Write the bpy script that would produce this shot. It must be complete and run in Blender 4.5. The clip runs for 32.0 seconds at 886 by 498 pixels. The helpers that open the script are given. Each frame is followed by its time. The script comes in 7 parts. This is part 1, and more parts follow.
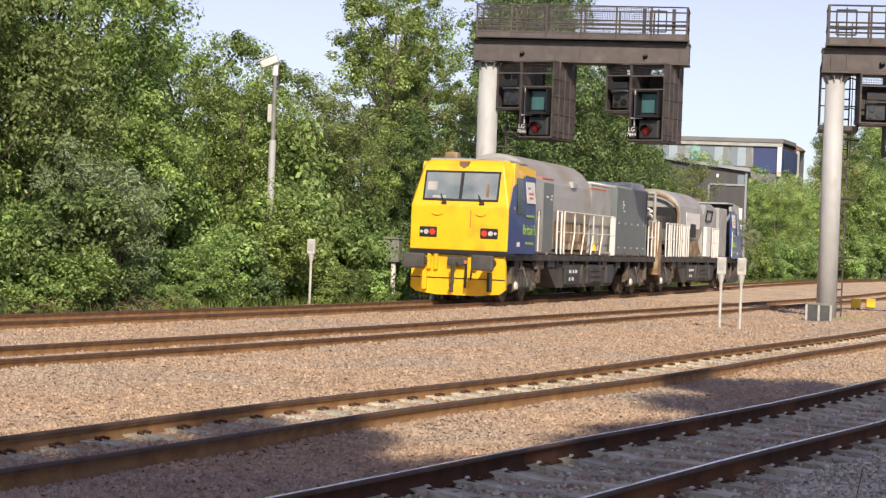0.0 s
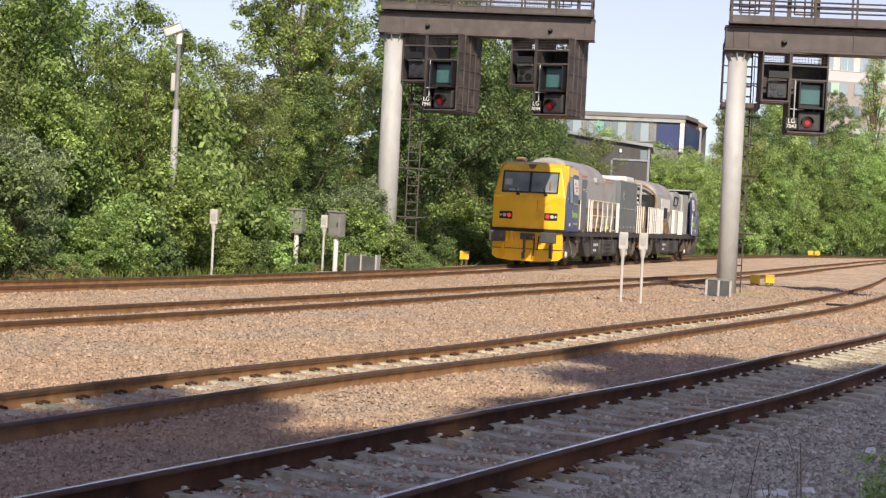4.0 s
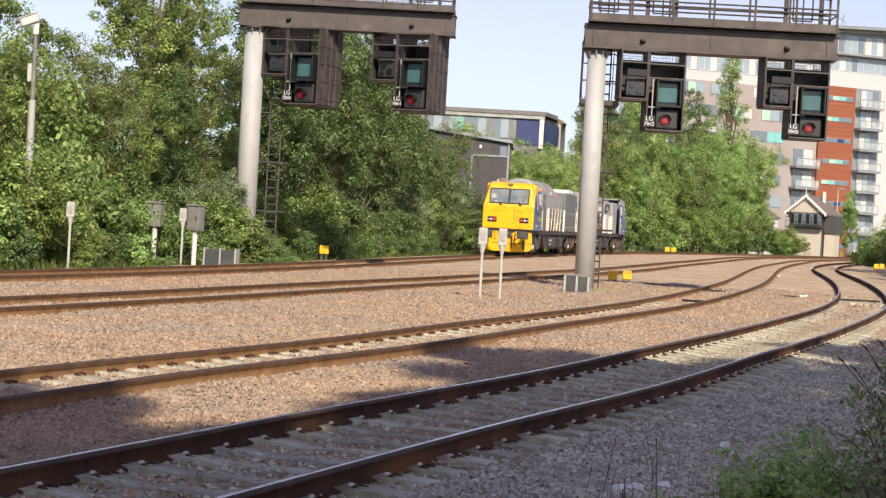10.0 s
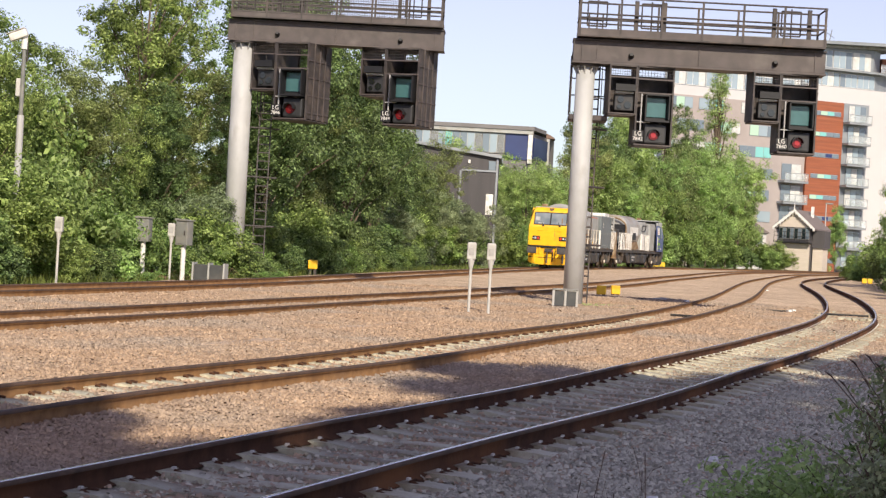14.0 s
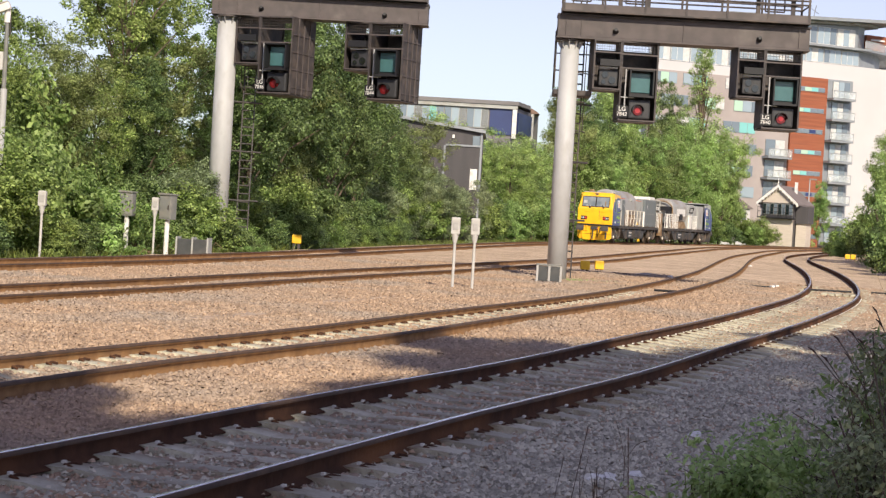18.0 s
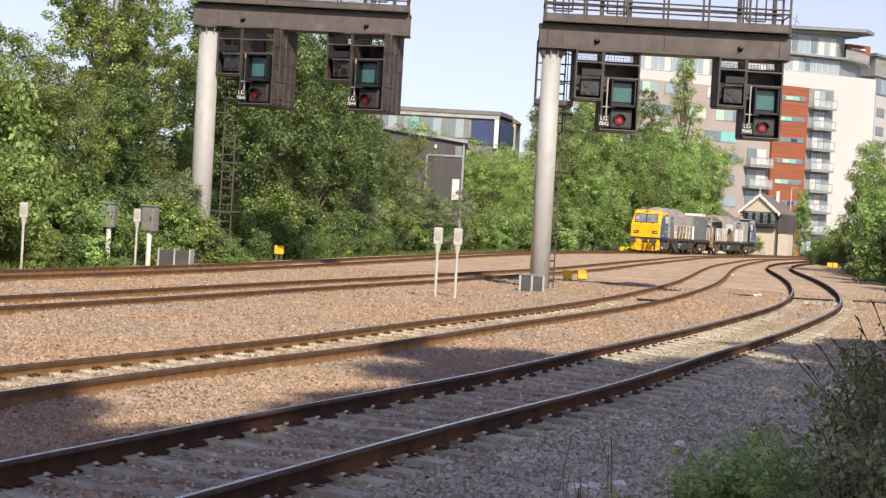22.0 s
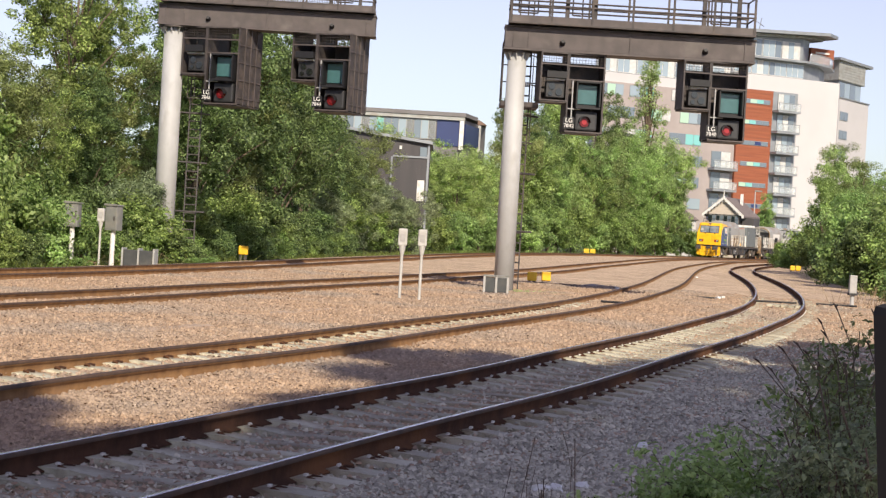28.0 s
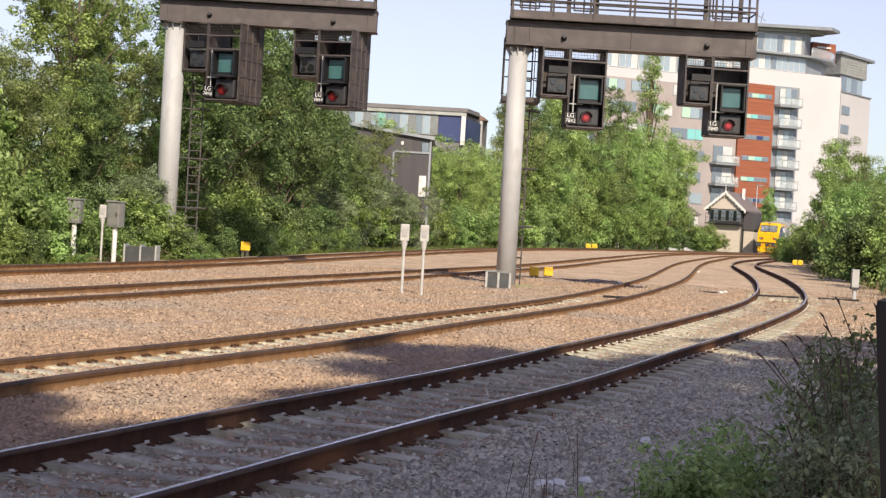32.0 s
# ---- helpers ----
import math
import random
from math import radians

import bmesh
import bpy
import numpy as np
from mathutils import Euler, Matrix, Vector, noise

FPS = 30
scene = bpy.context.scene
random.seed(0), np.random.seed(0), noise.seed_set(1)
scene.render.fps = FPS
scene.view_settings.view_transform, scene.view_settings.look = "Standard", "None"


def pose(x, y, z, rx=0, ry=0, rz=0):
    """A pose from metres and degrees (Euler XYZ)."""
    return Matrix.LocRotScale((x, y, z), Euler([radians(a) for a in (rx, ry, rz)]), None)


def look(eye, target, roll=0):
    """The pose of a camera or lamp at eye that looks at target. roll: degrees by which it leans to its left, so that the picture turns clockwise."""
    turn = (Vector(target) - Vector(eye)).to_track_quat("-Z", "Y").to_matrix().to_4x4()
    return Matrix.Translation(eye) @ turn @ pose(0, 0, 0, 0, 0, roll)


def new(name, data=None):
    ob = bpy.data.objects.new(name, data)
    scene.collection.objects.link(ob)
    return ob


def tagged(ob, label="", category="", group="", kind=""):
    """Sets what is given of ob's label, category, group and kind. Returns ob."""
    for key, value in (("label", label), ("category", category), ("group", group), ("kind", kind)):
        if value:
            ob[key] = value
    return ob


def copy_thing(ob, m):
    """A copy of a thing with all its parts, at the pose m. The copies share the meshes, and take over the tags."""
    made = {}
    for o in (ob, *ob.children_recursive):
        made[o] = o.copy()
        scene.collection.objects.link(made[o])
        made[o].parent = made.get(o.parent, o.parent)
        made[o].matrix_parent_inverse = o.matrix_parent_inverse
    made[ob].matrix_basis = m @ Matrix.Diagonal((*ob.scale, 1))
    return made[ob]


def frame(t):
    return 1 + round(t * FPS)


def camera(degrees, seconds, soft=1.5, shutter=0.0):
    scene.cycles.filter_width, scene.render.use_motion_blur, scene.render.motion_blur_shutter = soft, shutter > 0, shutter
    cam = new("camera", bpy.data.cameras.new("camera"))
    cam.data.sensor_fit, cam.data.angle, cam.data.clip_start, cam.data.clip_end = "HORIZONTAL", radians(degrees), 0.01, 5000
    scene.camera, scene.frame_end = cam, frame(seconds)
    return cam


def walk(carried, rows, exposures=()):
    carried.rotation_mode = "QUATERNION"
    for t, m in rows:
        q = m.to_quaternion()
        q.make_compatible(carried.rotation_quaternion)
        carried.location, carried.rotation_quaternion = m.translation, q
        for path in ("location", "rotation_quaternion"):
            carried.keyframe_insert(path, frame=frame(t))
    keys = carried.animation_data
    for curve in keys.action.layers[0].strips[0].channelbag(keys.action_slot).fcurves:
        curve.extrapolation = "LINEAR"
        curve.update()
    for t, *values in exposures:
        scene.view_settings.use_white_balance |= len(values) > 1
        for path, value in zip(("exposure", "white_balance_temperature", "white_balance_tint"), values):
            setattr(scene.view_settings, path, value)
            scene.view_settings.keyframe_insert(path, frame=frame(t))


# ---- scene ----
EYE = 1.6
cam = camera(25.97, 32.0, soft=1.32)
walk(cam, [
    (0.0, pose(0, 0, EYE, 89.797, -2.260, 9.436)),
    (0.5, pose(0, 0, EYE, 89.631, -2.612, 9.201)),
    (1.0, pose(0, 0, EYE, 89.446, -2.659, 8.539)),
    (1.5, pose(0, 0, EYE, 89.221, -2.837, 8.053)),
    (2.0, pose(0, 0, EYE, 89.358, -2.792, 7.367)),
    (2.5, pose(0, 0, EYE, 89.260, -3.030, 6.852)),
    (4.5, pose(0, 0, EYE, 89.076, -2.698, 6.216)),
    (5.0, pose(0, 0, EYE, 89.051, -2.759, 5.135)),
    (5.5, pose(0, 0, EYE, 89.348, -2.995, 4.085)),
    (6.0, pose(0, 0, EYE, 89.375, -3.100, 3.689)),
    (6.5, pose(0, 0, EYE, 89.429, -3.078, 3.247)),
    (7.0, pose(0, 0, EYE, 89.293, -3.123, 3.088)),
    (7.5, pose(0, 0, EYE, 89.458, -3.100, 3.002)),
    (8.0, pose(0, 0, EYE, 89.583, -3.244, 3.103)),
    (8.5, pose(0, 0, EYE, 89.535, -3.219, 2.975)),
    (9.0, pose(0, 0, EYE, 89.196, -3.299, 2.870)),
    (9.5, pose(0, 0, EYE, 89.156, -3.438, 2.486)),
    (10.0, pose(0, 0, EYE, 89.171, -3.298, 2.381)),
    (10.5, pose(0, 0, EYE, 89.349, -3.401, 2.382)),
    (11.0, pose(0, 0, EYE, 89.363, -3.345, 2.376)),
    (11.5, pose(0, 0, EYE, 89.319, -3.306, 2.401)),
    (12.0, pose(0, 0, EYE, 89.310, -3.173, 2.461)),
    (12.5, pose(0, 0, EYE, 89.751, -3.368, 2.326)),
    (13.0, pose(0, 0, EYE, 89.479, -3.238, 2.155)),
    (13.5, pose(0, 0, EYE, 89.440, -3.285, 2.050)),
    (14.0, pose(0, 0, EYE, 89.632, -3.288, 2.044)),
    (14.5, pose(0, 0, EYE, 89.385, -3.220, 1.995)),
    (16.5, pose(0, 0, EYE, 89.575, -3.292, 1.711)),
    (17.0, pose(0, 0, EYE, 89.400, -3.312, 1.759)),
    (17.5, pose(0, 0, EYE, 89.182, -3.408, 1.771)),
    (18.0, pose(0, 0, EYE, 88.911, -3.415, 1.566)),
    (18.5, pose(0, 0, EYE, 88.928, -3.301, 1.697)),
    (19.0, pose(0, 0, EYE, 88.945, -3.222, 1.496)),
    (19.5, pose(0, 0, EYE, 89.052, -3.232, 1.464)),
    (20.0, pose(0, 0, EYE, 89.100, -3.219, 1.522)),
    (20.5, pose(0, 0, EYE, 89.095, -3.216, 1.451)),
    (21.0, pose(0, 0, EYE, 89.074, -3.348, 1.447)),
    (21.5, pose(0, 0, EYE, 89.202, -3.264, 1.318)),
    (22.0, pose(0, 0, EYE, 89.242, -3.186, 1.042)),
    (22.5, pose(0, 0, EYE, 89.443, -3.295, 0.185)),
    (23.0, pose(0, 0, EYE, 89.419, -3.294, -0.245)),
    (23.5, pose(0, 0, EYE, 89.260, -3.436, -0.231)),
    (24.0, pose(0, 0, EYE, 89.053, -3.537, -0.099)),
    (24.5, pose(0, 0, EYE, 89.018, -3.581, -0.094)),
    (26.5, pose(0, 0, EYE, 89.196, -3.477, 0.196)),
    (27.0, pose(0, 0, EYE, 89.236, -3.527, -0.015)),
    (27.5, pose(0, 0, EYE, 89.329, -3.459, -0.014)),
    (28.0, pose(0, 0, EYE, 89.340, -3.474, -0.013)),
    (28.5, pose(0, 0, EYE, 89.248, -3.432, 0.063)),
    (29.0, pose(0, 0, EYE, 89.214, -3.465, -0.006)),
    (29.5, pose(0, 0, EYE, 89.175, -3.466, -0.091)),
    (30.0, pose(0, 0, EYE, 89.141, -3.388, -0.063)),
    (30.5, pose(0, 0, EYE, 89.054, -3.431, -0.080)),
    (31.0, pose(0, 0, EYE, 89.216, -3.294, 0.173)),
    (31.5, pose(0, 0, EYE, 89.168, -3.293, 0.122)),
    (32.0, pose(0, 0, EYE, 89.199, -3.300, 0.046)),
])

# ---- daylight: a high sun behind the camera, pale blue sky ----
SUN_AZ, SUN_EL = 165.0, 35.0          # clockwise from +y, above the horizon
world = bpy.data.worlds.new("sky")
scene.world = world
world.use_nodes = True
wn = world.node_tree.nodes
sky = wn.new("ShaderNodeTexSky")
sky.sky_type = "NISHITA"
sky.sun_disc = False
sky.sun_elevation, sky.sun_rotation = radians(SUN_EL), radians(SUN_AZ)
sky.air_density, sky.dust_density, sky.ozone_density = 1.0, 0.5, 5.0
wn["Background"].inputs["Strength"].default_value = 0.081
haze = wn.new("ShaderNodeHueSaturation")          # a thin milky veil over the whole sky
haze.inputs["Saturation"].default_value = 0.60
haze.inputs["Hue"].default_value = 0.545
world.node_tree.links.new(sky.outputs[0], haze.inputs["Color"])
world.node_tree.links.new(haze.outputs[0], wn["Background"].inputs["Color"])
sun_dir = Vector((math.sin(radians(SUN_AZ)) * math.cos(radians(SUN_EL)),
                  math.cos(radians(SUN_AZ)) * math.cos(radians(SUN_EL)), math.sin(radians(SUN_EL))))
sun = new("sun", bpy.data.lights.new("sun", "SUN"))
sun.data.energy, sun.data.angle, sun.data.color = 3.35, radians(0.53), (1.0, 0.875, 0.70)
sun.matrix_world = look(sun_dir * 60, (0, 0, 0))
scene.view_settings.exposure = 0.77


# ---- materials ----
def surface(name, a, b=None, scale=6.0, rough=0.7, metal=0.0, bump=0.0, bump_scale=None, detail=6.0, dirt_or_sheen=None, dirt_or_sheen_scale=0.8,
            dirt_or_sheen_at=0.62, per=None, spread=0.12, stretch=(1, 1, 1), coat=0.0, spec=0.5):
    """Two tones of noise, a coarser stain or painted sheen on top, relief, and a tone that differs from piece to piece.
    """
    m = bpy.data.materials.new(name)
    m.use_nodes = True
    nt = m.node_tree
    n, link = nt.nodes, nt.links.new
    p = n["Principled BSDF"]
    b = b or tuple(c * 0.75 for c in a)
    tc = n.new("ShaderNodeTexCoord")
    mp = n.new("ShaderNodeMapping")
    mp.inputs["Scale"].default_value = stretch
    link(tc.outputs["Object"], mp.inputs["Vector"])
    nz = n.new("ShaderNodeTexNoise")
    nz.inputs["Scale"].default_value, nz.inputs["Detail"].default_value = scale, detail
    link(mp.outputs[0], nz.inputs["Vector"])
    rp = n.new("ShaderNodeValToRGB")
    rp.color_ramp.elements[0].position, rp.color_ramp.elements[1].position = 0.35, 0.65
    rp.color_ramp.elements[0].color, rp.color_ramp.elements[1].color = (*b, 1), (*a, 1)
    link(nz.outputs[0], rp.inputs[0])
    col = rp.outputs[0]
    if dirt_or_sheen:
        nd = n.new("ShaderNodeTexNoise")
        nd.inputs["Scale"].default_value, nd.inputs["Detail"].default_value = dirt_or_sheen_scale, 8
        link(mp.outputs[0], nd.inputs["Vector"])
        rd = n.new("ShaderNodeValToRGB")
        rd.color_ramp.elements[0].position, rd.color_ramp.elements[1].position = dirt_or_sheen_at - 0.12, dirt_or_sheen_at + 0.1
        link(nd.outputs[0], rd.inputs[0])
        mx = n.new("ShaderNodeMix")
        mx.data_type = "RGBA"
        link(rd.outputs[0], mx.inputs[0])
        link(col, mx.inputs[6])
        mx.inputs[7].default_value = (*dirt_or_sheen, 1)
        col = mx.outputs[2]
    if per:
        src = n.new("ShaderNodeObjectInfo") if per == "object" else n.new("ShaderNodeNewGeometry")
        mr = n.new("ShaderNodeMapRange")
        mr.inputs[3].default_value, mr.inputs[4].default_value = 1 - spread, 1 + spread
        link(src.outputs["Random" if per == "object" else "Random Per Island"], mr.inputs[0])
        hs = n.new("ShaderNodeHueSaturation")
        link(mr.outputs[0], hs.inputs["Value"])
        link(col, hs.inputs["Color"])
        col = hs.outputs[0]
    link(col, p.inputs["Base Color"])
    p.inputs["Roughness"].default_value, p.inputs["Metallic"].default_value = rough, metal
    p.inputs["Coat Weight"].default_value = coat
    p.inputs["Specular IOR Level"].default_value = spec
    if bump:
        nb = n.new("ShaderNodeTexNoise")
        nb.inputs["Scale"].default_value, nb.inputs["Detail"].default_value = bump_scale or scale * 4, 8
        link(mp.outputs[0], nb.inputs["Vector"])
        bp = n.new("ShaderNodeBump")
        bp.inputs["Strength"].default_value, bp.inputs["Distance"].default_value = bump, 0.03
        link(nb.outputs[0], bp.inputs["Height"])
        link(bp.outputs[0], p.inputs["Normal"])
    return m


def foliage(name, dark, light, glow=0.35, spread=0.5):
    """Leaves: each its own green, some light passing through, a dull gloss."""
    m = bpy.data.materials.new(name)
    m.use_nodes = True
    nt = m.node_tree
    n, link = nt.nodes, nt.links.new
    p = n["Principled BSDF"]
    ge = n.new("ShaderNodeNewGeometry")
    rp = n.new("ShaderNodeValToRGB")
    rp.color_ramp.elements[0].color, rp.color_ramp.elements[1].color = (*dark, 1), (*light, 1)
    link(ge.outputs["Random Per Island"], rp.inputs[0])
    tc = n.new("ShaderNodeTexCoord")
    nz = n.new("ShaderNodeTexNoise")
    nz.inputs["Scale"].default_value, nz.inputs["Detail"].default_value = 0.9, 3
    link(tc.outputs["Object"], nz.inputs["Vector"])
    mr = n.new("ShaderNodeMapRange")
    mr.inputs[1].default_value, mr.inputs[2].default_value = 0.3, 0.7
    mr.inputs[3].default_value, mr.inputs[4].default_value = 1 - spread, 1 + spread
    link(nz.outputs[0], mr.inputs[0])
    oi = n.new("ShaderNodeObjectInfo")
    mh = n.new("ShaderNodeMapRange")
    mh.inputs[3].default_value, mh.inputs[4].default_value = 0.480, 0.507
    link(oi.outputs["Random"], mh.inputs[0])
    hs = n.new("ShaderNodeHueSaturation")
    link(mr.outputs[0], hs.inputs["Value"])
    link(mh.outputs[0], hs.inputs["Hue"])
    link(rp.outputs[0], hs.inputs["Color"])
    link(hs.outputs[0], p.inputs["Base Color"])
    p.inputs["Roughness"].default_value = 0.50
    p.inputs["Specular IOR Level"].default_value = 0.42
    tr = n.new("ShaderNodeBsdfTranslucent")
    link(hs.outputs[0], tr.inputs["Color"])
    mx = n.new("ShaderNodeMixShader")
    mx.inputs[0].default_value = glow
    link(p.outputs[0], mx.inputs[1])
    link(tr.outputs[0], mx.inputs[2])
    link(mx.outputs[0], n["Material Output"].inputs["Surface"])
    return m


def glass(name, tint, rough=0.05, spec=0.9):
    """Window glass seen from outside: dark, mirror-like."""
    m = bpy.data.materials.new(name)
    m.use_nodes = True
    p = m.node_tree.nodes["Principled BSDF"]
    p.inputs["Base Color"].default_value = (*tint, 1)
    p.inputs["Roughness"].default_value = rough
    p.inputs["Specular IOR Level"].default_value = spec
    p.inputs["Coat Weight"].default_value = 0.6
    return m


def glowing(name, colour, strength):
    m = bpy.data.materials.new(name)
    m.use_nodes = True
    p = m.node_tree.nodes["Principled BSDF"]
    p.inputs["Base Color"].default_value = (*(c * 0.3 for c in colour), 1)
    p.inputs["Emission Color"].default_value = (*colour, 1)
    p.inputs["Emission Strength"].default_value = strength
    return m


def ballast_material(name, c0, c1, c2, size=18.0):
    """Crushed stone: cells of differing tone, deep joints, broad stains."""
    m = bpy.data.materials.new(name)
    m.use_nodes = True
    nt = m.node_tree
    n, link = nt.nodes, nt.links.new
    p = n["Principled BSDF"]
    tc = n.new("ShaderNodeTexCoord")
    v = n.new("ShaderNodeTexVoronoi")
    v.inputs["Scale"].default_value = size
    link(tc.outputs["Object"], v.inputs["Vector"])
    sx = n.new("ShaderNodeSeparateColor")
    link(v.outputs["Color"], sx.inputs[0])
    rp = n.new("ShaderNodeValToRGB")
    e = rp.color_ramp.elements
    e[0].color, e[1].color = (*c0, 1), (*c2, 1)
    mid = e.new(0.55)
    mid.color = (*c1, 1)
    link(sx.outputs[0], rp.inputs[0])
    nz = n.new("ShaderNodeTexNoise")
    nz.inputs["Scale"].default_value, nz.inputs["Detail"].default_value = 0.35, 6
    link(tc.outputs["Object"], nz.inputs["Vector"])
    mr = n.new("ShaderNodeMapRange")
    mr.inputs[1].default_value, mr.inputs[2].default_value = 0.3, 0.7
    mr.inputs[3].default_value, mr.inputs[4].default_value = 0.8, 1.15
    link(nz.outputs[0], mr.inputs[0])
    nf = n.new("ShaderNodeTexNoise")
    nf.inputs["Scale"].default_value, nf.inputs["Detail"].default_value = 3.2, 8
    link(tc.outputs["Object"], nf.inputs["Vector"])
    mf = n.new("ShaderNodeMapRange")
    mf.inputs[1].default_value, mf.inputs[2].default_value = 0.3, 0.7
    mf.inputs[3].default_value, mf.inputs[4].default_value = 0.78, 1.2
    link(nf.outputs[0], mf.inputs[0])
    mm = n.new("ShaderNodeMath")
    mm.operation = "MULTIPLY"
    link(mr.outputs[0], mm.inputs[0])
    link(mf.outputs[0], mm.inputs[1])
    hs = n.new("ShaderNodeHueSaturation")
    link(mm.outputs[0], hs.inputs["Value"])
    link(rp.outputs[0], hs.inputs["Color"])
    link(hs.outputs[0], p.inputs["Base Color"])
    p.inputs["Roughness"].default_value = 0.95
    p.inputs["Specular IOR Level"].default_value = 0.090
    bp = n.new("ShaderNodeBump")
    bp.inputs["Strength"].default_value, bp.inputs["Distance"].default_value = 0.35, 0.02
    bp.invert = True
    link(v.outputs["Distance"], bp.inputs["Height"])
    link(bp.outputs[0], p.inputs["Normal"])
    return m


M_BALLAST = ballast_material("ballast_stone", (0.355, 0.266, 0.186), (0.52, 0.392, 0.277), (0.67, 0.53, 0.388), 26.0)
M_STONE = surface("loose_ballast", (0.452, 0.326, 0.224), (0.365, 0.258, 0.176), 2.2, 0.95, per="island", spread=0.24, spec=0.1, dirt_or_sheen=(0.35, 0.285, 0.225), dirt_or_sheen_scale=0.30, dirt_or_sheen_at=0.56)
# grey ballast, its colour raised to brighten the shaded stretch it lies in
M_STONEGREY = surface("shade_lifted_grey_ballast", (0.535, 0.500, 0.395), (0.41, 0.380, 0.300), 2.2, 0.95, per="island", spread=0.40, spec=0.1)
M_SOIL = surface("lineside_soil", (0.16, 0.13, 0.07), (0.09, 0.10, 0.04), 1.2, 0.95, bump=0.6, dirt_or_sheen=(0.10, 0.13, 0.04), dirt_or_sheen_scale=0.3, dirt_or_sheen_at=0.5)
# rust with shade put into its colour: track 1 webs, and the spring clips
M_SHADERUST = surface("shade_darkened_rail_web", (0.088, 0.044, 0.027), (0.052, 0.028, 0.019), 5, 0.95, bump=0.3, dirt_or_sheen=(0.17, 0.078, 0.036), dirt_or_sheen_scale=0.5, dirt_or_sheen_at=0.60, spec=0.1)
M_RUST = surface("rusty_rail_web", (0.29, 0.165, 0.075), (0.185, 0.100, 0.046), 5, 0.85, bump=0.3, dirt_or_sheen=(0.22, 0.13, 0.07), dirt_or_sheen_scale=1.2, spec=0.15)
M_RAILTOP = surface("worn_rail_head", (0.72, 0.71, 0.70), (0.50, 0.48, 0.46), 4, 0.26, 0.9)
# darker brown for the shoulders and sides of the rail head
M_HEADSIDE = surface("dark_rail_head_side", (0.100, 0.058, 0.037), (0.056, 0.035, 0.025), 5, 0.8, bump=0.2)
M_RAILBROWN = surface("dull_rail_head", (0.085, 0.056, 0.042), (0.050, 0.034, 0.027), 4, 0.75, 0.2)
M_SLEEPER = surface("concrete_sleeper", (0.55, 0.53, 0.41), (0.42, 0.40, 0.305), 7, 0.9, bump=0.7, dirt_or_sheen=(0.30, 0.25, 0.175), dirt_or_sheen_scale=2.0, dirt_or_sheen_at=0.54, per="object", spread=0.2)
M_PAD = surface("pale_insulator", (0.72, 0.70, 0.66), (0.55, 0.52, 0.47), 20, 0.6)
M_GANTRY = surface("brown_gantry_paint", (0.096, 0.078, 0.074), (0.070, 0.058, 0.055), 2.5, 0.6, bump=0.1, dirt_or_sheen=(0.135, 0.115, 0.105), dirt_or_sheen_scale=1.5, dirt_or_sheen_at=0.66)
M_CAGE = surface("dark_brown_steel", (0.066, 0.055, 0.053), (0.040, 0.034, 0.034), 4, 0.65, dirt_or_sheen=(0.11, 0.085, 0.07), dirt_or_sheen_scale=2)
M_GALV = surface("galvanised_post", (0.47, 0.47, 0.465), (0.41, 0.41, 0.405), 2.6, 0.62, 0.08, bump=0.06, dirt_or_sheen=(0.35, 0.34, 0.32), dirt_or_sheen_scale=2.3, dirt_or_sheen_at=0.66, stretch=(1, 1, 0.5), spec=0.3)
M_GREY = surface("grey_cabinet_paint", (0.21, 0.215, 0.20), (0.16, 0.165, 0.155), 3, 0.6, dirt_or_sheen=(0.28, 0.26, 0.22), dirt_or_sheen_scale=1.8)
M_WHITE = surface("white_paint", (0.78, 0.77, 0.74), (0.66, 0.64, 0.60), 4, 0.55, dirt_or_sheen=(0.50, 0.46, 0.40), dirt_or_sheen_scale=2.2, dirt_or_sheen_at=0.66)
M_POSTGREY = surface("pale_grey_post_paint", (0.52, 0.51, 0.48), (0.44, 0.43, 0.40), 4, 0.6, dirt_or_sheen=(0.36, 0.34, 0.30), dirt_or_sheen_scale=2.2)
M_BLACK = surface("matt_black", (0.012, 0.012, 0.014), (0.008, 0.008, 0.010), 5, 0.6)
M_FENCE = surface("black_rubber", (0.004, 0.004, 0.005), (0.003, 0.003, 0.004), 5, 0.95)
M_YELLOW = surface("yellow_paint", (0.88, 0.500, 0.012), (0.84, 0.455, 0.010), 2.5, 0.42, coat=0.35, bump=0.03, dirt_or_sheen=(0.66, 0.33, 0.02), dirt_or_sheen_scale=1.6, dirt_or_sheen_at=0.66)
M_MARKER = surface("yellow_plastic_box", (0.86, 0.52, 0.02), (0.78, 0.44, 0.015), 4, 0.5)

LEAF_MID = foliage("mid_green_leaves", (0.080, 0.145, 0.036), (0.43, 0.58, 0.185), 0.46)
LEAF_DARK = foliage("dark_green_leaves", (0.040, 0.078, 0.026), (0.27, 0.385, 0.140), 0.42)
LEAF_LIGHT = foliage("light_green_leaves", (0.15, 0.255, 0.065), (0.45, 0.62, 0.23), 0.48)
LEAF_OLIVE = foliage("olive_leaves", (0.125, 0.165, 0.050), (0.36, 0.43, 0.17), 0.45)
LEAF_GRASS = foliage("grass_blades", (0.06, 0.09, 0.015), (0.22, 0.26, 0.06), 0.3)
LEAF_STRAW = foliage("dry_stems", (0.18, 0.125, 0.07), (0.36, 0.275, 0.16), 0.2)
M_BARK = surface("bark", (0.16, 0.12, 0.085), (0.08, 0.06, 0.045), 6, 0.95, bump=0.6, stretch=(1, 1, 0.25))


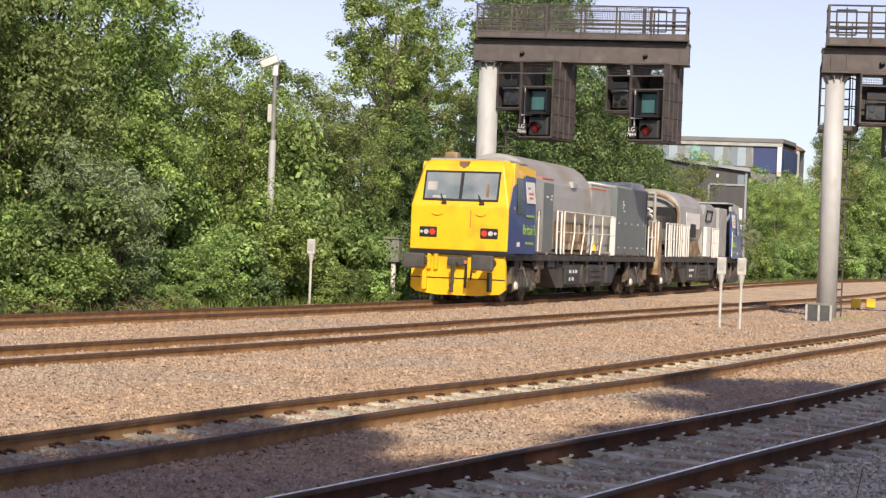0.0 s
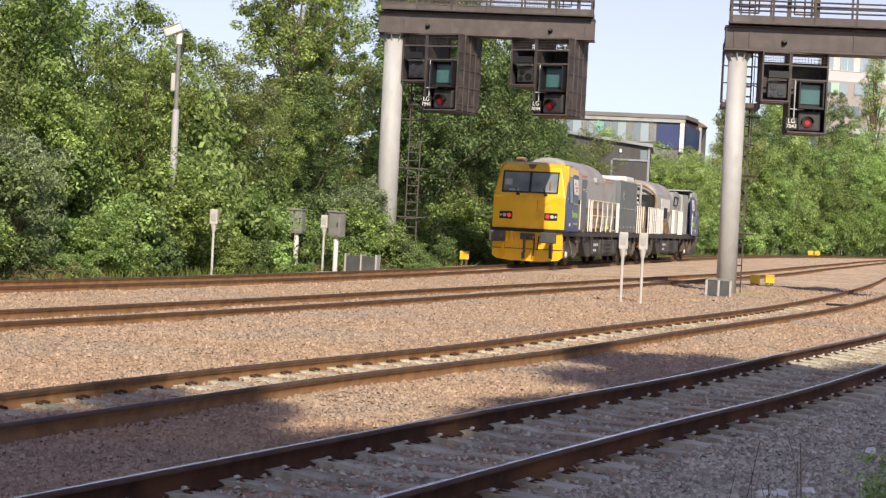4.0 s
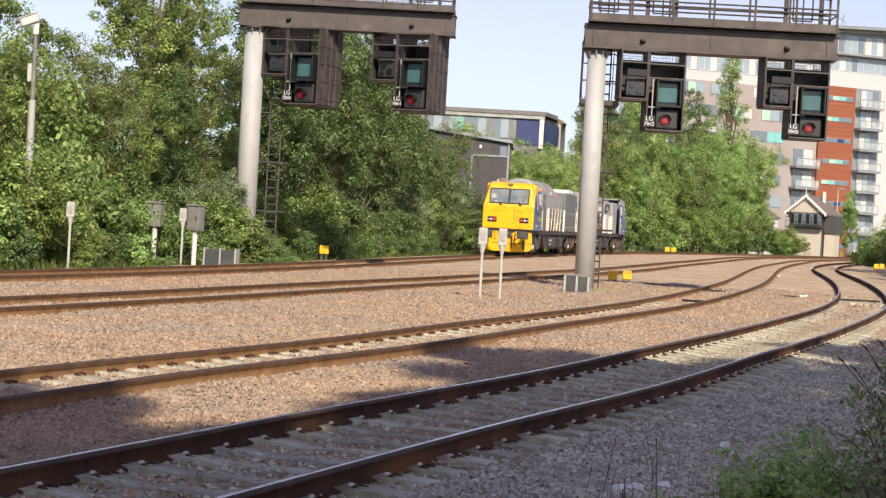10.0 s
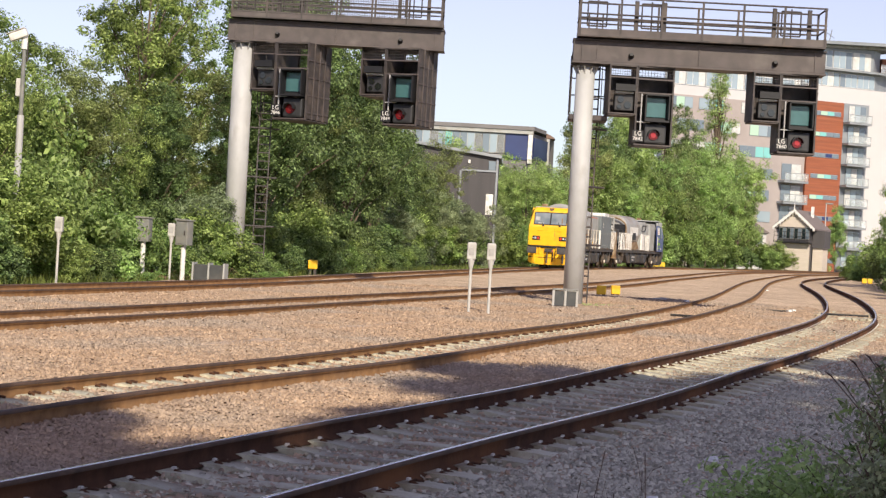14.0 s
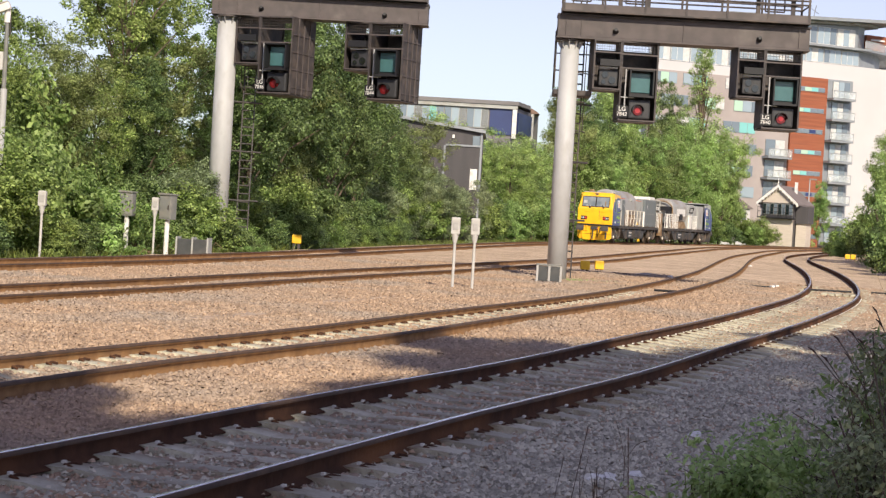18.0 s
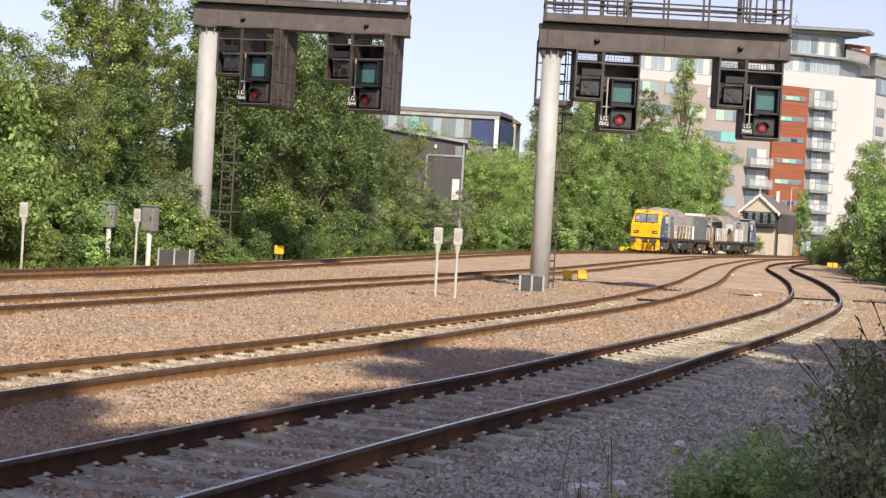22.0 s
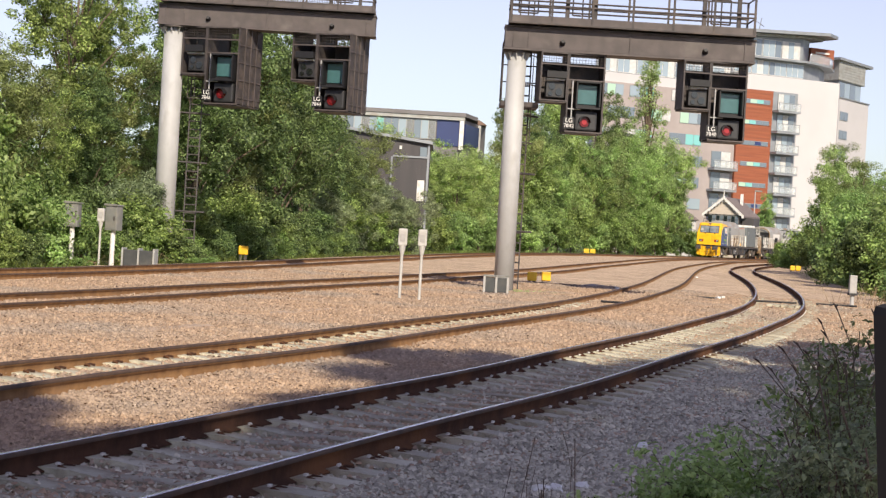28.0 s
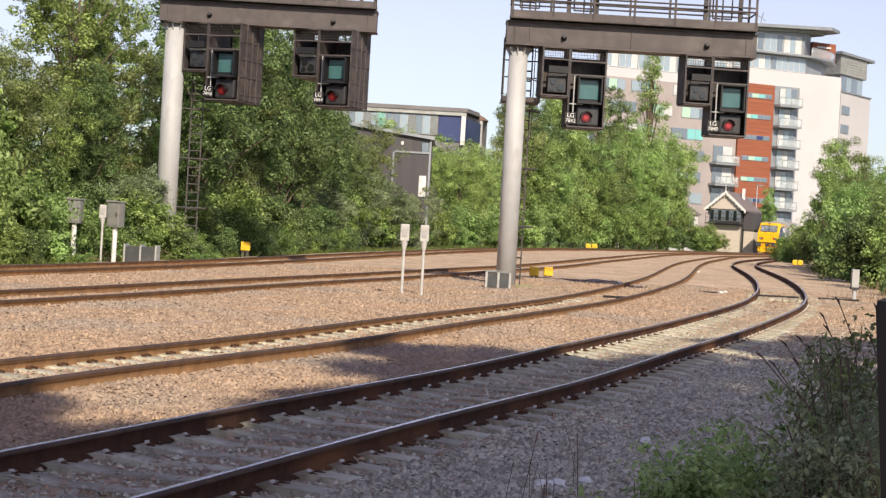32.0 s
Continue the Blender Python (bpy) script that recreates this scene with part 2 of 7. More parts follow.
# ---- mesh tools ----
def part(name, bm, material, parent=None, label="", smooth=False):
    """One mesh object, linked under a thing or part."""
    me = bpy.data.meshes.new(name)
    if smooth:
        for f in bm.faces:
            f.smooth = True
    bm.to_mesh(me)
    bm.free()
    me.materials.append(material)
    ob = new(name, me)
    if parent:
        ob.parent = parent
    if label:
        tagged(ob, label)
    return ob


def box(bm, x0, x1, y0, y1, z0, z1, bevel=0.0, m=None):
    r = bmesh.ops.create_cube(bm, size=1.0)
    vs = r["verts"]
    for v in vs:
        v.co = Vector(((x0 + x1) / 2 + v.co.x * (x1 - x0), (y0 + y1) / 2 + v.co.y * (y1 - y0), (z0 + z1) / 2 + v.co.z * (z1 - z0)))
    if m is not None:
        bmesh.ops.transform(bm, matrix=m, verts=vs)
    if bevel:
        es = list({e for v in vs for e in v.link_edges})
        bmesh.ops.bevel(bm, geom=es, offset=bevel, segments=2, affect="EDGES", profile=0.6)
    return bm


def rod(bm, p, q, r, n=8, r2=None):
    p, q = Vector(p), Vector(q)
    d = q - p
    m = Matrix.Translation((p + q) / 2) @ d.to_track_quat("Z", "Y").to_matrix().to_4x4()
    bmesh.ops.create_cone(bm, cap_ends=True, segments=n, radius1=r, radius2=r if r2 is None else r2, depth=d.length, matrix=m)
    return bm


def prism(bm, pts, y0, y1, axis="y"):
    """A profile (list of pairs) pushed along an axis: y gives pairs (x, z), x gives (y, z), z gives (x, y)."""
    def at(p, t):
        return {"y": (p[0], t, p[1]), "x": (t, p[0], p[1]), "z": (p[0], p[1], t)}[axis]
    a = [bm.verts.new(at(p, y0)) for p in pts]
    b = [bm.verts.new(at(p, y1)) for p in pts]
    n = len(pts)
    bm.faces.new(a[::-1])
    bm.faces.new(b)
    for i in range(n):
        bm.faces.new((a[i], a[(i + 1) % n], b[(i + 1) % n], b[i]))
    bmesh.ops.recalc_face_normals(bm, faces=bm.faces[:])
    return bm


def tube(bm, pts, r, n=6):
    """One bent rod through the points."""
    pts = [Vector(p) for p in pts]
    rings = []
    for i, p in enumerate(pts):
        d = (pts[min(i + 1, len(pts) - 1)] - pts[max(i - 1, 0)]).to_track_quat("Z", "Y").to_matrix()
        rings.append([bm.verts.new(p + d @ Vector((r * math.cos(2 * math.pi * k / n), r * math.sin(2 * math.pi * k / n), 0))) for k in range(n)])
    for a, b in zip(rings[:-1], rings[1:]):
        for k in range(n):
            bm.faces.new((a[k], a[(k + 1) % n], b[(k + 1) % n], b[k]))
    bm.faces.new(rings[0][::-1])
    bm.faces.new(rings[-1])
    return bm


def B():
    return bmesh.new()


def thing(name, label, category, group="", x=0, y=0, z=0, rz=0, kind=""):
    ob = new(name)
    ob.empty_display_size = 0.3
    ob.matrix_basis = pose(x, y, z, 0, 0, rz)
    return tagged(ob, label, category, group, kind)


def mesh_from(name, verts, faces, material):
    """A mesh from arrays; faces all of one size."""
    me = bpy.data.meshes.new(name)
    verts, faces = np.asarray(verts, dtype=np.float32), np.asarray(faces, dtype=np.int32)
    me.vertices.add(len(verts))
    me.vertices.foreach_set("co", verts.ravel())
    k = faces.shape[1]
    me.loops.add(faces.size)
    me.loops.foreach_set("vertex_index", faces.ravel())
    me.polygons.add(len(faces))
    me.polygons.foreach_set("loop_start", np.arange(0, faces.size, k, dtype=np.int32))
    me.update(calc_edges=True)
    me.materials.append(material)
    return me


def spline(pts):
    """A smooth curve x(y) through pairs (y, x)."""
    y, x = np.array([p[0] for p in pts], float), np.array([p[1] for p in pts], float)
    n, h = len(y), np.diff(y)
    a, b = np.eye(n), np.zeros(n)
    for i in range(1, n - 1):
        a[i, i - 1:i + 2] = h[i - 1], 2 * (h[i - 1] + h[i]), h[i]
        b[i] = 6 * ((x[i + 1] - x[i]) / h[i] - (x[i] - x[i - 1]) / h[i - 1])
    m = np.linalg.solve(a, b)

    def f(q):
        q = np.asarray(q, float)
        i = np.clip(np.searchsorted(y, q) - 1, 0, n - 2)
        u, g = q - y[i], h[i]
        return x[i] + u * ((x[i + 1] - x[i]) / g - g * (2 * m[i] + m[i + 1]) / 6) + u * u * m[i] / 2 + u ** 3 * (m[i + 1] - m[i]) / (6 * g)
    return f

# ---- the four tracks: centre lines x(y) ----
def paced(y):
    """By how much the far bend lies deeper than its chords."""
    return float(np.interp(y, (122, 140, 156, 172, 188, 205, 400), (1.0, 1.018, 1.050, 1.075, 1.099, 1.122, 1.125)))


def bend(pts):
    return spline([(y * paced(y), x * paced(y)) for y, x in pts])


LINE = {
    1: bend([(-60, -23), (-20, -12), (0, -5.6), (12, -1.95), (16, -0.72), (20, 0.6), (27, 2.6), (32, 4.05), (40, 6.2), (48, 8.2), (59.3, 10.5), (73, 12.75),
               (95.5, 15.8), (126, 19.8), (139, 22.2), (152, 25.2), (165, 28.6), (180, 33.2), (205, 43.2), (240, 59), (270, 73.4), (330, 104)]),
    2: bend([(-60, -27), (-20, -15.4), (0, -9.2), (13.8, -5.0), (18, -3.95), (24, -2.1), (30, -0.55), (40, 2.1), (47, 3.75), (60, 6.3), (68, 7.7), (87, 10.6),
               (121, 15.8), (149, 21.2), (165, 24.7), (180, 29.4), (205, 39.3), (240, 55.1), (270, 69.6), (330, 100)]),
    3: bend([(-60, -32), (-20, -21.4), (0, -15.6), (24, -9.05), (35.8, -6.1), (44.4, -4.2), (54, -1.95), (67, 0.85), (79, 3.5), (99, 7.1), (132, 13.1),
               (150, 16.6), (165, 20.3), (180, 25.2), (205, 35.3), (240, 51.3), (270, 65.8), (330, 96.5)]),
    4: bend([(-60, -37), (-40, -31), (0, -20.6), (18, -16.1), (31.3, -12.85), (38.8, -11), (51, -8.4), (75, -4.75), (98, -1.57), (118, 1.4), (144, 7.05),
               (159, 11.95), (174.4, 18.08), (187.15, 23.8), (205, 31.5), (215, 35.9), (240, 47.5), (270, 62), (330, 93)]),
}
BED = -0.21                       # ballast level below the rail head


def along(k, y, side=0.0):
    """The place on track k at y, moved to its right by side metres, and the heading in degrees clockwise from +y."""
    g = float(LINE[k](y + 0.05) - LINE[k](y - 0.05)) / 0.1
    w = math.hypot(1, g)
    return float(LINE[k](y)) + side / w, y - side * g / w, math.degrees(math.atan(g))


RAIL = [(-0.021, 0), (0.021, 0), (0.034, -0.007), (0.037, -0.03), (0.012, -0.05), (0.010, -0.125), (0.07, -0.15), (0.07, -0.159),
        (-0.07, -0.159), (-0.07, -0.15), (-0.010, -0.125), (-0.012, -0.05), (-0.037, -0.03), (-0.034, -0.007)]


def rail(k, side, y0, y1, parent, lift, head):
    ys = [y0]
    while ys[-1] < y1:
        ys.append(ys[-1] + (1.0 if ys[-1] < 70 else 2.5))
    vs, fs = [], []
    n = len(RAIL)
    for y in ys:
        x, yy, a = along(k, y, side)
        c, s = math.cos(radians(a)), math.sin(radians(a))
        vs += [(x + c * u, yy - s * u, lift + w) for u, w in RAIL]
    for i in range(len(ys) - 1):
        fs += [(i * n + j, i * n + (j + 1) % n, (i + 1) * n + (j + 1) % n, (i + 1) * n + j) for j in range(n)]
    me = mesh_from("rail", vs, fs, M_SHADERUST if k == 1 else M_RUST)
    me.materials.append(head)
    me.materials.append(M_HEADSIDE)
    idx = np.zeros(len(fs), dtype=np.int32)
    idx[0::n] = 1
    for j in (1, 2, n - 2, n - 1):
        idx[j::n] = 2
    me.polygons.foreach_set("material_index", idx)
    ob = new("rail", me)
    ob.parent = parent
    return ob


TRACKS = {}
for k, lift, heads, words in ((1, (0.0, 0.0), (M_RAILTOP, M_RAILTOP), "bright-headed rails on concrete sleepers in grey ballast"),
                              (2, (-0.03, 0.03), (M_RAILBROWN, M_RAILBROWN), "brown rails on concrete sleepers sunk in tan ballast"),
                              (3, (0.0, 0.0), (M_RAILBROWN, M_RAILBROWN), "brown rails buried to the web in tan ballast"),
                              (4, (0.0, 0.0), (M_RAILBROWN, M_RAILBROWN), "rusty rails of the track beside the hedge")):
    TRACKS[k] = thing("track_%d" % k, words, "railway track", "railway tracks", kind="structure")
    rail(k, -0.752, -40, 300, TRACKS[k], lift[0], heads[0])
    rail(k, 0.752, -40, 300, TRACKS[k], lift[1], heads[1])

# ---- ground to the horizon, and the ballast bed over it ----
bm = B()
box(bm, -2500, 2500, -2500, 2500, -1.5, -0.42)
tagged(part("ground", bm, M_SOIL), "rough soil and weeds beside the railway", "ground", kind="structure")



def bed_z(x, y):
    """Ballast level: low between the nearest rails, up to the rail foot elsewhere."""
    z = -0.128 + 0.016 * np.sin(1.9 * x + 0.8 * y) * np.sin(1.3 * y - 0.5 * x) + 0.010 * np.sin(4.3 * x - 1.7 * y + 1.0)
    for k, half, low in ((1, 1.10, -0.172), (2, 0.70, -0.162)):
        d = np.abs(x - LINE[k](y))
        u = np.clip((d - half) / 0.22, 0, 1)
        z = z * u + (low + 0.004 * np.sin(9 * y + 5 * x)) * (1 - u)
    d = x - LINE[2](y)
    z = z + 0.035 * np.clip((d - 0.74) / 0.08, 0, 1) * np.clip((2.0 - d) / 1.0, 0, 1)
    return z - 0.045 * np.clip((x - LINE[1](y) - 1.0) / 0.6, 0, 1)


ys = np.concatenate([np.arange(-40, 70, 1.0), np.arange(70, 300, 3.0)])
vs, fs = [], []
nc = 170
for y in ys:
    xl, xr = float(LINE[4](y)) - 2.6, float(LINE[1](y)) + (6.5 if y < 45 else 4.6)
    for j in range(nc + 1):
        x = xl + (xr - xl) * j / nc
        z = float(bed_z(x, y)) - 0.014 - (0.22 if j in (0, nc) else 0)
        vs.append((x, y, z))
w = nc + 1
fs = [(i * w + j, i * w + j + 1, (i + 1) * w + j + 1, (i + 1) * w + j) for i in range(len(ys) - 1) for j in range(nc)]
bed = tagged(new("ballast_bed", mesh_from("ballast_bed", vs, fs, M_BALLAST)), "tan and pinkish crushed stone ballast round the tracks", "ballast", kind="structure")
for f in bed.data.polygons:
    f.use_smooth = True

# ---- sleepers and rail clips of the two nearer tracks ----
def sleeper_mesh():
    bm = B()
    pts = [(-1.26, -0.17), (1.26, -0.17), (1.25, -0.02), (0.95, 0.0), (0.5, -0.002), (0.3, -0.03), (-0.3, -0.03), (-0.5, -0.002), (-0.95, 0.0), (-1.25, -0.02)]
    prism(bm, pts, -0.13, 0.13, "y")
    me = bpy.data.meshes.new("sleeper")
    bm.to_mesh(me)
    bm.free()
    me.materials.append(M_SLEEPER)
    return me


def clip_mesh():
    """A bent spring clip on its pale insulator."""
    bm = B()
    box(bm, -0.014, 0.014, -0.017, 0.017, 0, 0.020, 0.004)
    me = bpy.data.meshes.new("rail_clip")
    bm.to_mesh(me)
    bm.free()
    me.materials.append(M_PAD)
    return me


def spring_mesh():
    bm = B()
    tube(bm, [(0.06, -0.06, 0.0), (0.05, -0.06, 0.045), (0.0, -0.05, 0.055), (-0.03, 0.0, 0.035), (0.0, 0.05, 0.055), (0.06, 0.06, 0.045)], 0.014, 5)
    me = bpy.data.meshes.new("spring_clip")
    bm.to_mesh(me)
    bm.free()
    me.materials.append(M_SHADERUST)
    return me


SPRING = spring_mesh()
SLEEPER, CLIP = sleeper_mesh(), clip_mesh()
for k, y0, y1 in ((1, 7.5, 66), (2, 10, 50)):
    y = y0
    while y < y1:
        x, yy, a = along(k, y)
        ob = new("sleeper", SLEEPER)
        ob.parent = TRACKS[k]
        ob.matrix_basis = pose(x, yy, (-0.131 - 0.022 * min(max((y - 40) / 10, 0), 1) if k == 1 else -0.143) + random.uniform(-0.006, 0.006), 0, 0, -a + random.uniform(-1, 1))
        if k == 1 and y < 54:
            for s in (-0.752, 0.752):
                for e in (-0.105, 0.105):
                    cx, cy, _ = along(k, y, s + e * 0.86)
                    c = new("rail_clip", CLIP)
                    c.parent = TRACKS[k]
                    c.matrix_basis = pose(cx, cy, -0.124, 0, 0, -a + (180 if e < 0 else 0))
                    if y < 34:
                        cx, cy, _ = along(k, y, s + e * 1.2)
                        c = new("spring_clip", SPRING)
                        c.parent = TRACKS[k]
                        c.matrix_basis = pose(cx, cy, -0.180, 0, 0, -a + (180 if e < 0 else 0))
        if k == 2 and y < 46:
            for e in (-0.105, 0.105):
                cx, cy, _ = along(k, y, -0.752 + e)
                c = new("spring_clip", SPRING)
                c.parent = TRACKS[k]
                c.matrix_basis = pose(cx, cy, -0.176, 0, 0, -a + (180 if e < 0 else 0))
        y += 0.65 * math.cos(radians(a))

# ---- loose stones of the ballast near the camera ----
def stones(n, seed):
    """Joined angular stones over the near ballast, few on the sleepers."""
    g = np.random.default_rng(seed)
    y = 8.5 + 58.0 * g.uniform(0, 1, n) ** 1.7
    lo, hi = np.maximum(LINE[4](y) + 1.0, -0.46 * y - 1.0), np.minimum(LINE[1](y) + 5.0, 0.36 * y + 1.5)
    x = lo + (hi - lo) * g.uniform(0, 1, n)
    keep = np.ones(n, bool)
    for k in (1, 2, 3, 4):
        d = np.abs(x - LINE[k](y))
        keep &= (np.abs(d - 0.755) > (0.05 if k > 1 else 0.075))
        if k < 3:
            keep &= (d > 1.22 if k == 1 else d > 0.72) | (g.uniform(0, 1, n) < 0.45)
    x, y = x[keep], y[keep]
    n = len(x)
    r = g.uniform(0.0105, 0.024, n) * (0.85 + y / 70)
    z = bed_z(x, y) + g.uniform(-0.6, 0.1, n) * r
    on = (np.abs(x - LINE[1](y)) < 1.2) & (g.uniform(0, 1, n) < 0.06)
    z[on] += 0.03
    base = np.array([(1, -0.7, 0), (1, 0.7, 0), (-1, 0.7, 0), (-1, -0.7, 0), (0.55, 0, 0.95), (-0.55, 0, 0.95)], float)
    v = base[None] * r[:, None, None] * g.uniform(0.75, 1.25, (n, 1, 3)) + g.normal(0, 0.24, (n, 6, 3)) * r[:, None, None]
    a = g.uniform(0, 2 * np.pi, n)
    c, s = np.cos(a), np.sin(a)
    v = np.stack([v[..., 0] * c[:, None] - v[..., 1] * s[:, None], v[..., 0] * s[:, None] + v[..., 1] * c[:, None], v[..., 2] * 0.95], axis=-1)
    v += np.stack([x, y, z], axis=-1)[:, None]
    f = np.array([(0, 1, 4), (1, 2, 5), (1, 5, 4), (2, 3, 5), (3, 0, 4), (3, 4, 5)])
    # lightened grey stones gather in the near shade, thinning out from y = 26
    near = g.uniform(0, 1, n) < np.clip((x - LINE[1](y) - 0.9) / 0.5, 0.55 * (np.abs(x - LINE[1](y)) < 1.2), 1) * np.clip((40 - y) / 14, 0.08, 1)
    return [(v[q].reshape(-1, 3), (f[None] + 6 * np.arange(q.sum())[:, None, None]).reshape(-1, 3)) for q in (~near, near)]


(v, f), (v2, f2) = stones(280000, 11)
tagged(new("loose_stones", mesh_from("loose_stones", v, f, M_STONE)), "loose angular tan ballast stones between the tracks", "ballast stones", kind="stuff")
tagged(new("loose_stones", mesh_from("loose_stones", v2, f2, M_STONEGREY)), "loose angular grey ballast stones round the nearest track", "ballast stones", kind="stuff")

# ---- the two-vehicle railway maintenance train ----
M_BLUE = surface("dark_blue_livery", (0.030, 0.055, 0.20), (0.024, 0.045, 0.165), 2, 0.45, coat=0.2, dirt_or_sheen=(0.06, 0.07, 0.14), dirt_or_sheen_scale=2, dirt_or_sheen_at=0.68)
M_TANK = surface("stained_grey_tank", (0.36, 0.355, 0.34), (0.31, 0.305, 0.29), 0.7, 0.45, bump=0.03, dirt_or_sheen=(0.25, 0.19, 0.125), dirt_or_sheen_scale=0.7, dirt_or_sheen_at=0.60, stretch=(0.5, 0.6, 1.2))
M_TANKLOW = surface("rust_stained_tank_foot", (0.30, 0.22, 0.14), (0.19, 0.13, 0.085), 2.5, 0.75, dirt_or_sheen=(0.36, 0.33, 0.28), dirt_or_sheen_scale=2)
M_CRATE = surface("grey_green_container", (0.150, 0.172, 0.178), (0.125, 0.145, 0.150), 1.2, 0.55, dirt_or_sheen=(0.15, 0.155, 0.145), dirt_or_sheen_scale=1.3, dirt_or_sheen_at=0.62)
M_LIGHTGREY = surface("light_grey_panel", (0.40, 0.41, 0.39), (0.33, 0.335, 0.32), 1.6, 0.55, dirt_or_sheen=(0.28, 0.25, 0.21), dirt_or_sheen_scale=1.2)
M_UNDER = surface("grimy_underframe", (0.050, 0.049, 0.050), (0.028, 0.028, 0.029), 3, 0.75, dirt_or_sheen=(0.095, 0.074, 0.056), dirt_or_sheen_scale=1.6, dirt_or_sheen_at=0.58)
M_CASE = surface("dark_equipment_door", (0.040, 0.045, 0.050), (0.030, 0.034, 0.038), 2, 0.6, dirt_or_sheen=(0.12, 0.09, 0.065), dirt_or_sheen_scale=1.5)
M_BOGIE = surface("brown_brake_dust", (0.125, 0.094, 0.070), (0.050, 0.040, 0.034), 6, 0.85, dirt_or_sheen=(0.17, 0.135, 0.10), dirt_or_sheen_scale=2)
M_ORANGE = surface("orange_red_edge", (0.62, 0.16, 0.06), (0.52, 0.13, 0.05), 5, 0.5)
M_CREAM = surface("yellowed_white_rail", (0.74, 0.71, 0.64), (0.62, 0.56, 0.46), 3, 0.5, dirt_or_sheen=(0.48, 0.36, 0.20), dirt_or_sheen_scale=2.4, dirt_or_sheen_at=0.64)
M_RAILW = surface("white_handrail_paint", (0.78, 0.77, 0.73), (0.68, 0.66, 0.62), 3, 0.5)
# pale blotches in the colour stand in for sky reflected by the glass
M_SCREEN = surface("cab_windscreen_painted_sheen", (0.19, 0.225, 0.235), (0.11, 0.14, 0.155), 1.3, 0.08, dirt_or_sheen=(0.26, 0.285, 0.29), dirt_or_sheen_scale=0.9, dirt_or_sheen_at=0.55, coat=0.6, spec=0.9)
M_SIDEGLASS = glass("cab_side_glass", (0.018, 0.028, 0.030), 0.10, 0.35)
M_SIDEGLASS.node_tree.nodes["Principled BSDF"].inputs["Coat Weight"].default_value = 0.0
M_GREENTEXT = surface("green_lettering", (0.28, 0.46, 0.08), (0.26, 0.42, 0.07), 5, 0.6)
M_TAIL = glowing("red_tail_lamp", (0.75, 0.05, 0.02), 0.45)
M_LAMP = surface("lamp_reflector", (0.66, 0.66, 0.68), (0.5, 0.5, 0.52), 8, 0.3, 0.2)
M_BUFFER = surface("grey_buffer_head", (0.085, 0.080, 0.078), (0.055, 0.052, 0.05), 4, 0.6, 0.2)
M_BROWNPLATE = surface("rust_brown_plate", (0.27, 0.17, 0.08), (0.17, 0.105, 0.055), 2, 0.8, dirt_or_sheen=(0.36, 0.29, 0.20), dirt_or_sheen_scale=2)


def lettering(text, size, material, parent, m, name="lettering"):
    cu = bpy.data.curves.new(name, "FONT")
    cu.body, cu.size, cu.extrude, cu.align_x, cu.align_y = text, size, 0.004, "CENTER", "CENTER"
    tmp = bpy.data.objects.new(name, cu)
    me = bpy.data.meshes.new_from_object(tmp)
    bpy.data.objects.remove(tmp)
    me.materials.append(material)
    ob = new(name, me)
    ob.parent = parent
    ob.matrix_basis = m
    return ob


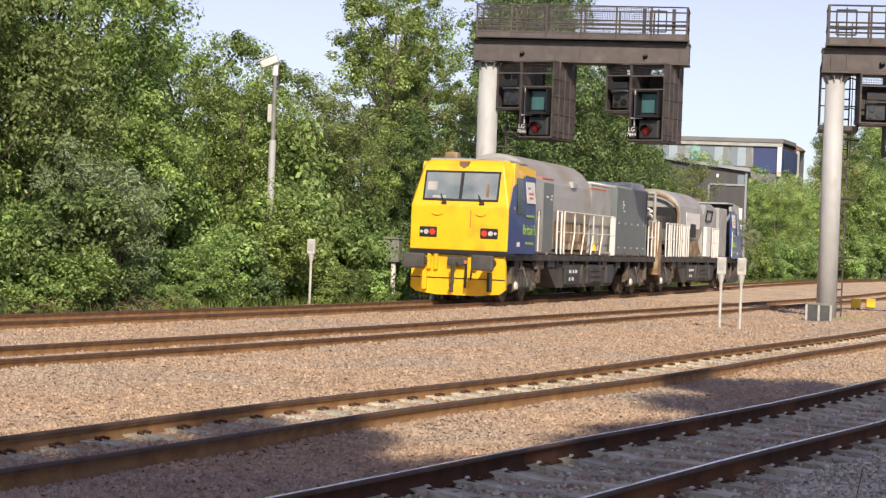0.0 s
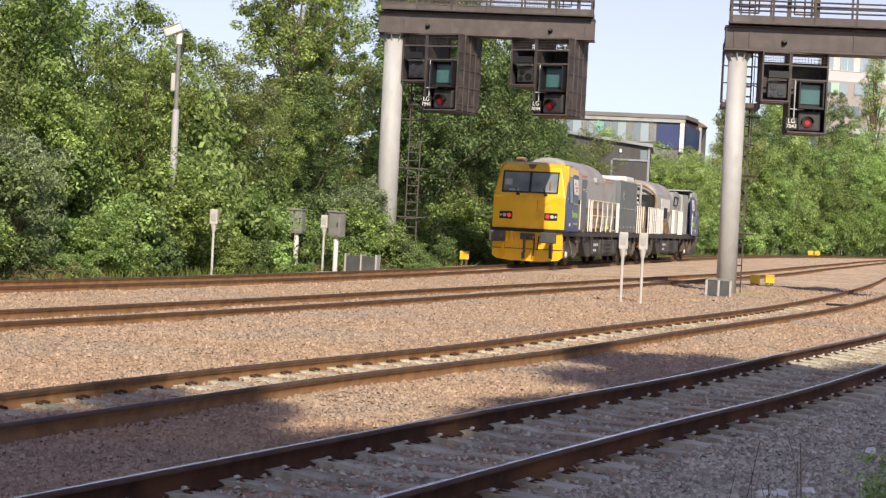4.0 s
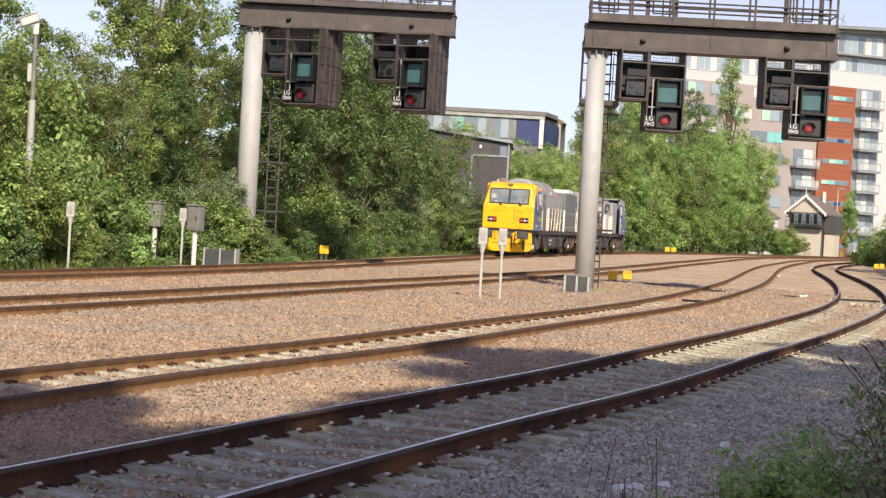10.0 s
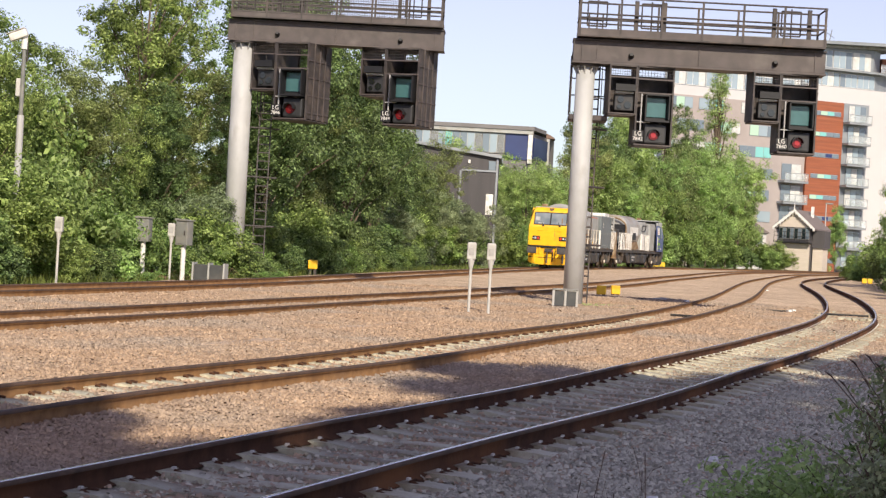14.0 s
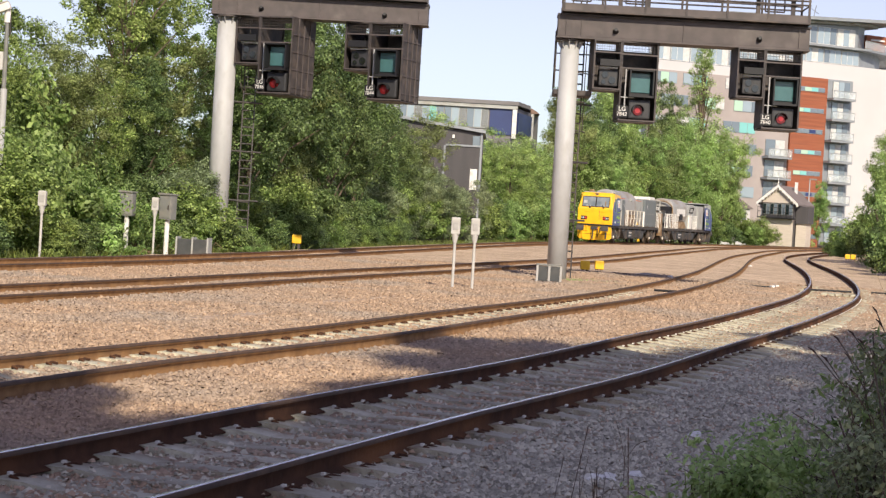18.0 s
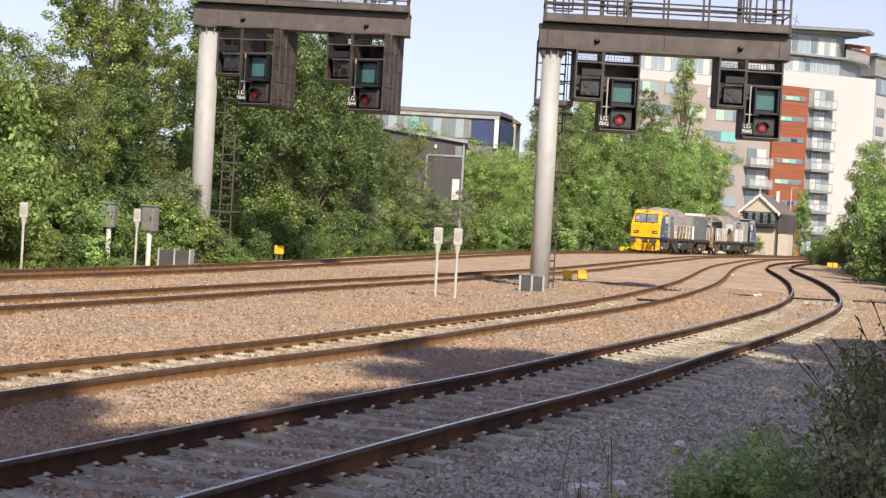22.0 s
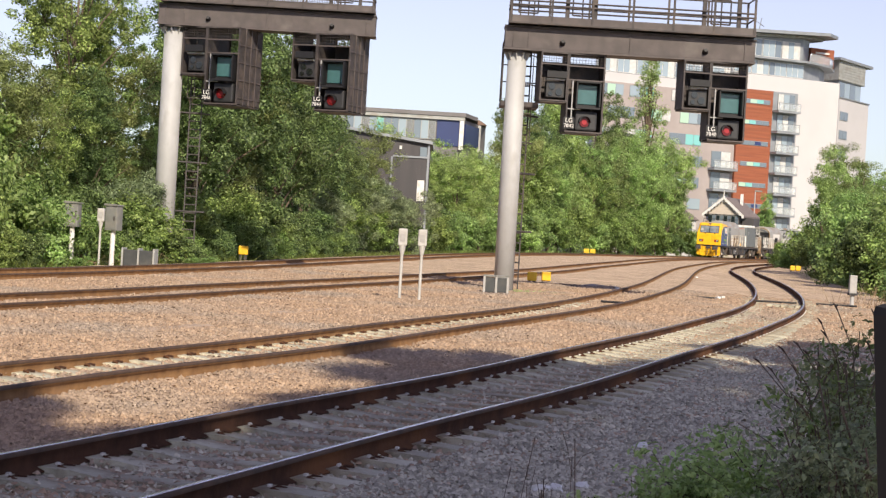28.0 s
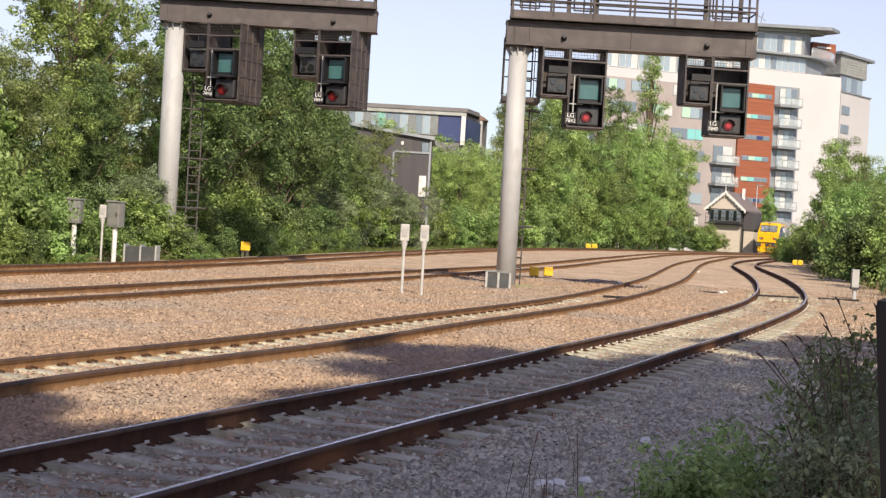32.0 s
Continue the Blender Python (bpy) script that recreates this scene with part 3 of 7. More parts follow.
def cab(car, yellow, e):
    """The driving cab at the end y = -10.2 (e = 1) or +10.2 (e = -1)."""
    def Y(y):
        return e * y
    skin = M_YELLOW if yellow else M_LIGHTGREY

    def slab(name, mat, prof, x0, x1, lab="", bev=0.03):
        bm = B()
        prism(bm, [(Y(a), b) for a, b in prof], x0, x1, "x")
        if bev:
            bmesh.ops.bevel(bm, geom=bm.edges[:], offset=bev, segments=2, affect="EDGES", profile=0.6)
        return part(name, bm, mat, body if name != "cab" else car, lab)
    def lean(bm):
        """Sides stand out to the full width and draw in above the waist."""
        for v in bm.verts:
            if abs(v.co.x) > 1.05:
                v.co.x += math.copysign(0.085 - 0.08 * max(0.0, v.co.z - 2.62), v.co.x)
        return bm
    # front shell: upright lower nose, windscreen leaning back between chamfered corners, and the roof edge
    bm = B()
    for sx in (-1, 1):
        for x, y, z in ((1.39, -10.2, 1.40), (1.39, -10.2, 2.60), (1.13, -9.90, 3.72), (1.30, -9.50, 3.72), (0.98, -9.72, 3.87), (1.14, -9.40, 3.92),
                        (1.39, -9.9, 1.40), (1.39, -9.5, 2.60), (1.30, -9.40, 3.72)):
            bm.verts.new((sx * x, Y(y), z))
    bmesh.ops.convex_hull(bm, input=bm.verts[:])
    bmesh.ops.dissolve_limit(bm, angle_limit=0.02, verts=bm.verts[:], edges=bm.edges[:])
    bmesh.ops.bevel(bm, geom=bm.edges[:], offset=0.035, segments=2, affect="EDGES", profile=0.6)
    body = part("cab", bm, skin, car, "flat yellow cab front with two windscreens" if yellow else "grey cab end")
    slab("roof", M_LIGHTGREY, [(-9.60, 3.86), (-9.45, 3.94), (-7.55, 3.94), (-7.35, 3.86)], -1.12, 1.12, "pale grey cab roof")
    # side walls behind the shell: blue with a yellow upper border
    for sx in (-1, 1):
        bm = B()
        prism(bm, [(Y(-10.14), 1.36), (Y(-10.14), 2.55), (Y(-9.62), 3.2), (Y(-8.3), 3.55), (Y(-7.3), 3.52), (Y(-7.3), 1.36)], sx * 1.24, sx * 1.315, "x")
        part("side_panel", lean(bm), M_BLUE, body, "dark blue cab side with green lettering")
        bm = B()
        prism(bm, [(Y(-9.62), 3.2), (Y(-9.45), 3.84), (Y(-7.3), 3.74), (Y(-7.3), 3.53), (Y(-8.3), 3.56)], sx * 1.20, sx * 1.312, "x")
        part("cantrail", lean(bm), skin, body)
        bm = B()
        box(bm, min(sx * 1.31, sx * 1.327), max(sx * 1.31, sx * 1.327), min(Y(-9.3), Y(-8.72)), max(Y(-9.3), Y(-8.72)), 2.45, 3.45, 0.006)
        part("door_window", lean(bm), M_SIDEGLASS, body)
        bm = B()
        box(bm, min(sx * 1.31, sx * 1.324), max(sx * 1.31, sx * 1.324), min(Y(-8.35), Y(-7.45)), max(Y(-8.35), Y(-7.45)), 2.78, 3.38, 0.004)
        part("notice_panel", lean(bm), M_WHITE, body, "white notice panel with faint red print")
        for i, (a, b, z) in enumerate(((-8.2, -7.95, 3.2), (-8.15, -7.65, 3.05), (-8.1, -7.7, 2.93))):
            bm = B()
            box(bm, min(sx * 1.324, sx * 1.328), max(sx * 1.324, sx * 1.328), min(Y(a), Y(b)), max(Y(a), Y(b)), z - 0.03, z + 0.03)
            part("print_bar", lean(bm), M_ORANGE if i else M_GREY, body)
        rot = pose(sx * 1.404, Y(-8.05), 2.02, 90, 0, 90 * sx)
        lettering("Britain's", 0.42, M_GREENTEXT, body, rot)
        for z in (2.42, 1.66):
            bm = B()
            box(bm, min(sx * 1.315, sx * 1.322), max(sx * 1.315, sx * 1.322), min(Y(-8.45), Y(-7.6)), max(Y(-8.45), Y(-7.6)), z - 0.03, z + 0.03)
            part("lettering_bar", lean(bm), M_GREENTEXT, body)
        bm = B()
        box(bm, min(sx * 1.315, sx * 1.32), max(sx * 1.315, sx * 1.32), min(Y(-9.3), Y(-9.0)), max(Y(-9.3), Y(-9.0)), 1.56, 1.68)
        part("number_bar", lean(bm), M_WHITE, body)
        # hand rails by the door
        bm = B()
        rod(bm, (sx * 1.43, Y(-7.2), 1.45), (sx * 1.43, Y(-7.2), 2.6), 0.022)
        part("door_handrail", bm, M_CREAM, body)
    # windscreens in their dark surround
    tilt = math.atan2(0.30, 1.12)
    mt = Matrix.Translation((0, Y(-10.2), 2.62)) @ Matrix.Rotation(-e * tilt, 4, "X")
    bm = B()
    for a, b, c, d in ((-1.08, 1.08, 0.13, 0.18), (-1.08, 1.08, 0.93, 0.98), (-1.08, -1.03, 0.18, 0.93), (1.03, 1.08, 0.18, 0.93), (-0.045, 0.045, 0.18, 0.93)):
        box(bm, a, b, min(-0.025 * e, 0.02 * e), max(-0.025 * e, 0.02 * e), c, d, 0, mt)
    part("windscreen_frame", bm, M_BLACK, body)
    for a, b in ((-1.03, -0.045), (0.045, 1.03)):
        bm = B()
        box(bm, a, b, min(-0.012 * e, 0.01 * e), max(-0.012 * e, 0.01 * e), 0.18, 0.93, 0, mt)
        part("windscreen", bm, M_SCREEN, body)
        bm = B()
        xm = (a + b) / 2
        rod(bm, mt @ Vector((xm + 0.1, -0.04 * e, 0.07)), mt @ Vector((xm - 0.02, -0.05 * e, 0.30)), 0.018, 6)
        box(bm, xm + 0.02, xm + 0.16, min(-0.05 * e, 0), max(-0.05 * e, 0), 0.03, 0.10, 0.01, mt)
        part("wiper", bm, M_BLACK, body)
        bm = B()
        tube(bm, [(xm * 1.15 - 0.15 + 0.3 * i / 6, Y(-10.235), 2.40 - 0.05 * math.sin(math.pi * i / 6)) for i in range(7)], 0.013)
        part("grab_handle", bm, M_YELLOW if yellow else M_GREY, body)
    for a, b, c, d in ((-0.98, -0.70, 0.42, 0.66), (-0.80, -0.42, 0.20, 0.27), (0.72, 0.80, 0.25, 0.62)):
        bm = B()
        box(bm, a, b, min(-0.016 * e, -0.012 * e), max(-0.016 * e, -0.012 * e), c, d, 0, mt)
        part("dash_card", bm, M_LIGHTGREY if a < 0 else M_BROWNPLATE, body)
    # roof horn and lamp clutter
    bm = B()
    prism(bm, [(-0.14, 3.84), (0.14, 3.84), (0.12, 3.72), (0.0, 3.64), (-0.12, 3.72)], min(Y(-9.93), Y(-9.80)), max(Y(-9.93), Y(-9.80)))
    part("marker_lamp", bm, M_BROWNPLATE, body)
    bm = B()
    box(bm, -0.78, -0.42, min(Y(-9.3), Y(-8.9)), max(Y(-9.3), Y(-8.9)), 3.93, 4.12, 0.04)
    part("roof_horn", bm, M_BROWNPLATE, body)
    # lamp clusters
    for sx in (-1, 1):
        bm = B()
        box(bm, min(sx * 0.62, sx * 1.12), max(sx * 0.62, sx * 1.12), min(Y(-10.235), Y(-10.18)), max(Y(-10.235), Y(-10.18)), 1.74, 2.02, 0.03)
        hl = part("lamp_unit", bm, M_BLACK, body)
        for x, r, mm, nm in ((0.74, 0.085, M_TAIL, "tail_lamp"), (0.92, 0.068, M_LAMP, "headlamp"), (1.055, 0.04, M_LAMP, "side_lamp")):
            bm = B()
            rod(bm, (sx * x, Y(-10.20), 1.88), (sx * x, Y(-10.248), 1.88), r, 16)
            part(nm, bm, mm if yellow or nm != "tail_lamp" else M_LAMP, hl)
    bm = B()
    box(bm, -0.012, 0.012, min(Y(-10.212), Y(-10.19)), max(Y(-10.212), Y(-10.19)), 2.02, 2.5, 0, Matrix.Translation((0.33, 0, 0)))
    part("panel_seam", bm, M_ORANGE, body)
    # buffer beam, snow plough, buffers, coupling
    bm = B()
    box(bm, -1.38, 1.38, min(Y(-10.22), Y(-9.3)), max(Y(-10.22), Y(-9.3)), 1.28, 1.397, 0.01)
    part("cab_sill", bm, M_BLACK, body)
    bm = B()
    pts = [(-1.36, 0.36), (-1.20, 0.24), (-0.6, 0.17), (0.6, 0.17), (1.20, 0.24), (1.36, 0.36), (1.34, 0.98), (1.30, 1.27), (-1.30, 1.27), (-1.34, 0.98)]
    prism(bm, pts, min(Y(-10.12), Y(-9.98)), max(Y(-10.12), Y(-9.98)))
    pl = part("snow_plough", bm, skin if yellow else M_UNDER, body)
    bm = B()
    prism(bm, [(-1.35, 0.62), (1.35, 0.62), (1.35, 0.645), (-1.35, 0.645)], min(Y(-10.14), Y(-10.1)), max(Y(-10.14), Y(-10.1)))
    part("plough_seam", bm, M_BLACK, pl)
    for sx in (-1, 1):
        bm = B()
        rod(bm, (sx * 0.97, Y(-10.1), 1.08), (sx * 0.97, Y(-11.0), 1.08), 0.12, 14)
        bf = part("buffer", bm, M_UNDER, body)
        bm = B()
        box(bm, sx * 0.97 - 0.31, sx * 0.97 + 0.31, min(Y(-11.12), Y(-10.98)), max(Y(-11.12), Y(-10.98)), 0.88, 1.29, 0.045)
        part("buffer_head", bm, M_BUFFER, bf)
        bm = B()
        box(bm, sx * 0.93 - 0.06, sx * 0.93 + 0.06, min(Y(-10.26), Y(-10.12)), max(Y(-10.26), Y(-10.12)), 0.30, 0.82, 0.02)
        part("lifeguard", bm, M_UNDER if sx > 0 else skin, body)
    bm = B()
    box(bm, -0.27, 0.27, min(Y(-10.28), Y(-10.1)), max(Y(-10.28), Y(-10.1)), 0.98, 1.22, 0.03)
    rod(bm, (0, Y(-10.2), 1.05), (0, Y(-10.55), 1.02), 0.045)
    rod(bm, (-0.05, Y(-10.5), 1.05), (-0.05, Y(-10.42), 0.48), 0.05)
    rod(bm, (-0.09, Y(-10.42), 0.5), (-0.09, Y(-10.36), 0.27), 0.06)
    part("coupling", bm, M_BUFFER, body)
    bm = B()
    rod(bm, (0.28, Y(-10.28), 1.10), (0.31, Y(-10.36), 0.75), 0.032)
    rod(bm, (0.31, Y(-10.36), 0.75), (0.27, Y(-10.3), 0.38), 0.032)
    rod(bm, (0.46, Y(-10.24), 1.15), (0.42, Y(-10.3), 0.6), 0.024)
    part("brake_hose", bm, M_BLACK, body)
    bm = B()
    rod(bm, (0.27, Y(-10.26), 1.08), (0.27, Y(-10.33), 1.08), 0.05, 10)
    part("hose_tap", bm, M_ORANGE, body)
    for sx in (-0.82, -0.62, 0.5):
        bm = B()
        box(bm, sx - 0.05, sx + 0.05, min(Y(-10.22), Y(-10.1)), max(Y(-10.22), Y(-10.1)), 0.86, 1.28, 0.015)
        part("plough_bracket", bm, skin if yellow else M_UNDER, pl)


def handrail(car, y0, y1, x, kinked, posts, extra=()):
    """A white guard rail along the deck edge: thing's part with its posts."""
    bm = B()
    rod(bm, (x, y0, 2.66), (x, y1, 2.66), 0.024)
    rod(bm, (x, y0, 2.05), (x, y1, 2.05), 0.018)
    hr = part("guard_rail", bm, M_CREAM if kinked else M_RAILW, car)
    for i in range(posts):
        y = y0 + (y1 - y0) * i / (posts - 1)
        bm = B()
        if kinked and 0 < i < posts - 1:
            rod(bm, (x, y, 2.66), (x, y + 0.05, 2.05), 0.027)
            rod(bm, (x, y + 0.05, 2.05), (x, y - 0.28, 1.38), 0.027)
        else:
            rod(bm, (x, y, 1.38), (x, y, 2.66), 0.029)
        part("rail_post", bm, M_CREAM if kinked else M_RAILW, hr)
    return hr


def tank(car, y0, y1, top, r, mat, name="tank"):
    """A tank with a rounded top and sides that draw in below."""
    pts = [(-0.62, 1.75), (0.62, 1.75), (1.05, 2.15), (1.2, 2.65), (1.18, 3.1)]
    n = 12
    for i in range(1, n):
        a = math.pi * i / n
        pts.append((1.18 * math.cos(a), 3.1 + (top - 3.1) * math.sin(a) ** 0.85))
    pts += [(-1.18, 3.1), (-1.2, 2.65), (-1.05, 2.15)]
    bm = B()
    prism(bm, pts, y0, y1)
    ends = [f for f in bm.faces if len(f.verts) > 4]
    bmesh.ops.bevel(bm, geom=list({e for f in ends for e in f.edges}), offset=0.12, segments=3, affect="EDGES", profile=0.5)
    ob = part(name, bm, mat, car)
    for y in np.linspace(y0 + 0.35, y1 - 0.35, 3):
        bm = B()
        prism(bm, [(-1.0, 1.36), (1.0, 1.36), (0.72, 1.85), (-0.72, 1.85)], y - 0.16, y + 0.16)
        part("tank_saddle", bm, M_TANKLOW, ob)
    return ob


def bogie(car, y):
    bm = B()
    for sx in (-1, 1):
        prism(bm, [(y - 1.6, 0.46), (y - 1.15, 0.60), (y - 0.5, 0.36), (y + 0.5, 0.36), (y + 1.15, 0.60), (y + 1.6, 0.46), (y + 1.5, 0.80), (y + 0.6, 0.96), (y - 0.6, 0.96), (y - 1.5, 0.80)],
              sx * 1.06 - 0.06, sx * 1.06 + 0.06, "x")
    box(bm, -1.0, 1.0, y - 0.3, y + 0.3, 0.5, 0.9)
    fr = part("bogie_frame", bm, M_BOGIE, car, "brake-dust brown bogie frame")
    for sx in (-1, 1):
        for d in (-0.95, 0.95):
            bm = B()
            box(bm, sx * 1.06 - 0.10, sx * 1.06 + 0.10, y + d - 0.17, y + d + 0.17, 0.30, 0.62, 0.04)
            part("axle_box", bm, M_BOGIE, fr)
            bm = B()
            rod(bm, (sx * 1.15, y + d, 0.46), (sx * 1.22, y + d, 0.46), 0.13, 14, 0.10)
            part("axle_cover", bm, M_CREAM if d < 0 else M_CASE, fr)
            bm = B()
            rod(bm, (sx * 1.1, y + d * 0.62, 0.40), (sx * 1.1, y + d * 0.62, 0.78), 0.085, 10)
            part("spring", bm, M_UNDER, fr)
        bm = B()
        rod(bm, (sx * 1.16, y - 0.25, 0.98), (sx * 1.16, y + 0.3, 0.45), 0.04, 8)
        part("damper", bm, M_GREY, fr)
        for d in (-1.42, 1.42):
            bm = B()
            box(bm, sx * 1.12 - 0.09, sx * 1.12 + 0.09, y + d - 0.13, y + d + 0.13, 0.52, 1.0, 0.03)
            part("brake_cylinder", bm, M_BOGIE, fr)
        for d in (-0.3, 0.0, 0.3):
            bm = B()
            rod(bm, (sx * 1.14, y + d, 0.42), (sx * 1.14, y + d, 0.70), 0.07, 10)
            part("bolster_spring", bm, M_UNDER, fr)
    out = []
    for d in (-0.95, 0.95):
        bm = B()
        for sx in (-1, 1):
            rod(bm, (sx * 0.69, 0, 0), (sx * 0.82, 0, 0), 0.42, 28)
            rod(bm, (sx * 0.655, 0, 0), (sx * 0.69, 0, 0), 0.45, 28)
            for q in range(4):
                a = q * math.pi / 2
                rod(bm, (sx * 0.82, 0.24 * math.cos(a), 0.24 * math.sin(a)), (sx * 0.835, 0.24 * math.cos(a), 0.24 * math.sin(a)), 0.05, 8)
        rod(bm, (-0.8, 0, 0), (0.8, 0, 0), 0.08, 12)
        ws = part("wheelset", bm, M_BOGIE, car)
        ws.location = (0, y + d, 0.42)
        out.append(ws)
    return out


def underframe(car):
    bm = B()
    for sx in (-1, 1):
        box(bm, sx * 1.24 - 0.05, sx * 1.24 + 0.05, -9.9, 9.9, 1.17, 1.35, 0.02)
    box(bm, -1.2, 1.2, -9.9, 9.9, 1.2, 1.33)
    uf = part("underframe", bm, M_UNDER, car, "grimy black underframe with side sills")
    bm = B()
    prism(bm, [(-5.2, 1.08), (-4.0, 0.36), (3.3, 0.36), (4.4, 1.08)], -1.16, 1.16, "x")
    eb = part("equipment_case", bm, M_UNDER, uf)
    for y0, y1, lab in ((-3.1, -1.5, ""), (-1.1, -0.9, ""), (-0.3, 1.7, ""), (2.3, 3.2, "")):
        for sx in (-1, 1):
            bm = B()
            box(bm, sx * 1.20 - 0.05, sx * 1.20 + 0.05, y0, y1, 0.45, 1.05, 0.03)
            part("case_door", bm, M_CASE if y1 - y0 < 1.8 else M_UNDER, eb)
            if y0 == -3.1:
                for z, a, b in ((0.85, 0.35, 0.6), (0.85, 0.8, 0.95), (0.85, 1.1, 1.35), (0.62, 0.35, 0.5), (0.62, 0.7, 0.95)):
                    bm = B()
                    box(bm, sx * 1.255 - 0.004, sx * 1.255 + 0.004, y0 + a, y0 + b, z - 0.05, z + 0.05)
                    part("stencil_bar", bm, M_WHITE, eb)
            if y0 == -0.3:
                for z in (0.55, 0.72, 0.89):
                    bm = B()
                    box(bm, sx * 1.26 - 0.02, sx * 1.26 + 0.02, y0 + 0.3, y1 - 0.3, z - 0.03, z + 0.03, 0.01)
                    part("louvre", bm, M_UNDER, eb)
    # pipes, valves and brackets below the sill
    g = random.Random(5)
    for sx in (-1, 1):
        for i in range(15):
            y = -9.2 + i * 1.25 + g.uniform(-0.5, 0.5)
            bm = B()
            z = g.uniform(0.78, 1.0)
            box(bm, sx * 1.14 - 0.07, sx * 1.14 + 0.07, y, y + g.uniform(0.15, 0.9), z, 1.19, 0.02)
            part("bracket", bm, g.choice((M_BOGIE, M_UNDER, M_CASE, M_BLACK)), uf)
        bm = B()
        rod(bm, (sx * 1.27, -9, 1.40), (sx * 1.27, 9, 1.40), 0.03, 6)
        part("cable_pipe", bm, M_BOGIE, uf)
    return uf


def twist_locks(car, ys):
    g = random.Random(9)
    for y in ys:
        for sx in (-1, 1):
            bm = B()
            box(bm, sx * 1.22 - 0.09, sx * 1.22 + 0.09, y - 0.1, y + 0.1, 1.34, 1.34 + g.uniform(0.07, 0.16), 0.02)
            part("deck_lock", bm, g.choice((M_BOGIE, M_GREY, M_UNDER)), car)


def vehicle(first):
    if first:
        car = thing("maintenance_vehicle", "yellow-ended rail treatment vehicle with grey tank and container", "train", "coupled maintenance train")
    else:
        car = thing("maintenance_vehicle", "grey rail treatment vehicle with blue-sided far cab and white guard rails", "train", "coupled maintenance train")
    wheels = bogie(car, -7.5) + bogie(car, 7.3)
    underframe(car)
    twist_locks(car, np.arange(-6.8, 9.6, 1.15) if first else np.arange(-9.4, 6.5, 1.15))
    if first:
        cab(car, True, 1)
        # equipment cupboard behind the cab
        for sx in (-1, 1):
            bm = B()
            box(bm, sx * 0.9 - 0.36, sx * 0.9 + 0.36, -7.15, -5.0, 1.38, 3.55, 0.03)
            cb = part("cupboard", bm, M_LIGHTGREY, car, "grey equipment cupboard with orange top edge")
            bm = B()
            box(bm, sx * 1.262 - 0.012, sx * 1.262 + 0.012, -6.15, -5.05, 1.45, 3.45, 0.005)
            part("cupboard_door", bm, M_CRATE, cb)
            bm = B()
            box(bm, sx * 0.9 - 0.365, sx * 0.9 + 0.365, -6.3, -4.99, 3.555, 3.60)
            part("top_edge", bm, M_ORANGE, cb)
            for y, z, a in ((-5.75, 3.05, 0.22), (-5.25, 3.08, 0.12), (-5.3, 2.98, 0.2)):
                bm = B()
                box(bm, sx * 1.277 - 0.004, sx * 1.277 + 0.004, y - a / 2, y + a / 2, z - 0.025, z + 0.025)
                part("stencil_bar", bm, M_WHITE, cb)
            bm = B()
            rod(bm, (sx * 1.29, -6.7, 2.45), (sx * 1.29, -6.7, 2.62), 0.05)
            part("door_latch", bm, M_BLACK, cb)
        tk = tank(car, -6.9, 0.15, 4.24, 1.18, M_TANK)
        for sx in (-1, 1):
            bm = B()
            box(bm, sx * 1.12 - 0.1, sx * 1.12 + 0.1, -2.55, -1.95, 3.42, 3.62, 0.03)
            part("work_lamp", bm, M_LIGHTGREY, tk)
        bm = B()
        box(bm, -1.0, 1.0, -4.7, 2.9, 1.36, 1.52, 0.02)
        part("deck_tray", bm, M_BROWNPLATE, car)
        for sx in (-1, 1):
            handrail(car, -4.6, -4.1, sx * 1.3, False, 2)
            handrail(car, -3.75, 2.45, sx * 1.3, True, 6)
            handrail(car, 2.6, 3.0, sx * 1.3, False, 3)
        bm = B()
        box(bm, -1.1, 1.1, 0.35, 3.2, 1.38, 3.62, 0.05)
        lg = part("pump_house", bm, M_LIGHTGREY, car, "light grey pump housing with orange edge")
        bm = B()
        box(bm, -1.105, 1.105, 0.34, 2.4, 3.5, 3.56)
        part("top_edge", bm, M_ORANGE, lg)
        bm = B()
        box(bm, -1.08, 1.08, 0.4, 3.18, 3.622, 3.70, 0.03)
        part("roof_panel", bm, M_LIGHTGREY, lg)
        # added brown skirts that stand for the stained lower half of the tank
        for sx in (-1, 1):
            bm = B()
            prism(bm, [(-4.3, 1.53), (-0.1, 1.53), (0.05, 2.35), (-4.45, 2.35)], sx * 1.02 - 0.10, sx * 1.02 + 0.10, "x")
            hp = part("hopper_skirt", bm, M_TANKLOW, car, "rust-stained lower side of the tank")
            for y in (-3.2, -2.2, -1.2):
                bm = B()
                box(bm, sx * 1.13 - 0.02, sx * 1.13 + 0.02, y - 0.04, y + 0.04, 1.55, 2.33, 0.008)
                part("skirt_rib", bm, M_BROWNPLATE, hp)
        for y, c in ((0.9, M_YELLOW), (1.5, M_TANKLOW), (-0.9, M_TANKLOW), (-2.4, M_TANKLOW)):
            for sx in (-1, 1):
                bm = B()
                rod(bm, (sx * 1.05, y, 1.52), (sx * 1.05, y, 1.95), 0.16, 10, 0.05)
                part("drain_funnel", bm, c, car)
        bm = B()
        box(bm, -1.27, 1.27, 3.25, 8.15, 1.37, 3.68, 0.02)
        ct = part("container", bm, M_CRATE, car, "grey-green boxy container with corner ribs")
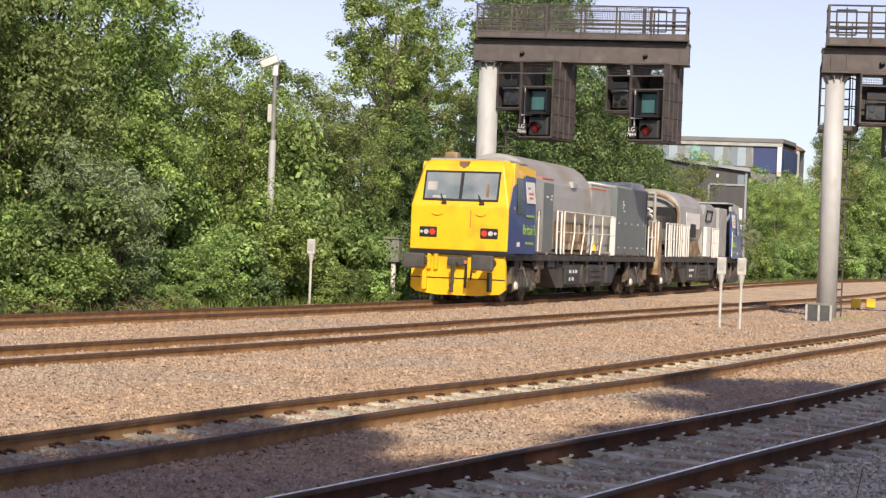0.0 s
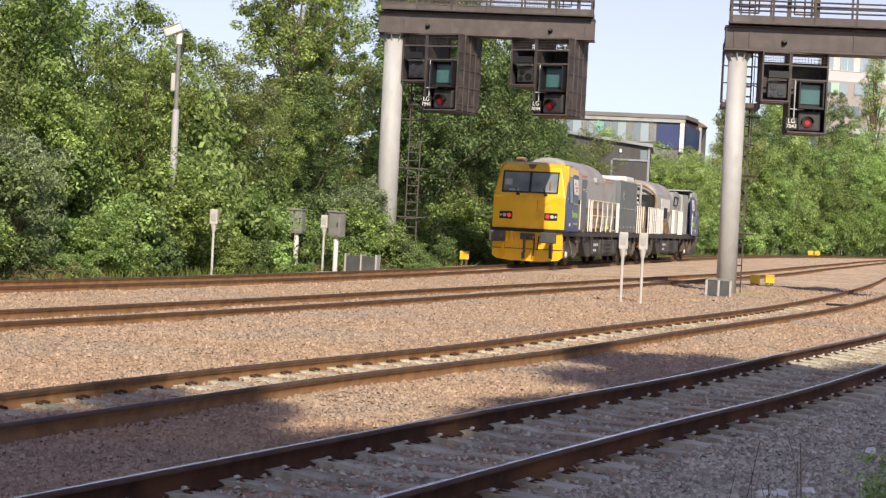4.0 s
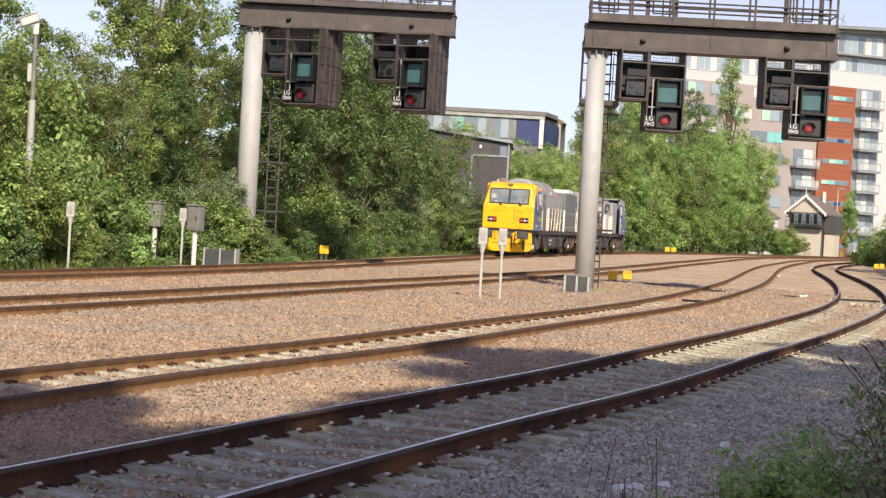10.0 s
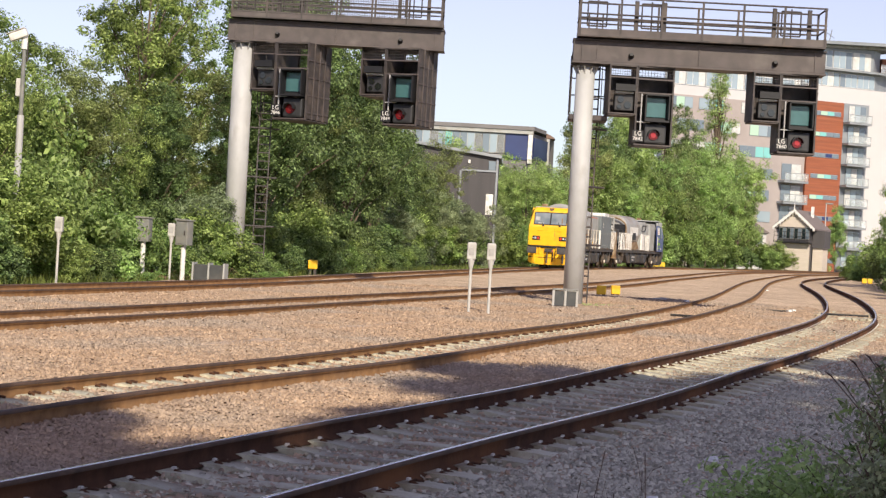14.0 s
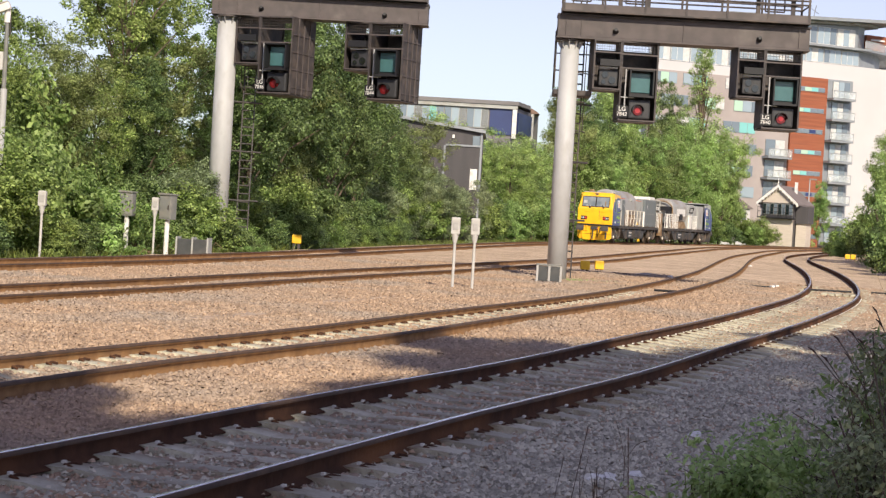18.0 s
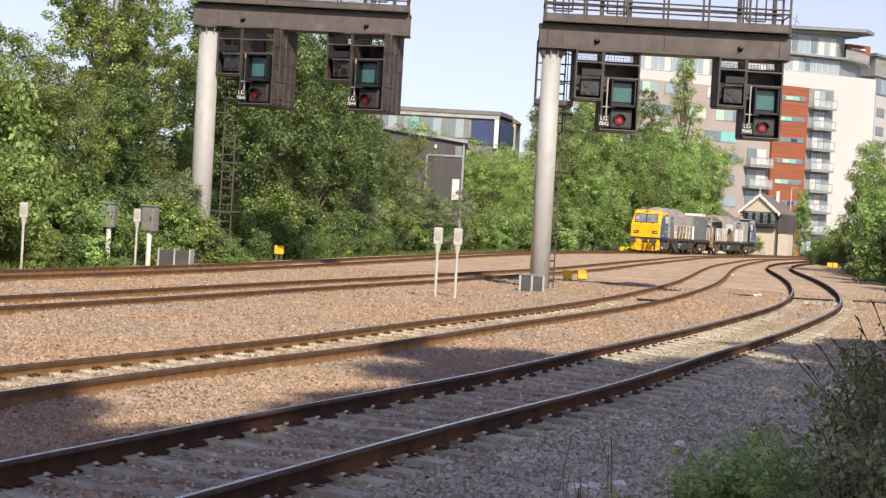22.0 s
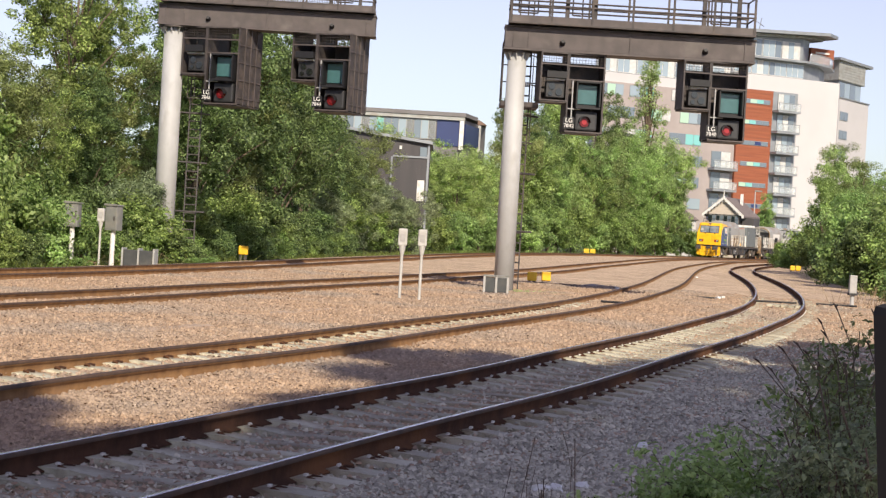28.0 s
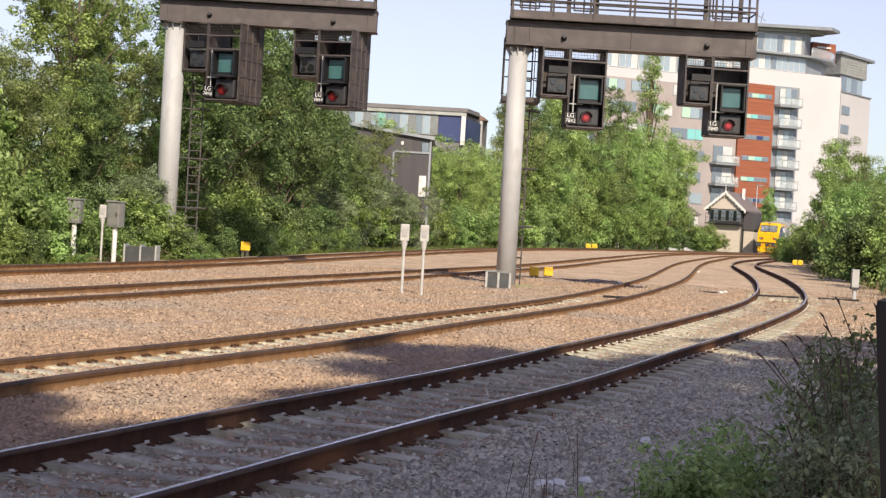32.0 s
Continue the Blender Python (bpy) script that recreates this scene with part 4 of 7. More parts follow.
        for sx in (-1, 1):
            for y in (3.3, 8.1):
                bm = B()
                box(bm, sx * 1.27 - 0.03, sx * 1.27 + 0.03, y - 0.05, y + 0.05, 1.4, 3.66, 0.01)
                part("corner_post", bm, M_CRATE, ct)
            for i in range(5):
                for z in (1.62, 2.45):
                    bm = B()
                    box(bm, sx * 1.28 - 0.02, sx * 1.28 + 0.02, 3.7 + i * 1.0, 3.74 + i * 1.0, z, z + 0.06)
                    part("rivet_plate", bm, M_LIGHTGREY, ct)
            for y, z, a in ((4.35, 3.22, 0.12), (4.4, 3.12, 0.26), (4.3, 3.02, 0.1), (4.5, 2.9, 0.2)):
                bm = B()
                box(bm, sx * 1.277 - 0.004, sx * 1.277 + 0.004, y - a / 2, y + a / 2, z - 0.03, z + 0.03)
                part("stencil_bar", bm, M_WHITE, ct)
        bm = B()
        box(bm, -1.24, 1.24, 3.3, 8.1, 3.68, 3.74, 0.02)
        part("container_roof", bm, M_LIGHTGREY, ct)
        bm = B()
        box(bm, -0.75, 0.95, 7.0, 9.2, 3.72, 4.0, 0.09)
        part("cooler_unit", bm, M_WHITE, car, "white rooftop cooler unit")
        for sx in (-1, 1):
            handrail(car, 8.5, 9.7, sx * 1.3, False, 3)
        bm = B()
        box(bm, -0.9, 0.9, 8.3, 9.4, 1.37, 3.4, 0.04)
        part("engine_cover", bm, M_UNDER, car)
    else:
        cab(car, False, -1)
        # rust-brown chute, crane and hose machinery behind white rails
        for sx in (-1, 1):
            bm = B()
            prism(bm, [(-10.05, 0.7), (-9.35, 0.7), (-9.5, 2.66), (-10.0, 2.66)], sx * 1.16 - 0.17, sx * 1.16 + 0.17, "x")
            part("chute", bm, M_BROWNPLATE, car, "rust-brown sloping chute")
            for a, b, k in ((-10.0, -9.85, 2), (-8.4, -5.6, 6), (-5.2, -3.5, 5)):
                handrail(car, a, b, sx * 1.3, False, k)
            for y in (-7.6, -6.7, -4.4):
                bm = B()
                box(bm, sx * 1.3 - 0.02, sx * 1.3 + 0.02, y - 0.1, y + 0.1, 1.4, 2.62, 0.01)
                part("white_board", bm, M_RAILW, car)
        g = random.Random(3)
        for i in range(16):
            y, x, z = g.uniform(-9.2, -5.2), g.uniform(-0.8, 0.8), g.uniform(1.5, 3.2)
            bm = B()
            box(bm, x - 0.25, x + 0.25, y - 0.3, y + 0.3, z - 0.3, z + 0.3, 0.04)
            part("machine_block", bm, g.choice((M_UNDER, M_BLACK, M_BOGIE, M_CRATE)), car)
        for i in range(9):
            bm = B()
            p = Vector((g.uniform(-0.9, 1.0), g.uniform(-9.3, -6.0), g.uniform(2.4, 3.6)))
            rod(bm, p, p + Vector((g.uniform(-0.3, 0.3), g.uniform(-1.2, 1.2), g.uniform(-0.9, 0.6))), 0.05, 8)
            part("crane_arm", bm, g.choice((M_GREY, M_LIGHTGREY, M_UNDER)), car)
        bm = B()
        box(bm, -0.95, 0.95, -9.6, -5.0, 1.36, 1.6)
        part("machine_tray", bm, M_UNDER, car)
        bm = B()
        for sx in (-1, 1):
            rod(bm, (sx * 1.05, -9.6, 1.4), (sx * 1.05, -9.6, 3.75), 0.06)
        rod(bm, (-1.05, -9.6, 3.75), (1.05, -9.6, 3.75), 0.06)
        part("hoist_frame", bm, M_LIGHTGREY, car)
        # added black sheet that stands in for the dark hollow before the tank
        bm = B()
        box(bm, -1.08, 1.08, -5.12, -5.02, 1.5, 3.35, 0.02)
        part("dark_void_sheet", bm, M_BLACK, car)
        for x in (-0.55, 0.1, 0.5):
            bm = B()
            tube(bm, [(x + 0.25 * math.sin(q * 1.3), -9.5 + 0.16 * q, 3.45 - 0.05 * q + 0.18 * math.sin(q * 0.9 + x)) for q in range(12)], 0.045, 6)
            part("hydraulic_hose", bm, M_RAILW if x > 0 else M_GREY, car)
        # arched frame and round tank
        bm = B()
        pts = [(1.15, 1.4), (1.15, 3.1)] + [(1.15 * math.cos(math.pi * i / 10), 3.1 + 0.75 * math.sin(math.pi * i / 10)) for i in range(1, 10)] + [(-1.15, 3.1), (-1.15, 1.4)]
        tube(bm, [(a[0], -5.2, a[1]) for a in pts], 0.055, 8)
        part("arch_frame", bm, M_BROWNPLATE, car, "rusty orange arched frame")
        tk = tank(car, -4.95, 0.6, 4.08, 1.18, M_TANK)
        for sx in (-1, 1):
            bm = B()
            box(bm, sx * 1.19 - 0.012, sx * 1.19 + 0.012, -3.6, -0.4, 2.55, 3.2, 0.01)
            part("tank_panel", bm, M_WHITE, tk, "pale panel on the tank side")
            bm = B()
            box(bm, sx * 1.195 - 0.03, sx * 1.195 + 0.03, -2.6, -1.4, 2.2, 2.75, 0.02)
            part("hose_reel", bm, M_BLACK, tk)
            bm = B()
            prism(bm, [(-3.9, 1.38), (0.6, 1.38), (-0.4, 2.05), (-3.1, 2.05)], sx * 1.0 - 0.15, sx * 1.0 + 0.15, "x")
            part("side_skirt", bm, M_BROWNPLATE, car)
            bm = B()
            box(bm, sx * 1.2 - 0.08, sx * 1.2 + 0.08, 1.0, 2.1, 1.4, 2.7, 0.04)
            part("white_locker", bm, M_WHITE, car)
            handrail(car, 2.4, 4.0, sx * 1.3, False, 5)
        bm = B()
        prism(bm, [(0.9, 1.37), (0.9, 3.2), (1.6, 3.62), (3.2, 3.72), (4.6, 3.5), (4.6, 1.37)], -1.1, 1.1, "x")
        bmesh.ops.bevel(bm, geom=bm.edges[:], offset=0.05, segments=2, affect="EDGES")
        hd = part("engine_housing", bm, M_LIGHTGREY, car, "light grey engine housing with sloping roof")
        for sx in (-1, 1):
            bm = B()
            for a, b in (((1.5, 2.95), (2.9, 2.95)), ((2.9, 2.95), (3.3, 3.4)), ((3.3, 3.4), (1.9, 3.4)), ((1.9, 3.4), (1.5, 2.95))):
                rod(bm, (sx * 1.12, *a), (sx * 1.12, *b), 0.04, 6)
            part("hatch_frame", bm, M_BLACK, hd)
        bm = B()
        box(bm, -1.15, 1.15, 4.9, 7.2, 1.38, 3.62, 0.03)
        part("cab_back", bm, M_LIGHTGREY, car)
    # the inner ends: buffers between the two vehicles
    ye = 10.15 if first else -10.15
    bm = B()
    box(bm, -1.2, 1.2, ye - 0.12, ye + 0.02, 0.95, 1.35, 0.02)
    part("headstock", bm, M_UNDER, car)
    return car, wheels


CAR_A, WHEELS_A = vehicle(True)
CAR_B, WHEELS_B = vehicle(False)

# ---- signal gantries ----
M_LENS = surface("teal_indicator_glass", (0.060, 0.150, 0.155), (0.045, 0.115, 0.12), 2, 0.3, coat=0.3)
M_REDLAMP = glowing("red_signal_aspect", (0.62, 0.02, 0.035), 0.28)
M_REDDIM = glowing("dim_red_signal_aspect", (0.40, 0.015, 0.02), 0.06)
M_REDRIM = surface("red_signal_lens_rim", (0.16, 0.008, 0.010), (0.11, 0.006, 0.008), 6, 0.25)
M_DARKGLASS = glass("unlit_signal_lens", (0.012, 0.013, 0.014), 0.12, 0.6)
M_HEADGREY = surface("signal_head_grey", (0.036, 0.036, 0.038), (0.025, 0.025, 0.027), 4, 0.5)
M_MESH = surface("grey_mesh_wire", (0.10, 0.09, 0.085), (0.07, 0.065, 0.06), 8, 0.6, 0.3)


def signal_head(number, x, y, z, turn, depth, label, k, red):
    """A two-cage signal hung under a beam: route indicator, red aspect, junction lamps, number plate."""
    ob = thing("railway_signal", label, "railway signal", "colour light signals", x, y, z, turn)
    ob.scale = (k, k, k)
    d0, d1 = -0.5, -0.5 + depth

    def cage(name, x0, x1, z0, zs):
        """Upright corners and rings of a cage, bar by bar."""
        bm = B()
        box(bm, x0 - 0.03, x1 + 0.03, d0 - 0.03, d1 + 0.03, -0.045, 0)
        cg = part(name, bm, M_CAGE, ob)
        for a in (x0, x1):
            for b in (d0, d1):
                bm = B()
                box(bm, a - 0.025, a + 0.025, b - 0.025, b + 0.025, z0, -0.045)
                part("cage_upright", bm, M_CAGE, cg)
        for zz in zs:
            bm = B()
            box(bm, x0 - 0.03, x1 + 0.03, d0 - 0.03, d0 + 0.015, zz - 0.02, zz + 0.02)
            part("cage_bar", bm, M_GANTRY, cg)
        return cg
    cage("junction_cage", -0.98, -0.17, -1.5, (-0.38, -1.49))
    cage("main_cage", -0.13, 0.98, -2.42, (-0.4, -0.82, -2.41))
    # sheeted sides, back and floors
    for x0, x1, y0, y1, z0, z1, nm in ((0.985, 1.0, d0, d1, -2.4, 0, "side_sheet"), (-0.16, -0.145, d0, d1, -2.4, 0, "side_sheet"), (-1.0, -0.985, d0, d1, -1.5, 0, "side_sheet"),
                                       (-0.13, 0.98, d1 - 0.02, d1, -2.4, -0.86, "back_sheet"), (-0.98, -0.17, d1 - 0.02, d1, -1.5, -0.86, "back_sheet"),
                                       (-0.13, 0.98, d0, d1, -2.46, -2.42, "floor_plate"), (-0.98, -0.17, d0, d1, -1.55, -1.51, "floor_plate")):
        bm = B()
        box(bm, x0, x1, y0, y1, z0, z1)
        part(nm, bm, M_CAGE, ob)
    for i in range(1, 4):
        bm = B()
        yy = d0 + depth * i / 4
        box(bm, 1.0, 1.03, yy - 0.02, yy + 0.02, -2.42, 0)
        part("side_rib", bm, M_GANTRY, ob)
    for zz in (-0.55, -1.1, -1.65, -2.2):
        bm = B()
        box(bm, 1.0, 1.025, d0, d1, zz - 0.02, zz + 0.02)
        part("side_rib", bm, M_GANTRY, ob)
    for x0, x1, z0, z1 in ((-0.98, -0.17, -0.36, -0.04), (-0.10, 0.95, -0.38, -0.04)):
        bm = B()
        for i in range(12):
            xx = x0 + (x1 - x0) * i / 11
            rod(bm, (xx, d0, z0), (xx, d0, z1), 0.006, 4)
        for i in range(5):
            zz = z0 + (z1 - z0) * i / 4
            rod(bm, (x0, d0, zz), (x1, d0, zz), 0.006, 4)
        part("mesh_guard", bm, M_CAGE, ob)
    if depth < 1.5:
        bm = B()
        box(bm, -0.98, 0.98, d1 - 0.02, d1, -0.86, -0.24)
        part("back_sheet", bm, M_CAGE, ob)
    # route indicator: hooded box with a teal face
    bm = B()
    box(bm, 0.14, 0.86, d0 + 0.12, d0 + 0.5, -1.66, -0.88)
    hd = part("indicator", bm, M_BLACK, ob)
    for a in ((0.12, 0.88, -0.90, -0.86), (0.12, 0.16, -1.62, -0.86), (0.84, 0.88, -1.62, -0.86), (0.12, 0.88, -1.70, -1.64)):
        bm = B()
        box(bm, a[0], a[1], d0 - 0.2, d0 + 0.14, a[2], a[3])
        part("hood", bm, M_BLACK, hd)
    bm = B()
    box(bm, 0.20, 0.80, d0 + 0.09, d0 + 0.12, -1.55, -0.95, 0.02)
    part("indicator_face", bm, M_LENS, hd, "teal indicator glass")
    # red aspect
    bm = B()
    box(bm, 0.16, 0.84, d0 + 0.02, d0 + 0.32, -2.36, -1.76, 0.06)
    ls = part("lamp_case", bm, M_HEADGREY, ob)
    bm = B()
    rod(bm, (0.44, d0 + 0.03, -2.10), (0.44, d0 - 0.03, -2.10), 0.15, 24)
    part("lens_rim", bm, M_REDRIM, ls)
    bm = B()
    rod(bm, (0.44, d0 - 0.02, -2.10), (0.44, d0 - 0.045, -2.10), 0.080, 20)
    part("red_lens", bm, red, ls, "lit red signal lens")
    bm = B()
    arc = [(0.44 + q * math.cos(math.pi * i / 10), -2.10 + q * math.sin(math.pi * i / 10)) for q, o in ((0.19, 1), (0.165, -1)) for i in range(11)[::o]]
    prism(bm, arc, d0 - 0.2, d0 + 0.02)
    part("lens_hood", bm, M_BLACK, ls)
    bm = B()
    rod(bm, (0.02, d0 - 0.02, -2.2), (0.02, d0 - 0.02, -0.85), 0.022, 8)
    rod(bm, (-0.1, d0 - 0.02, -1.72), (0.3, d0 - 0.02, -1.72), 0.018, 8)
    part("conduit", bm, M_GALV, ob)
    # junction lamps
    bm = B()
    box(bm, -0.80, -0.22, d0 + 0.06, d0 + 0.4, -1.40, -0.90, 0.03)
    jb = part("junction_case", bm, M_HEADGREY, ob)
    for a, b, r in ((-0.62, -1.06, 0.10), (-0.40, -1.22, 0.11), (-0.66, -1.28, 0.07)):
        bm = B()
        rod(bm, (a, d0 + 0.07, b), (a, d0 + 0.03, b), r, 18)
        part("junction_lens", bm, M_DARKGLASS, jb)
    bm = B()
    box(bm, -0.82, -0.2, d0 - 0.18, d0 + 0.1, -0.80, -0.60)
    part("junction_hood", bm, M_BLACK, jb)
    bm = B()
    box(bm, -0.80, -0.24, d0 - 0.04, d0 + 0.1, -0.875, -0.815)
    part("light_strip", bm, M_LIGHTGREY, jb)
    # number plate
    bm = B()
    box(bm, -0.22, 0.13, d0 - 0.06, d0 - 0.035, -2.34, -1.98, 0.008)
    pl = part("number_plate", bm, M_BLACK, ob, "black plate with white signal number")
    lettering("LG", 0.19, M_RAILW, pl, pose(-0.045, d0 - 0.062, -2.08, 90), "letters")
    lettering(number, 0.16, M_RAILW, pl, pose(-0.045, d0 - 0.062, -2.24, 90), "letters")
    return ob


def gantry(label, x0, x1, y, z0, z1, px, r, screen, ladder_z, off):
    """A cantilever: round post, box beam, railed walkway and a caged ladder."""
    ob = thing("signal_gantry", label, "signal gantry", "cantilever gantries")
    bm = B()
    rod(bm, (px, y, -0.6), (px, y, z0 - 0.12), r * 1.02, 36, r * 0.96)
    po = part("post", bm, M_GALV, ob, "dull galvanised steel post", True)
    bm = B()
    rod(bm, (px, y, z0 - 0.12), (px, y, z0 - 0.07), r * 1.5, 28)
    part("flange", bm, M_CAGE, po)
    for i in range(10):
        a = 2 * math.pi * i / 10 + 0.2
        bm = B()
        prism(bm, [(r * 0.95, z0 - 0.12), (r * 1.42, z0 - 0.12), (r * 0.95, z0 - 0.36)], -0.015, 0.015)
        bmesh.ops.transform(bm, matrix=pose(px, y, 0, 0, 0, math.degrees(a)), verts=bm.verts[:])
        part("gusset", bm, M_GALV, po)
    bm = B()
    rod(bm, (px, y, -0.6), (px, y, -0.22), r * 1.9, 24)
    part("footing", bm, M_SLEEPER, po)
    # beam with flanges, end plates, stiffeners and bolts
    bm = B()
    box(bm, x0, x1, y - 0.45, y + 0.45, z0, z1, 0.015)
    be = part("beam", bm, M_GANTRY, ob, "brown painted box beam")
    bm = B()
    box(bm, x0 - 0.02, x1 + 0.02, y - 0.5, y + 0.5, z1, z1 + 0.05)
    part("top_flange", bm, M_CAGE, be)
    bm = B()
    box(bm, x0 - 0.02, x1 + 0.02, y - 0.5, y + 0.5, z0 - 0.06, z0 - 0.002)
    part("bottom_flange", bm, M_GANTRY, be)
    for xx in (x0 + 0.25, px + r, (x0 + x1) / 2, x1 - 0.3):
        bm = B()
        box(bm, xx - 0.015, xx + 0.015, y - 0.485, y - 0.45, z0, z1)
        part("stiffener", bm, M_GANTRY, be)
    for xx in (x0 + (x1 - x0) * 0.23, x0 + (x1 - x0) * 0.80):
        bm = B()
        rod(bm, (xx, y - 0.45, z0 + 0.2), (xx, y - 0.62, z0 + 0.24), 0.09, 10, 0.05)
        part("lifting_eye", bm, M_BLACK, be)
    # walkway: deck, toe boards, posts and rails
    bm = B()
    box(bm, x0 + 0.1, x1 - 0.05, y - 0.75, y + 0.75, z1 + 0.09, z1 + 0.13)
    wk = part("walkway", bm, M_CAGE, ob, "brown walkway with guard rails")
    zt = z1 + 0.13
    for sy in (-0.72, 0.72):
        bm = B()
        box(bm, x0 + 0.1, x1 - 0.05, y + sy - 0.01, y + sy + 0.01, zt, zt + 0.2)
        part("toe_board", bm, M_GANTRY, wk)
        n = 7
        for i in range(n):
            xx = x0 + 0.14 + (x1 - x0 - 0.24) * i / (n - 1)
            bm = B()
            box(bm, xx - 0.03, xx + 0.03, y + sy - 0.03, y + sy + 0.03, zt, zt + 1.12)
            part("rail_post", bm, M_CAGE, wk)
        for h in (0.5, 0.62, 1.1):
            bm = B()
            rod(bm, (x0 + 0.1, y + sy, zt + h), (x1 - 0.06, y + sy, zt + h), 0.026, 8)
            part("guard_rail", bm, M_CAGE, wk)
    for xe in (x0 + 0.12, x1 - 0.08):
        for h in (0.5, 1.1):
            bm = B()
            rod(bm, (xe, y - 0.72, zt + h), (xe, y + 0.72, zt + h), 0.026, 8)
            part("end_rail", bm, M_CAGE, wk)
    # access gates
    for xa in (x0 + 0.35, x0 + 1.9, x1 - 1.35):
        bm = B()
        for a, b in (((0, 0.28), (0, 0.98)), ((0.55, 0.28), (0.55, 0.98)), ((0, 0.28), (0.55, 0.28)), ((0, 0.98), (0.55, 0.98)), ((0.28, 0.0), (0.28, 1.05))):
            rod(bm, (xa + a[0], y - 0.62, zt + a[1]), (xa + b[0], y - 0.62, zt + b[1]), 0.024, 6)
        part("gate", bm, M_CAGE, wk)
    for xa in (x0 + 1.75, x0 + 2.55, x1 - 1.55, x1 - 0.55):
        bm = B()
        box(bm, xa - 0.06, xa + 0.06, y - 0.66, y - 0.54, zt, zt + 1.05, 0.01)
        part("control_box", bm, M_CAGE, wk)
    if screen:
        bm = B()
        n = int((x1 - x0) / 0.07)
        for i in range(n):
            xx = x0 + 0.15 + (x1 - x0 - 1.4) * i / n
            box(bm, xx - 0.007, xx + 0.007, y - 0.735, y - 0.725, zt + 0.15, zt + 1.1)
        for i in range(14):
            zz = zt + 0.16 + i * 0.068
            box(bm, x0 + 0.15, x1 - 1.25, y - 0.745, y - 0.735, zz - 0.006, zz + 0.006)
        part("mesh_screen", bm, M_MESH, wk, "fine grey wire mesh screen")
    # ladder with hoops, behind and to the right of the post
    lm = M_MESH if screen else M_CAGE
    lx, ly = px + r + off, y + 0.75
    zl = z1 + 0.9
    ld = None
    for a in (-0.2, 0.2):
        bm = B()
        box(bm, lx + a - 0.02, lx + a + 0.02, ly - 0.03, ly + 0.03, -0.3, zl)
        o = part("ladder_rail", bm, lm, ld or ob)
        ld = ld or o
    z = 0.1
    while z < zl:
        bm = B()
        rod(bm, (lx - 0.2, ly, z), (lx + 0.2, ly, z), 0.024, 6)
        part("rung", bm, lm, ld)
        z += 0.29
    z = ladder_z
    while z < z0:
        bm = B()
        tube(bm, [(lx + 0.36 * math.cos(math.pi * i / 8), ly - 0.68 * math.sin(math.pi * i / 8), z) for i in range(9)], 0.018)
        part("hoop", bm, lm, ld)
        z += 0.85
    for i in range(3):
        bm = B()
        a = math.pi * (i + 1) / 4
        rod(bm, (lx + 0.36 * math.cos(a), ly - 0.68 * math.sin(a), ladder_z), (lx + 0.36 * math.cos(a), ly - 0.68 * math.sin(a), z0), 0.014, 6)
        part("hoop_strip", bm, lm, ld)
    for zz in np.arange(1.6, z0 - 0.3, 1.7):
        bm = B()
        rod(bm, (px + r * 0.8, y + 0.2, zz), (lx + 0.5, ly, zz), 0.03, 6)
        part("ladder_bracket", bm, lm, ld)
    return ob


gantry("brown cantilever signal gantry on a galvanised post between tracks", 1.47, 8.71, 56, 6.9, 7.49, 1.87, 0.285, False, 4.2, -0.04)
gantry("brown cantilever signal gantry with mesh screen beside the hedge", -10.1, -2.7, 66, 7.98, 8.6, -9.58, 0.36, True, 5.5, 0.42)
# rest platform on the nearer post
plat = thing("rest_platform", "small dark steel platform fixed round the gantry post", "platform", "", 1.87, 56, 5.22)
bm = B()
box(bm, -0.42, 0.70, 0.0, 1.2, 0, 0.16, 0.03)
part("deck", bm, M_CAGE, plat)
for x, y in ((-0.4, -0.08), (-0.4, 1.15), (0.74, 1.15)):
    bm = B()
    rod(bm, (x, y, 0.2), (x, y, 1.95), 0.022, 6)
    part("platform_post", bm, M_CAGE, plat)
for z in (0.8, 1.3, 1.9):
    bm = B()
    tube(bm, [(-0.4, -0.08, z), (-0.4, 1.15, z), (0.74, 1.15, z)], 0.02)
    part("platform_rail", bm, M_CAGE, plat)
signal_head("7842", 3.44, 56, 6.84, 6, 0.95, "brown caged signal showing red below a teal indicator", 0.94, M_REDLAMP)
signal_head("7840", 7.56, 56, 6.84, 6, 0.95, "brown caged signal showing red at the beam's end", 0.94, M_REDLAMP)
signal_head("7846", -8.04, 65.9, 7.92, -20, 1.6, "deep brown caged signal beside the hedge showing red", 1.08, M_REDDIM)
signal_head("7844", -4.28, 65.9, 7.92, -20, 1.45, "deep brown caged signal at the beam's end showing red", 1.08, M_REDDIM)

# ---- lineside equipment ----
M_CASEGREY = surface("dull_steel_case", (0.062, 0.066, 0.066), (0.045, 0.049, 0.050), 3, 0.7, dirt_or_sheen=(0.10, 0.095, 0.085), dirt_or_sheen_scale=1.8)
M_FACE = surface("weathered_face_plate", (0.40, 0.39, 0.37), (0.33, 0.32, 0.30), 6, 0.6)


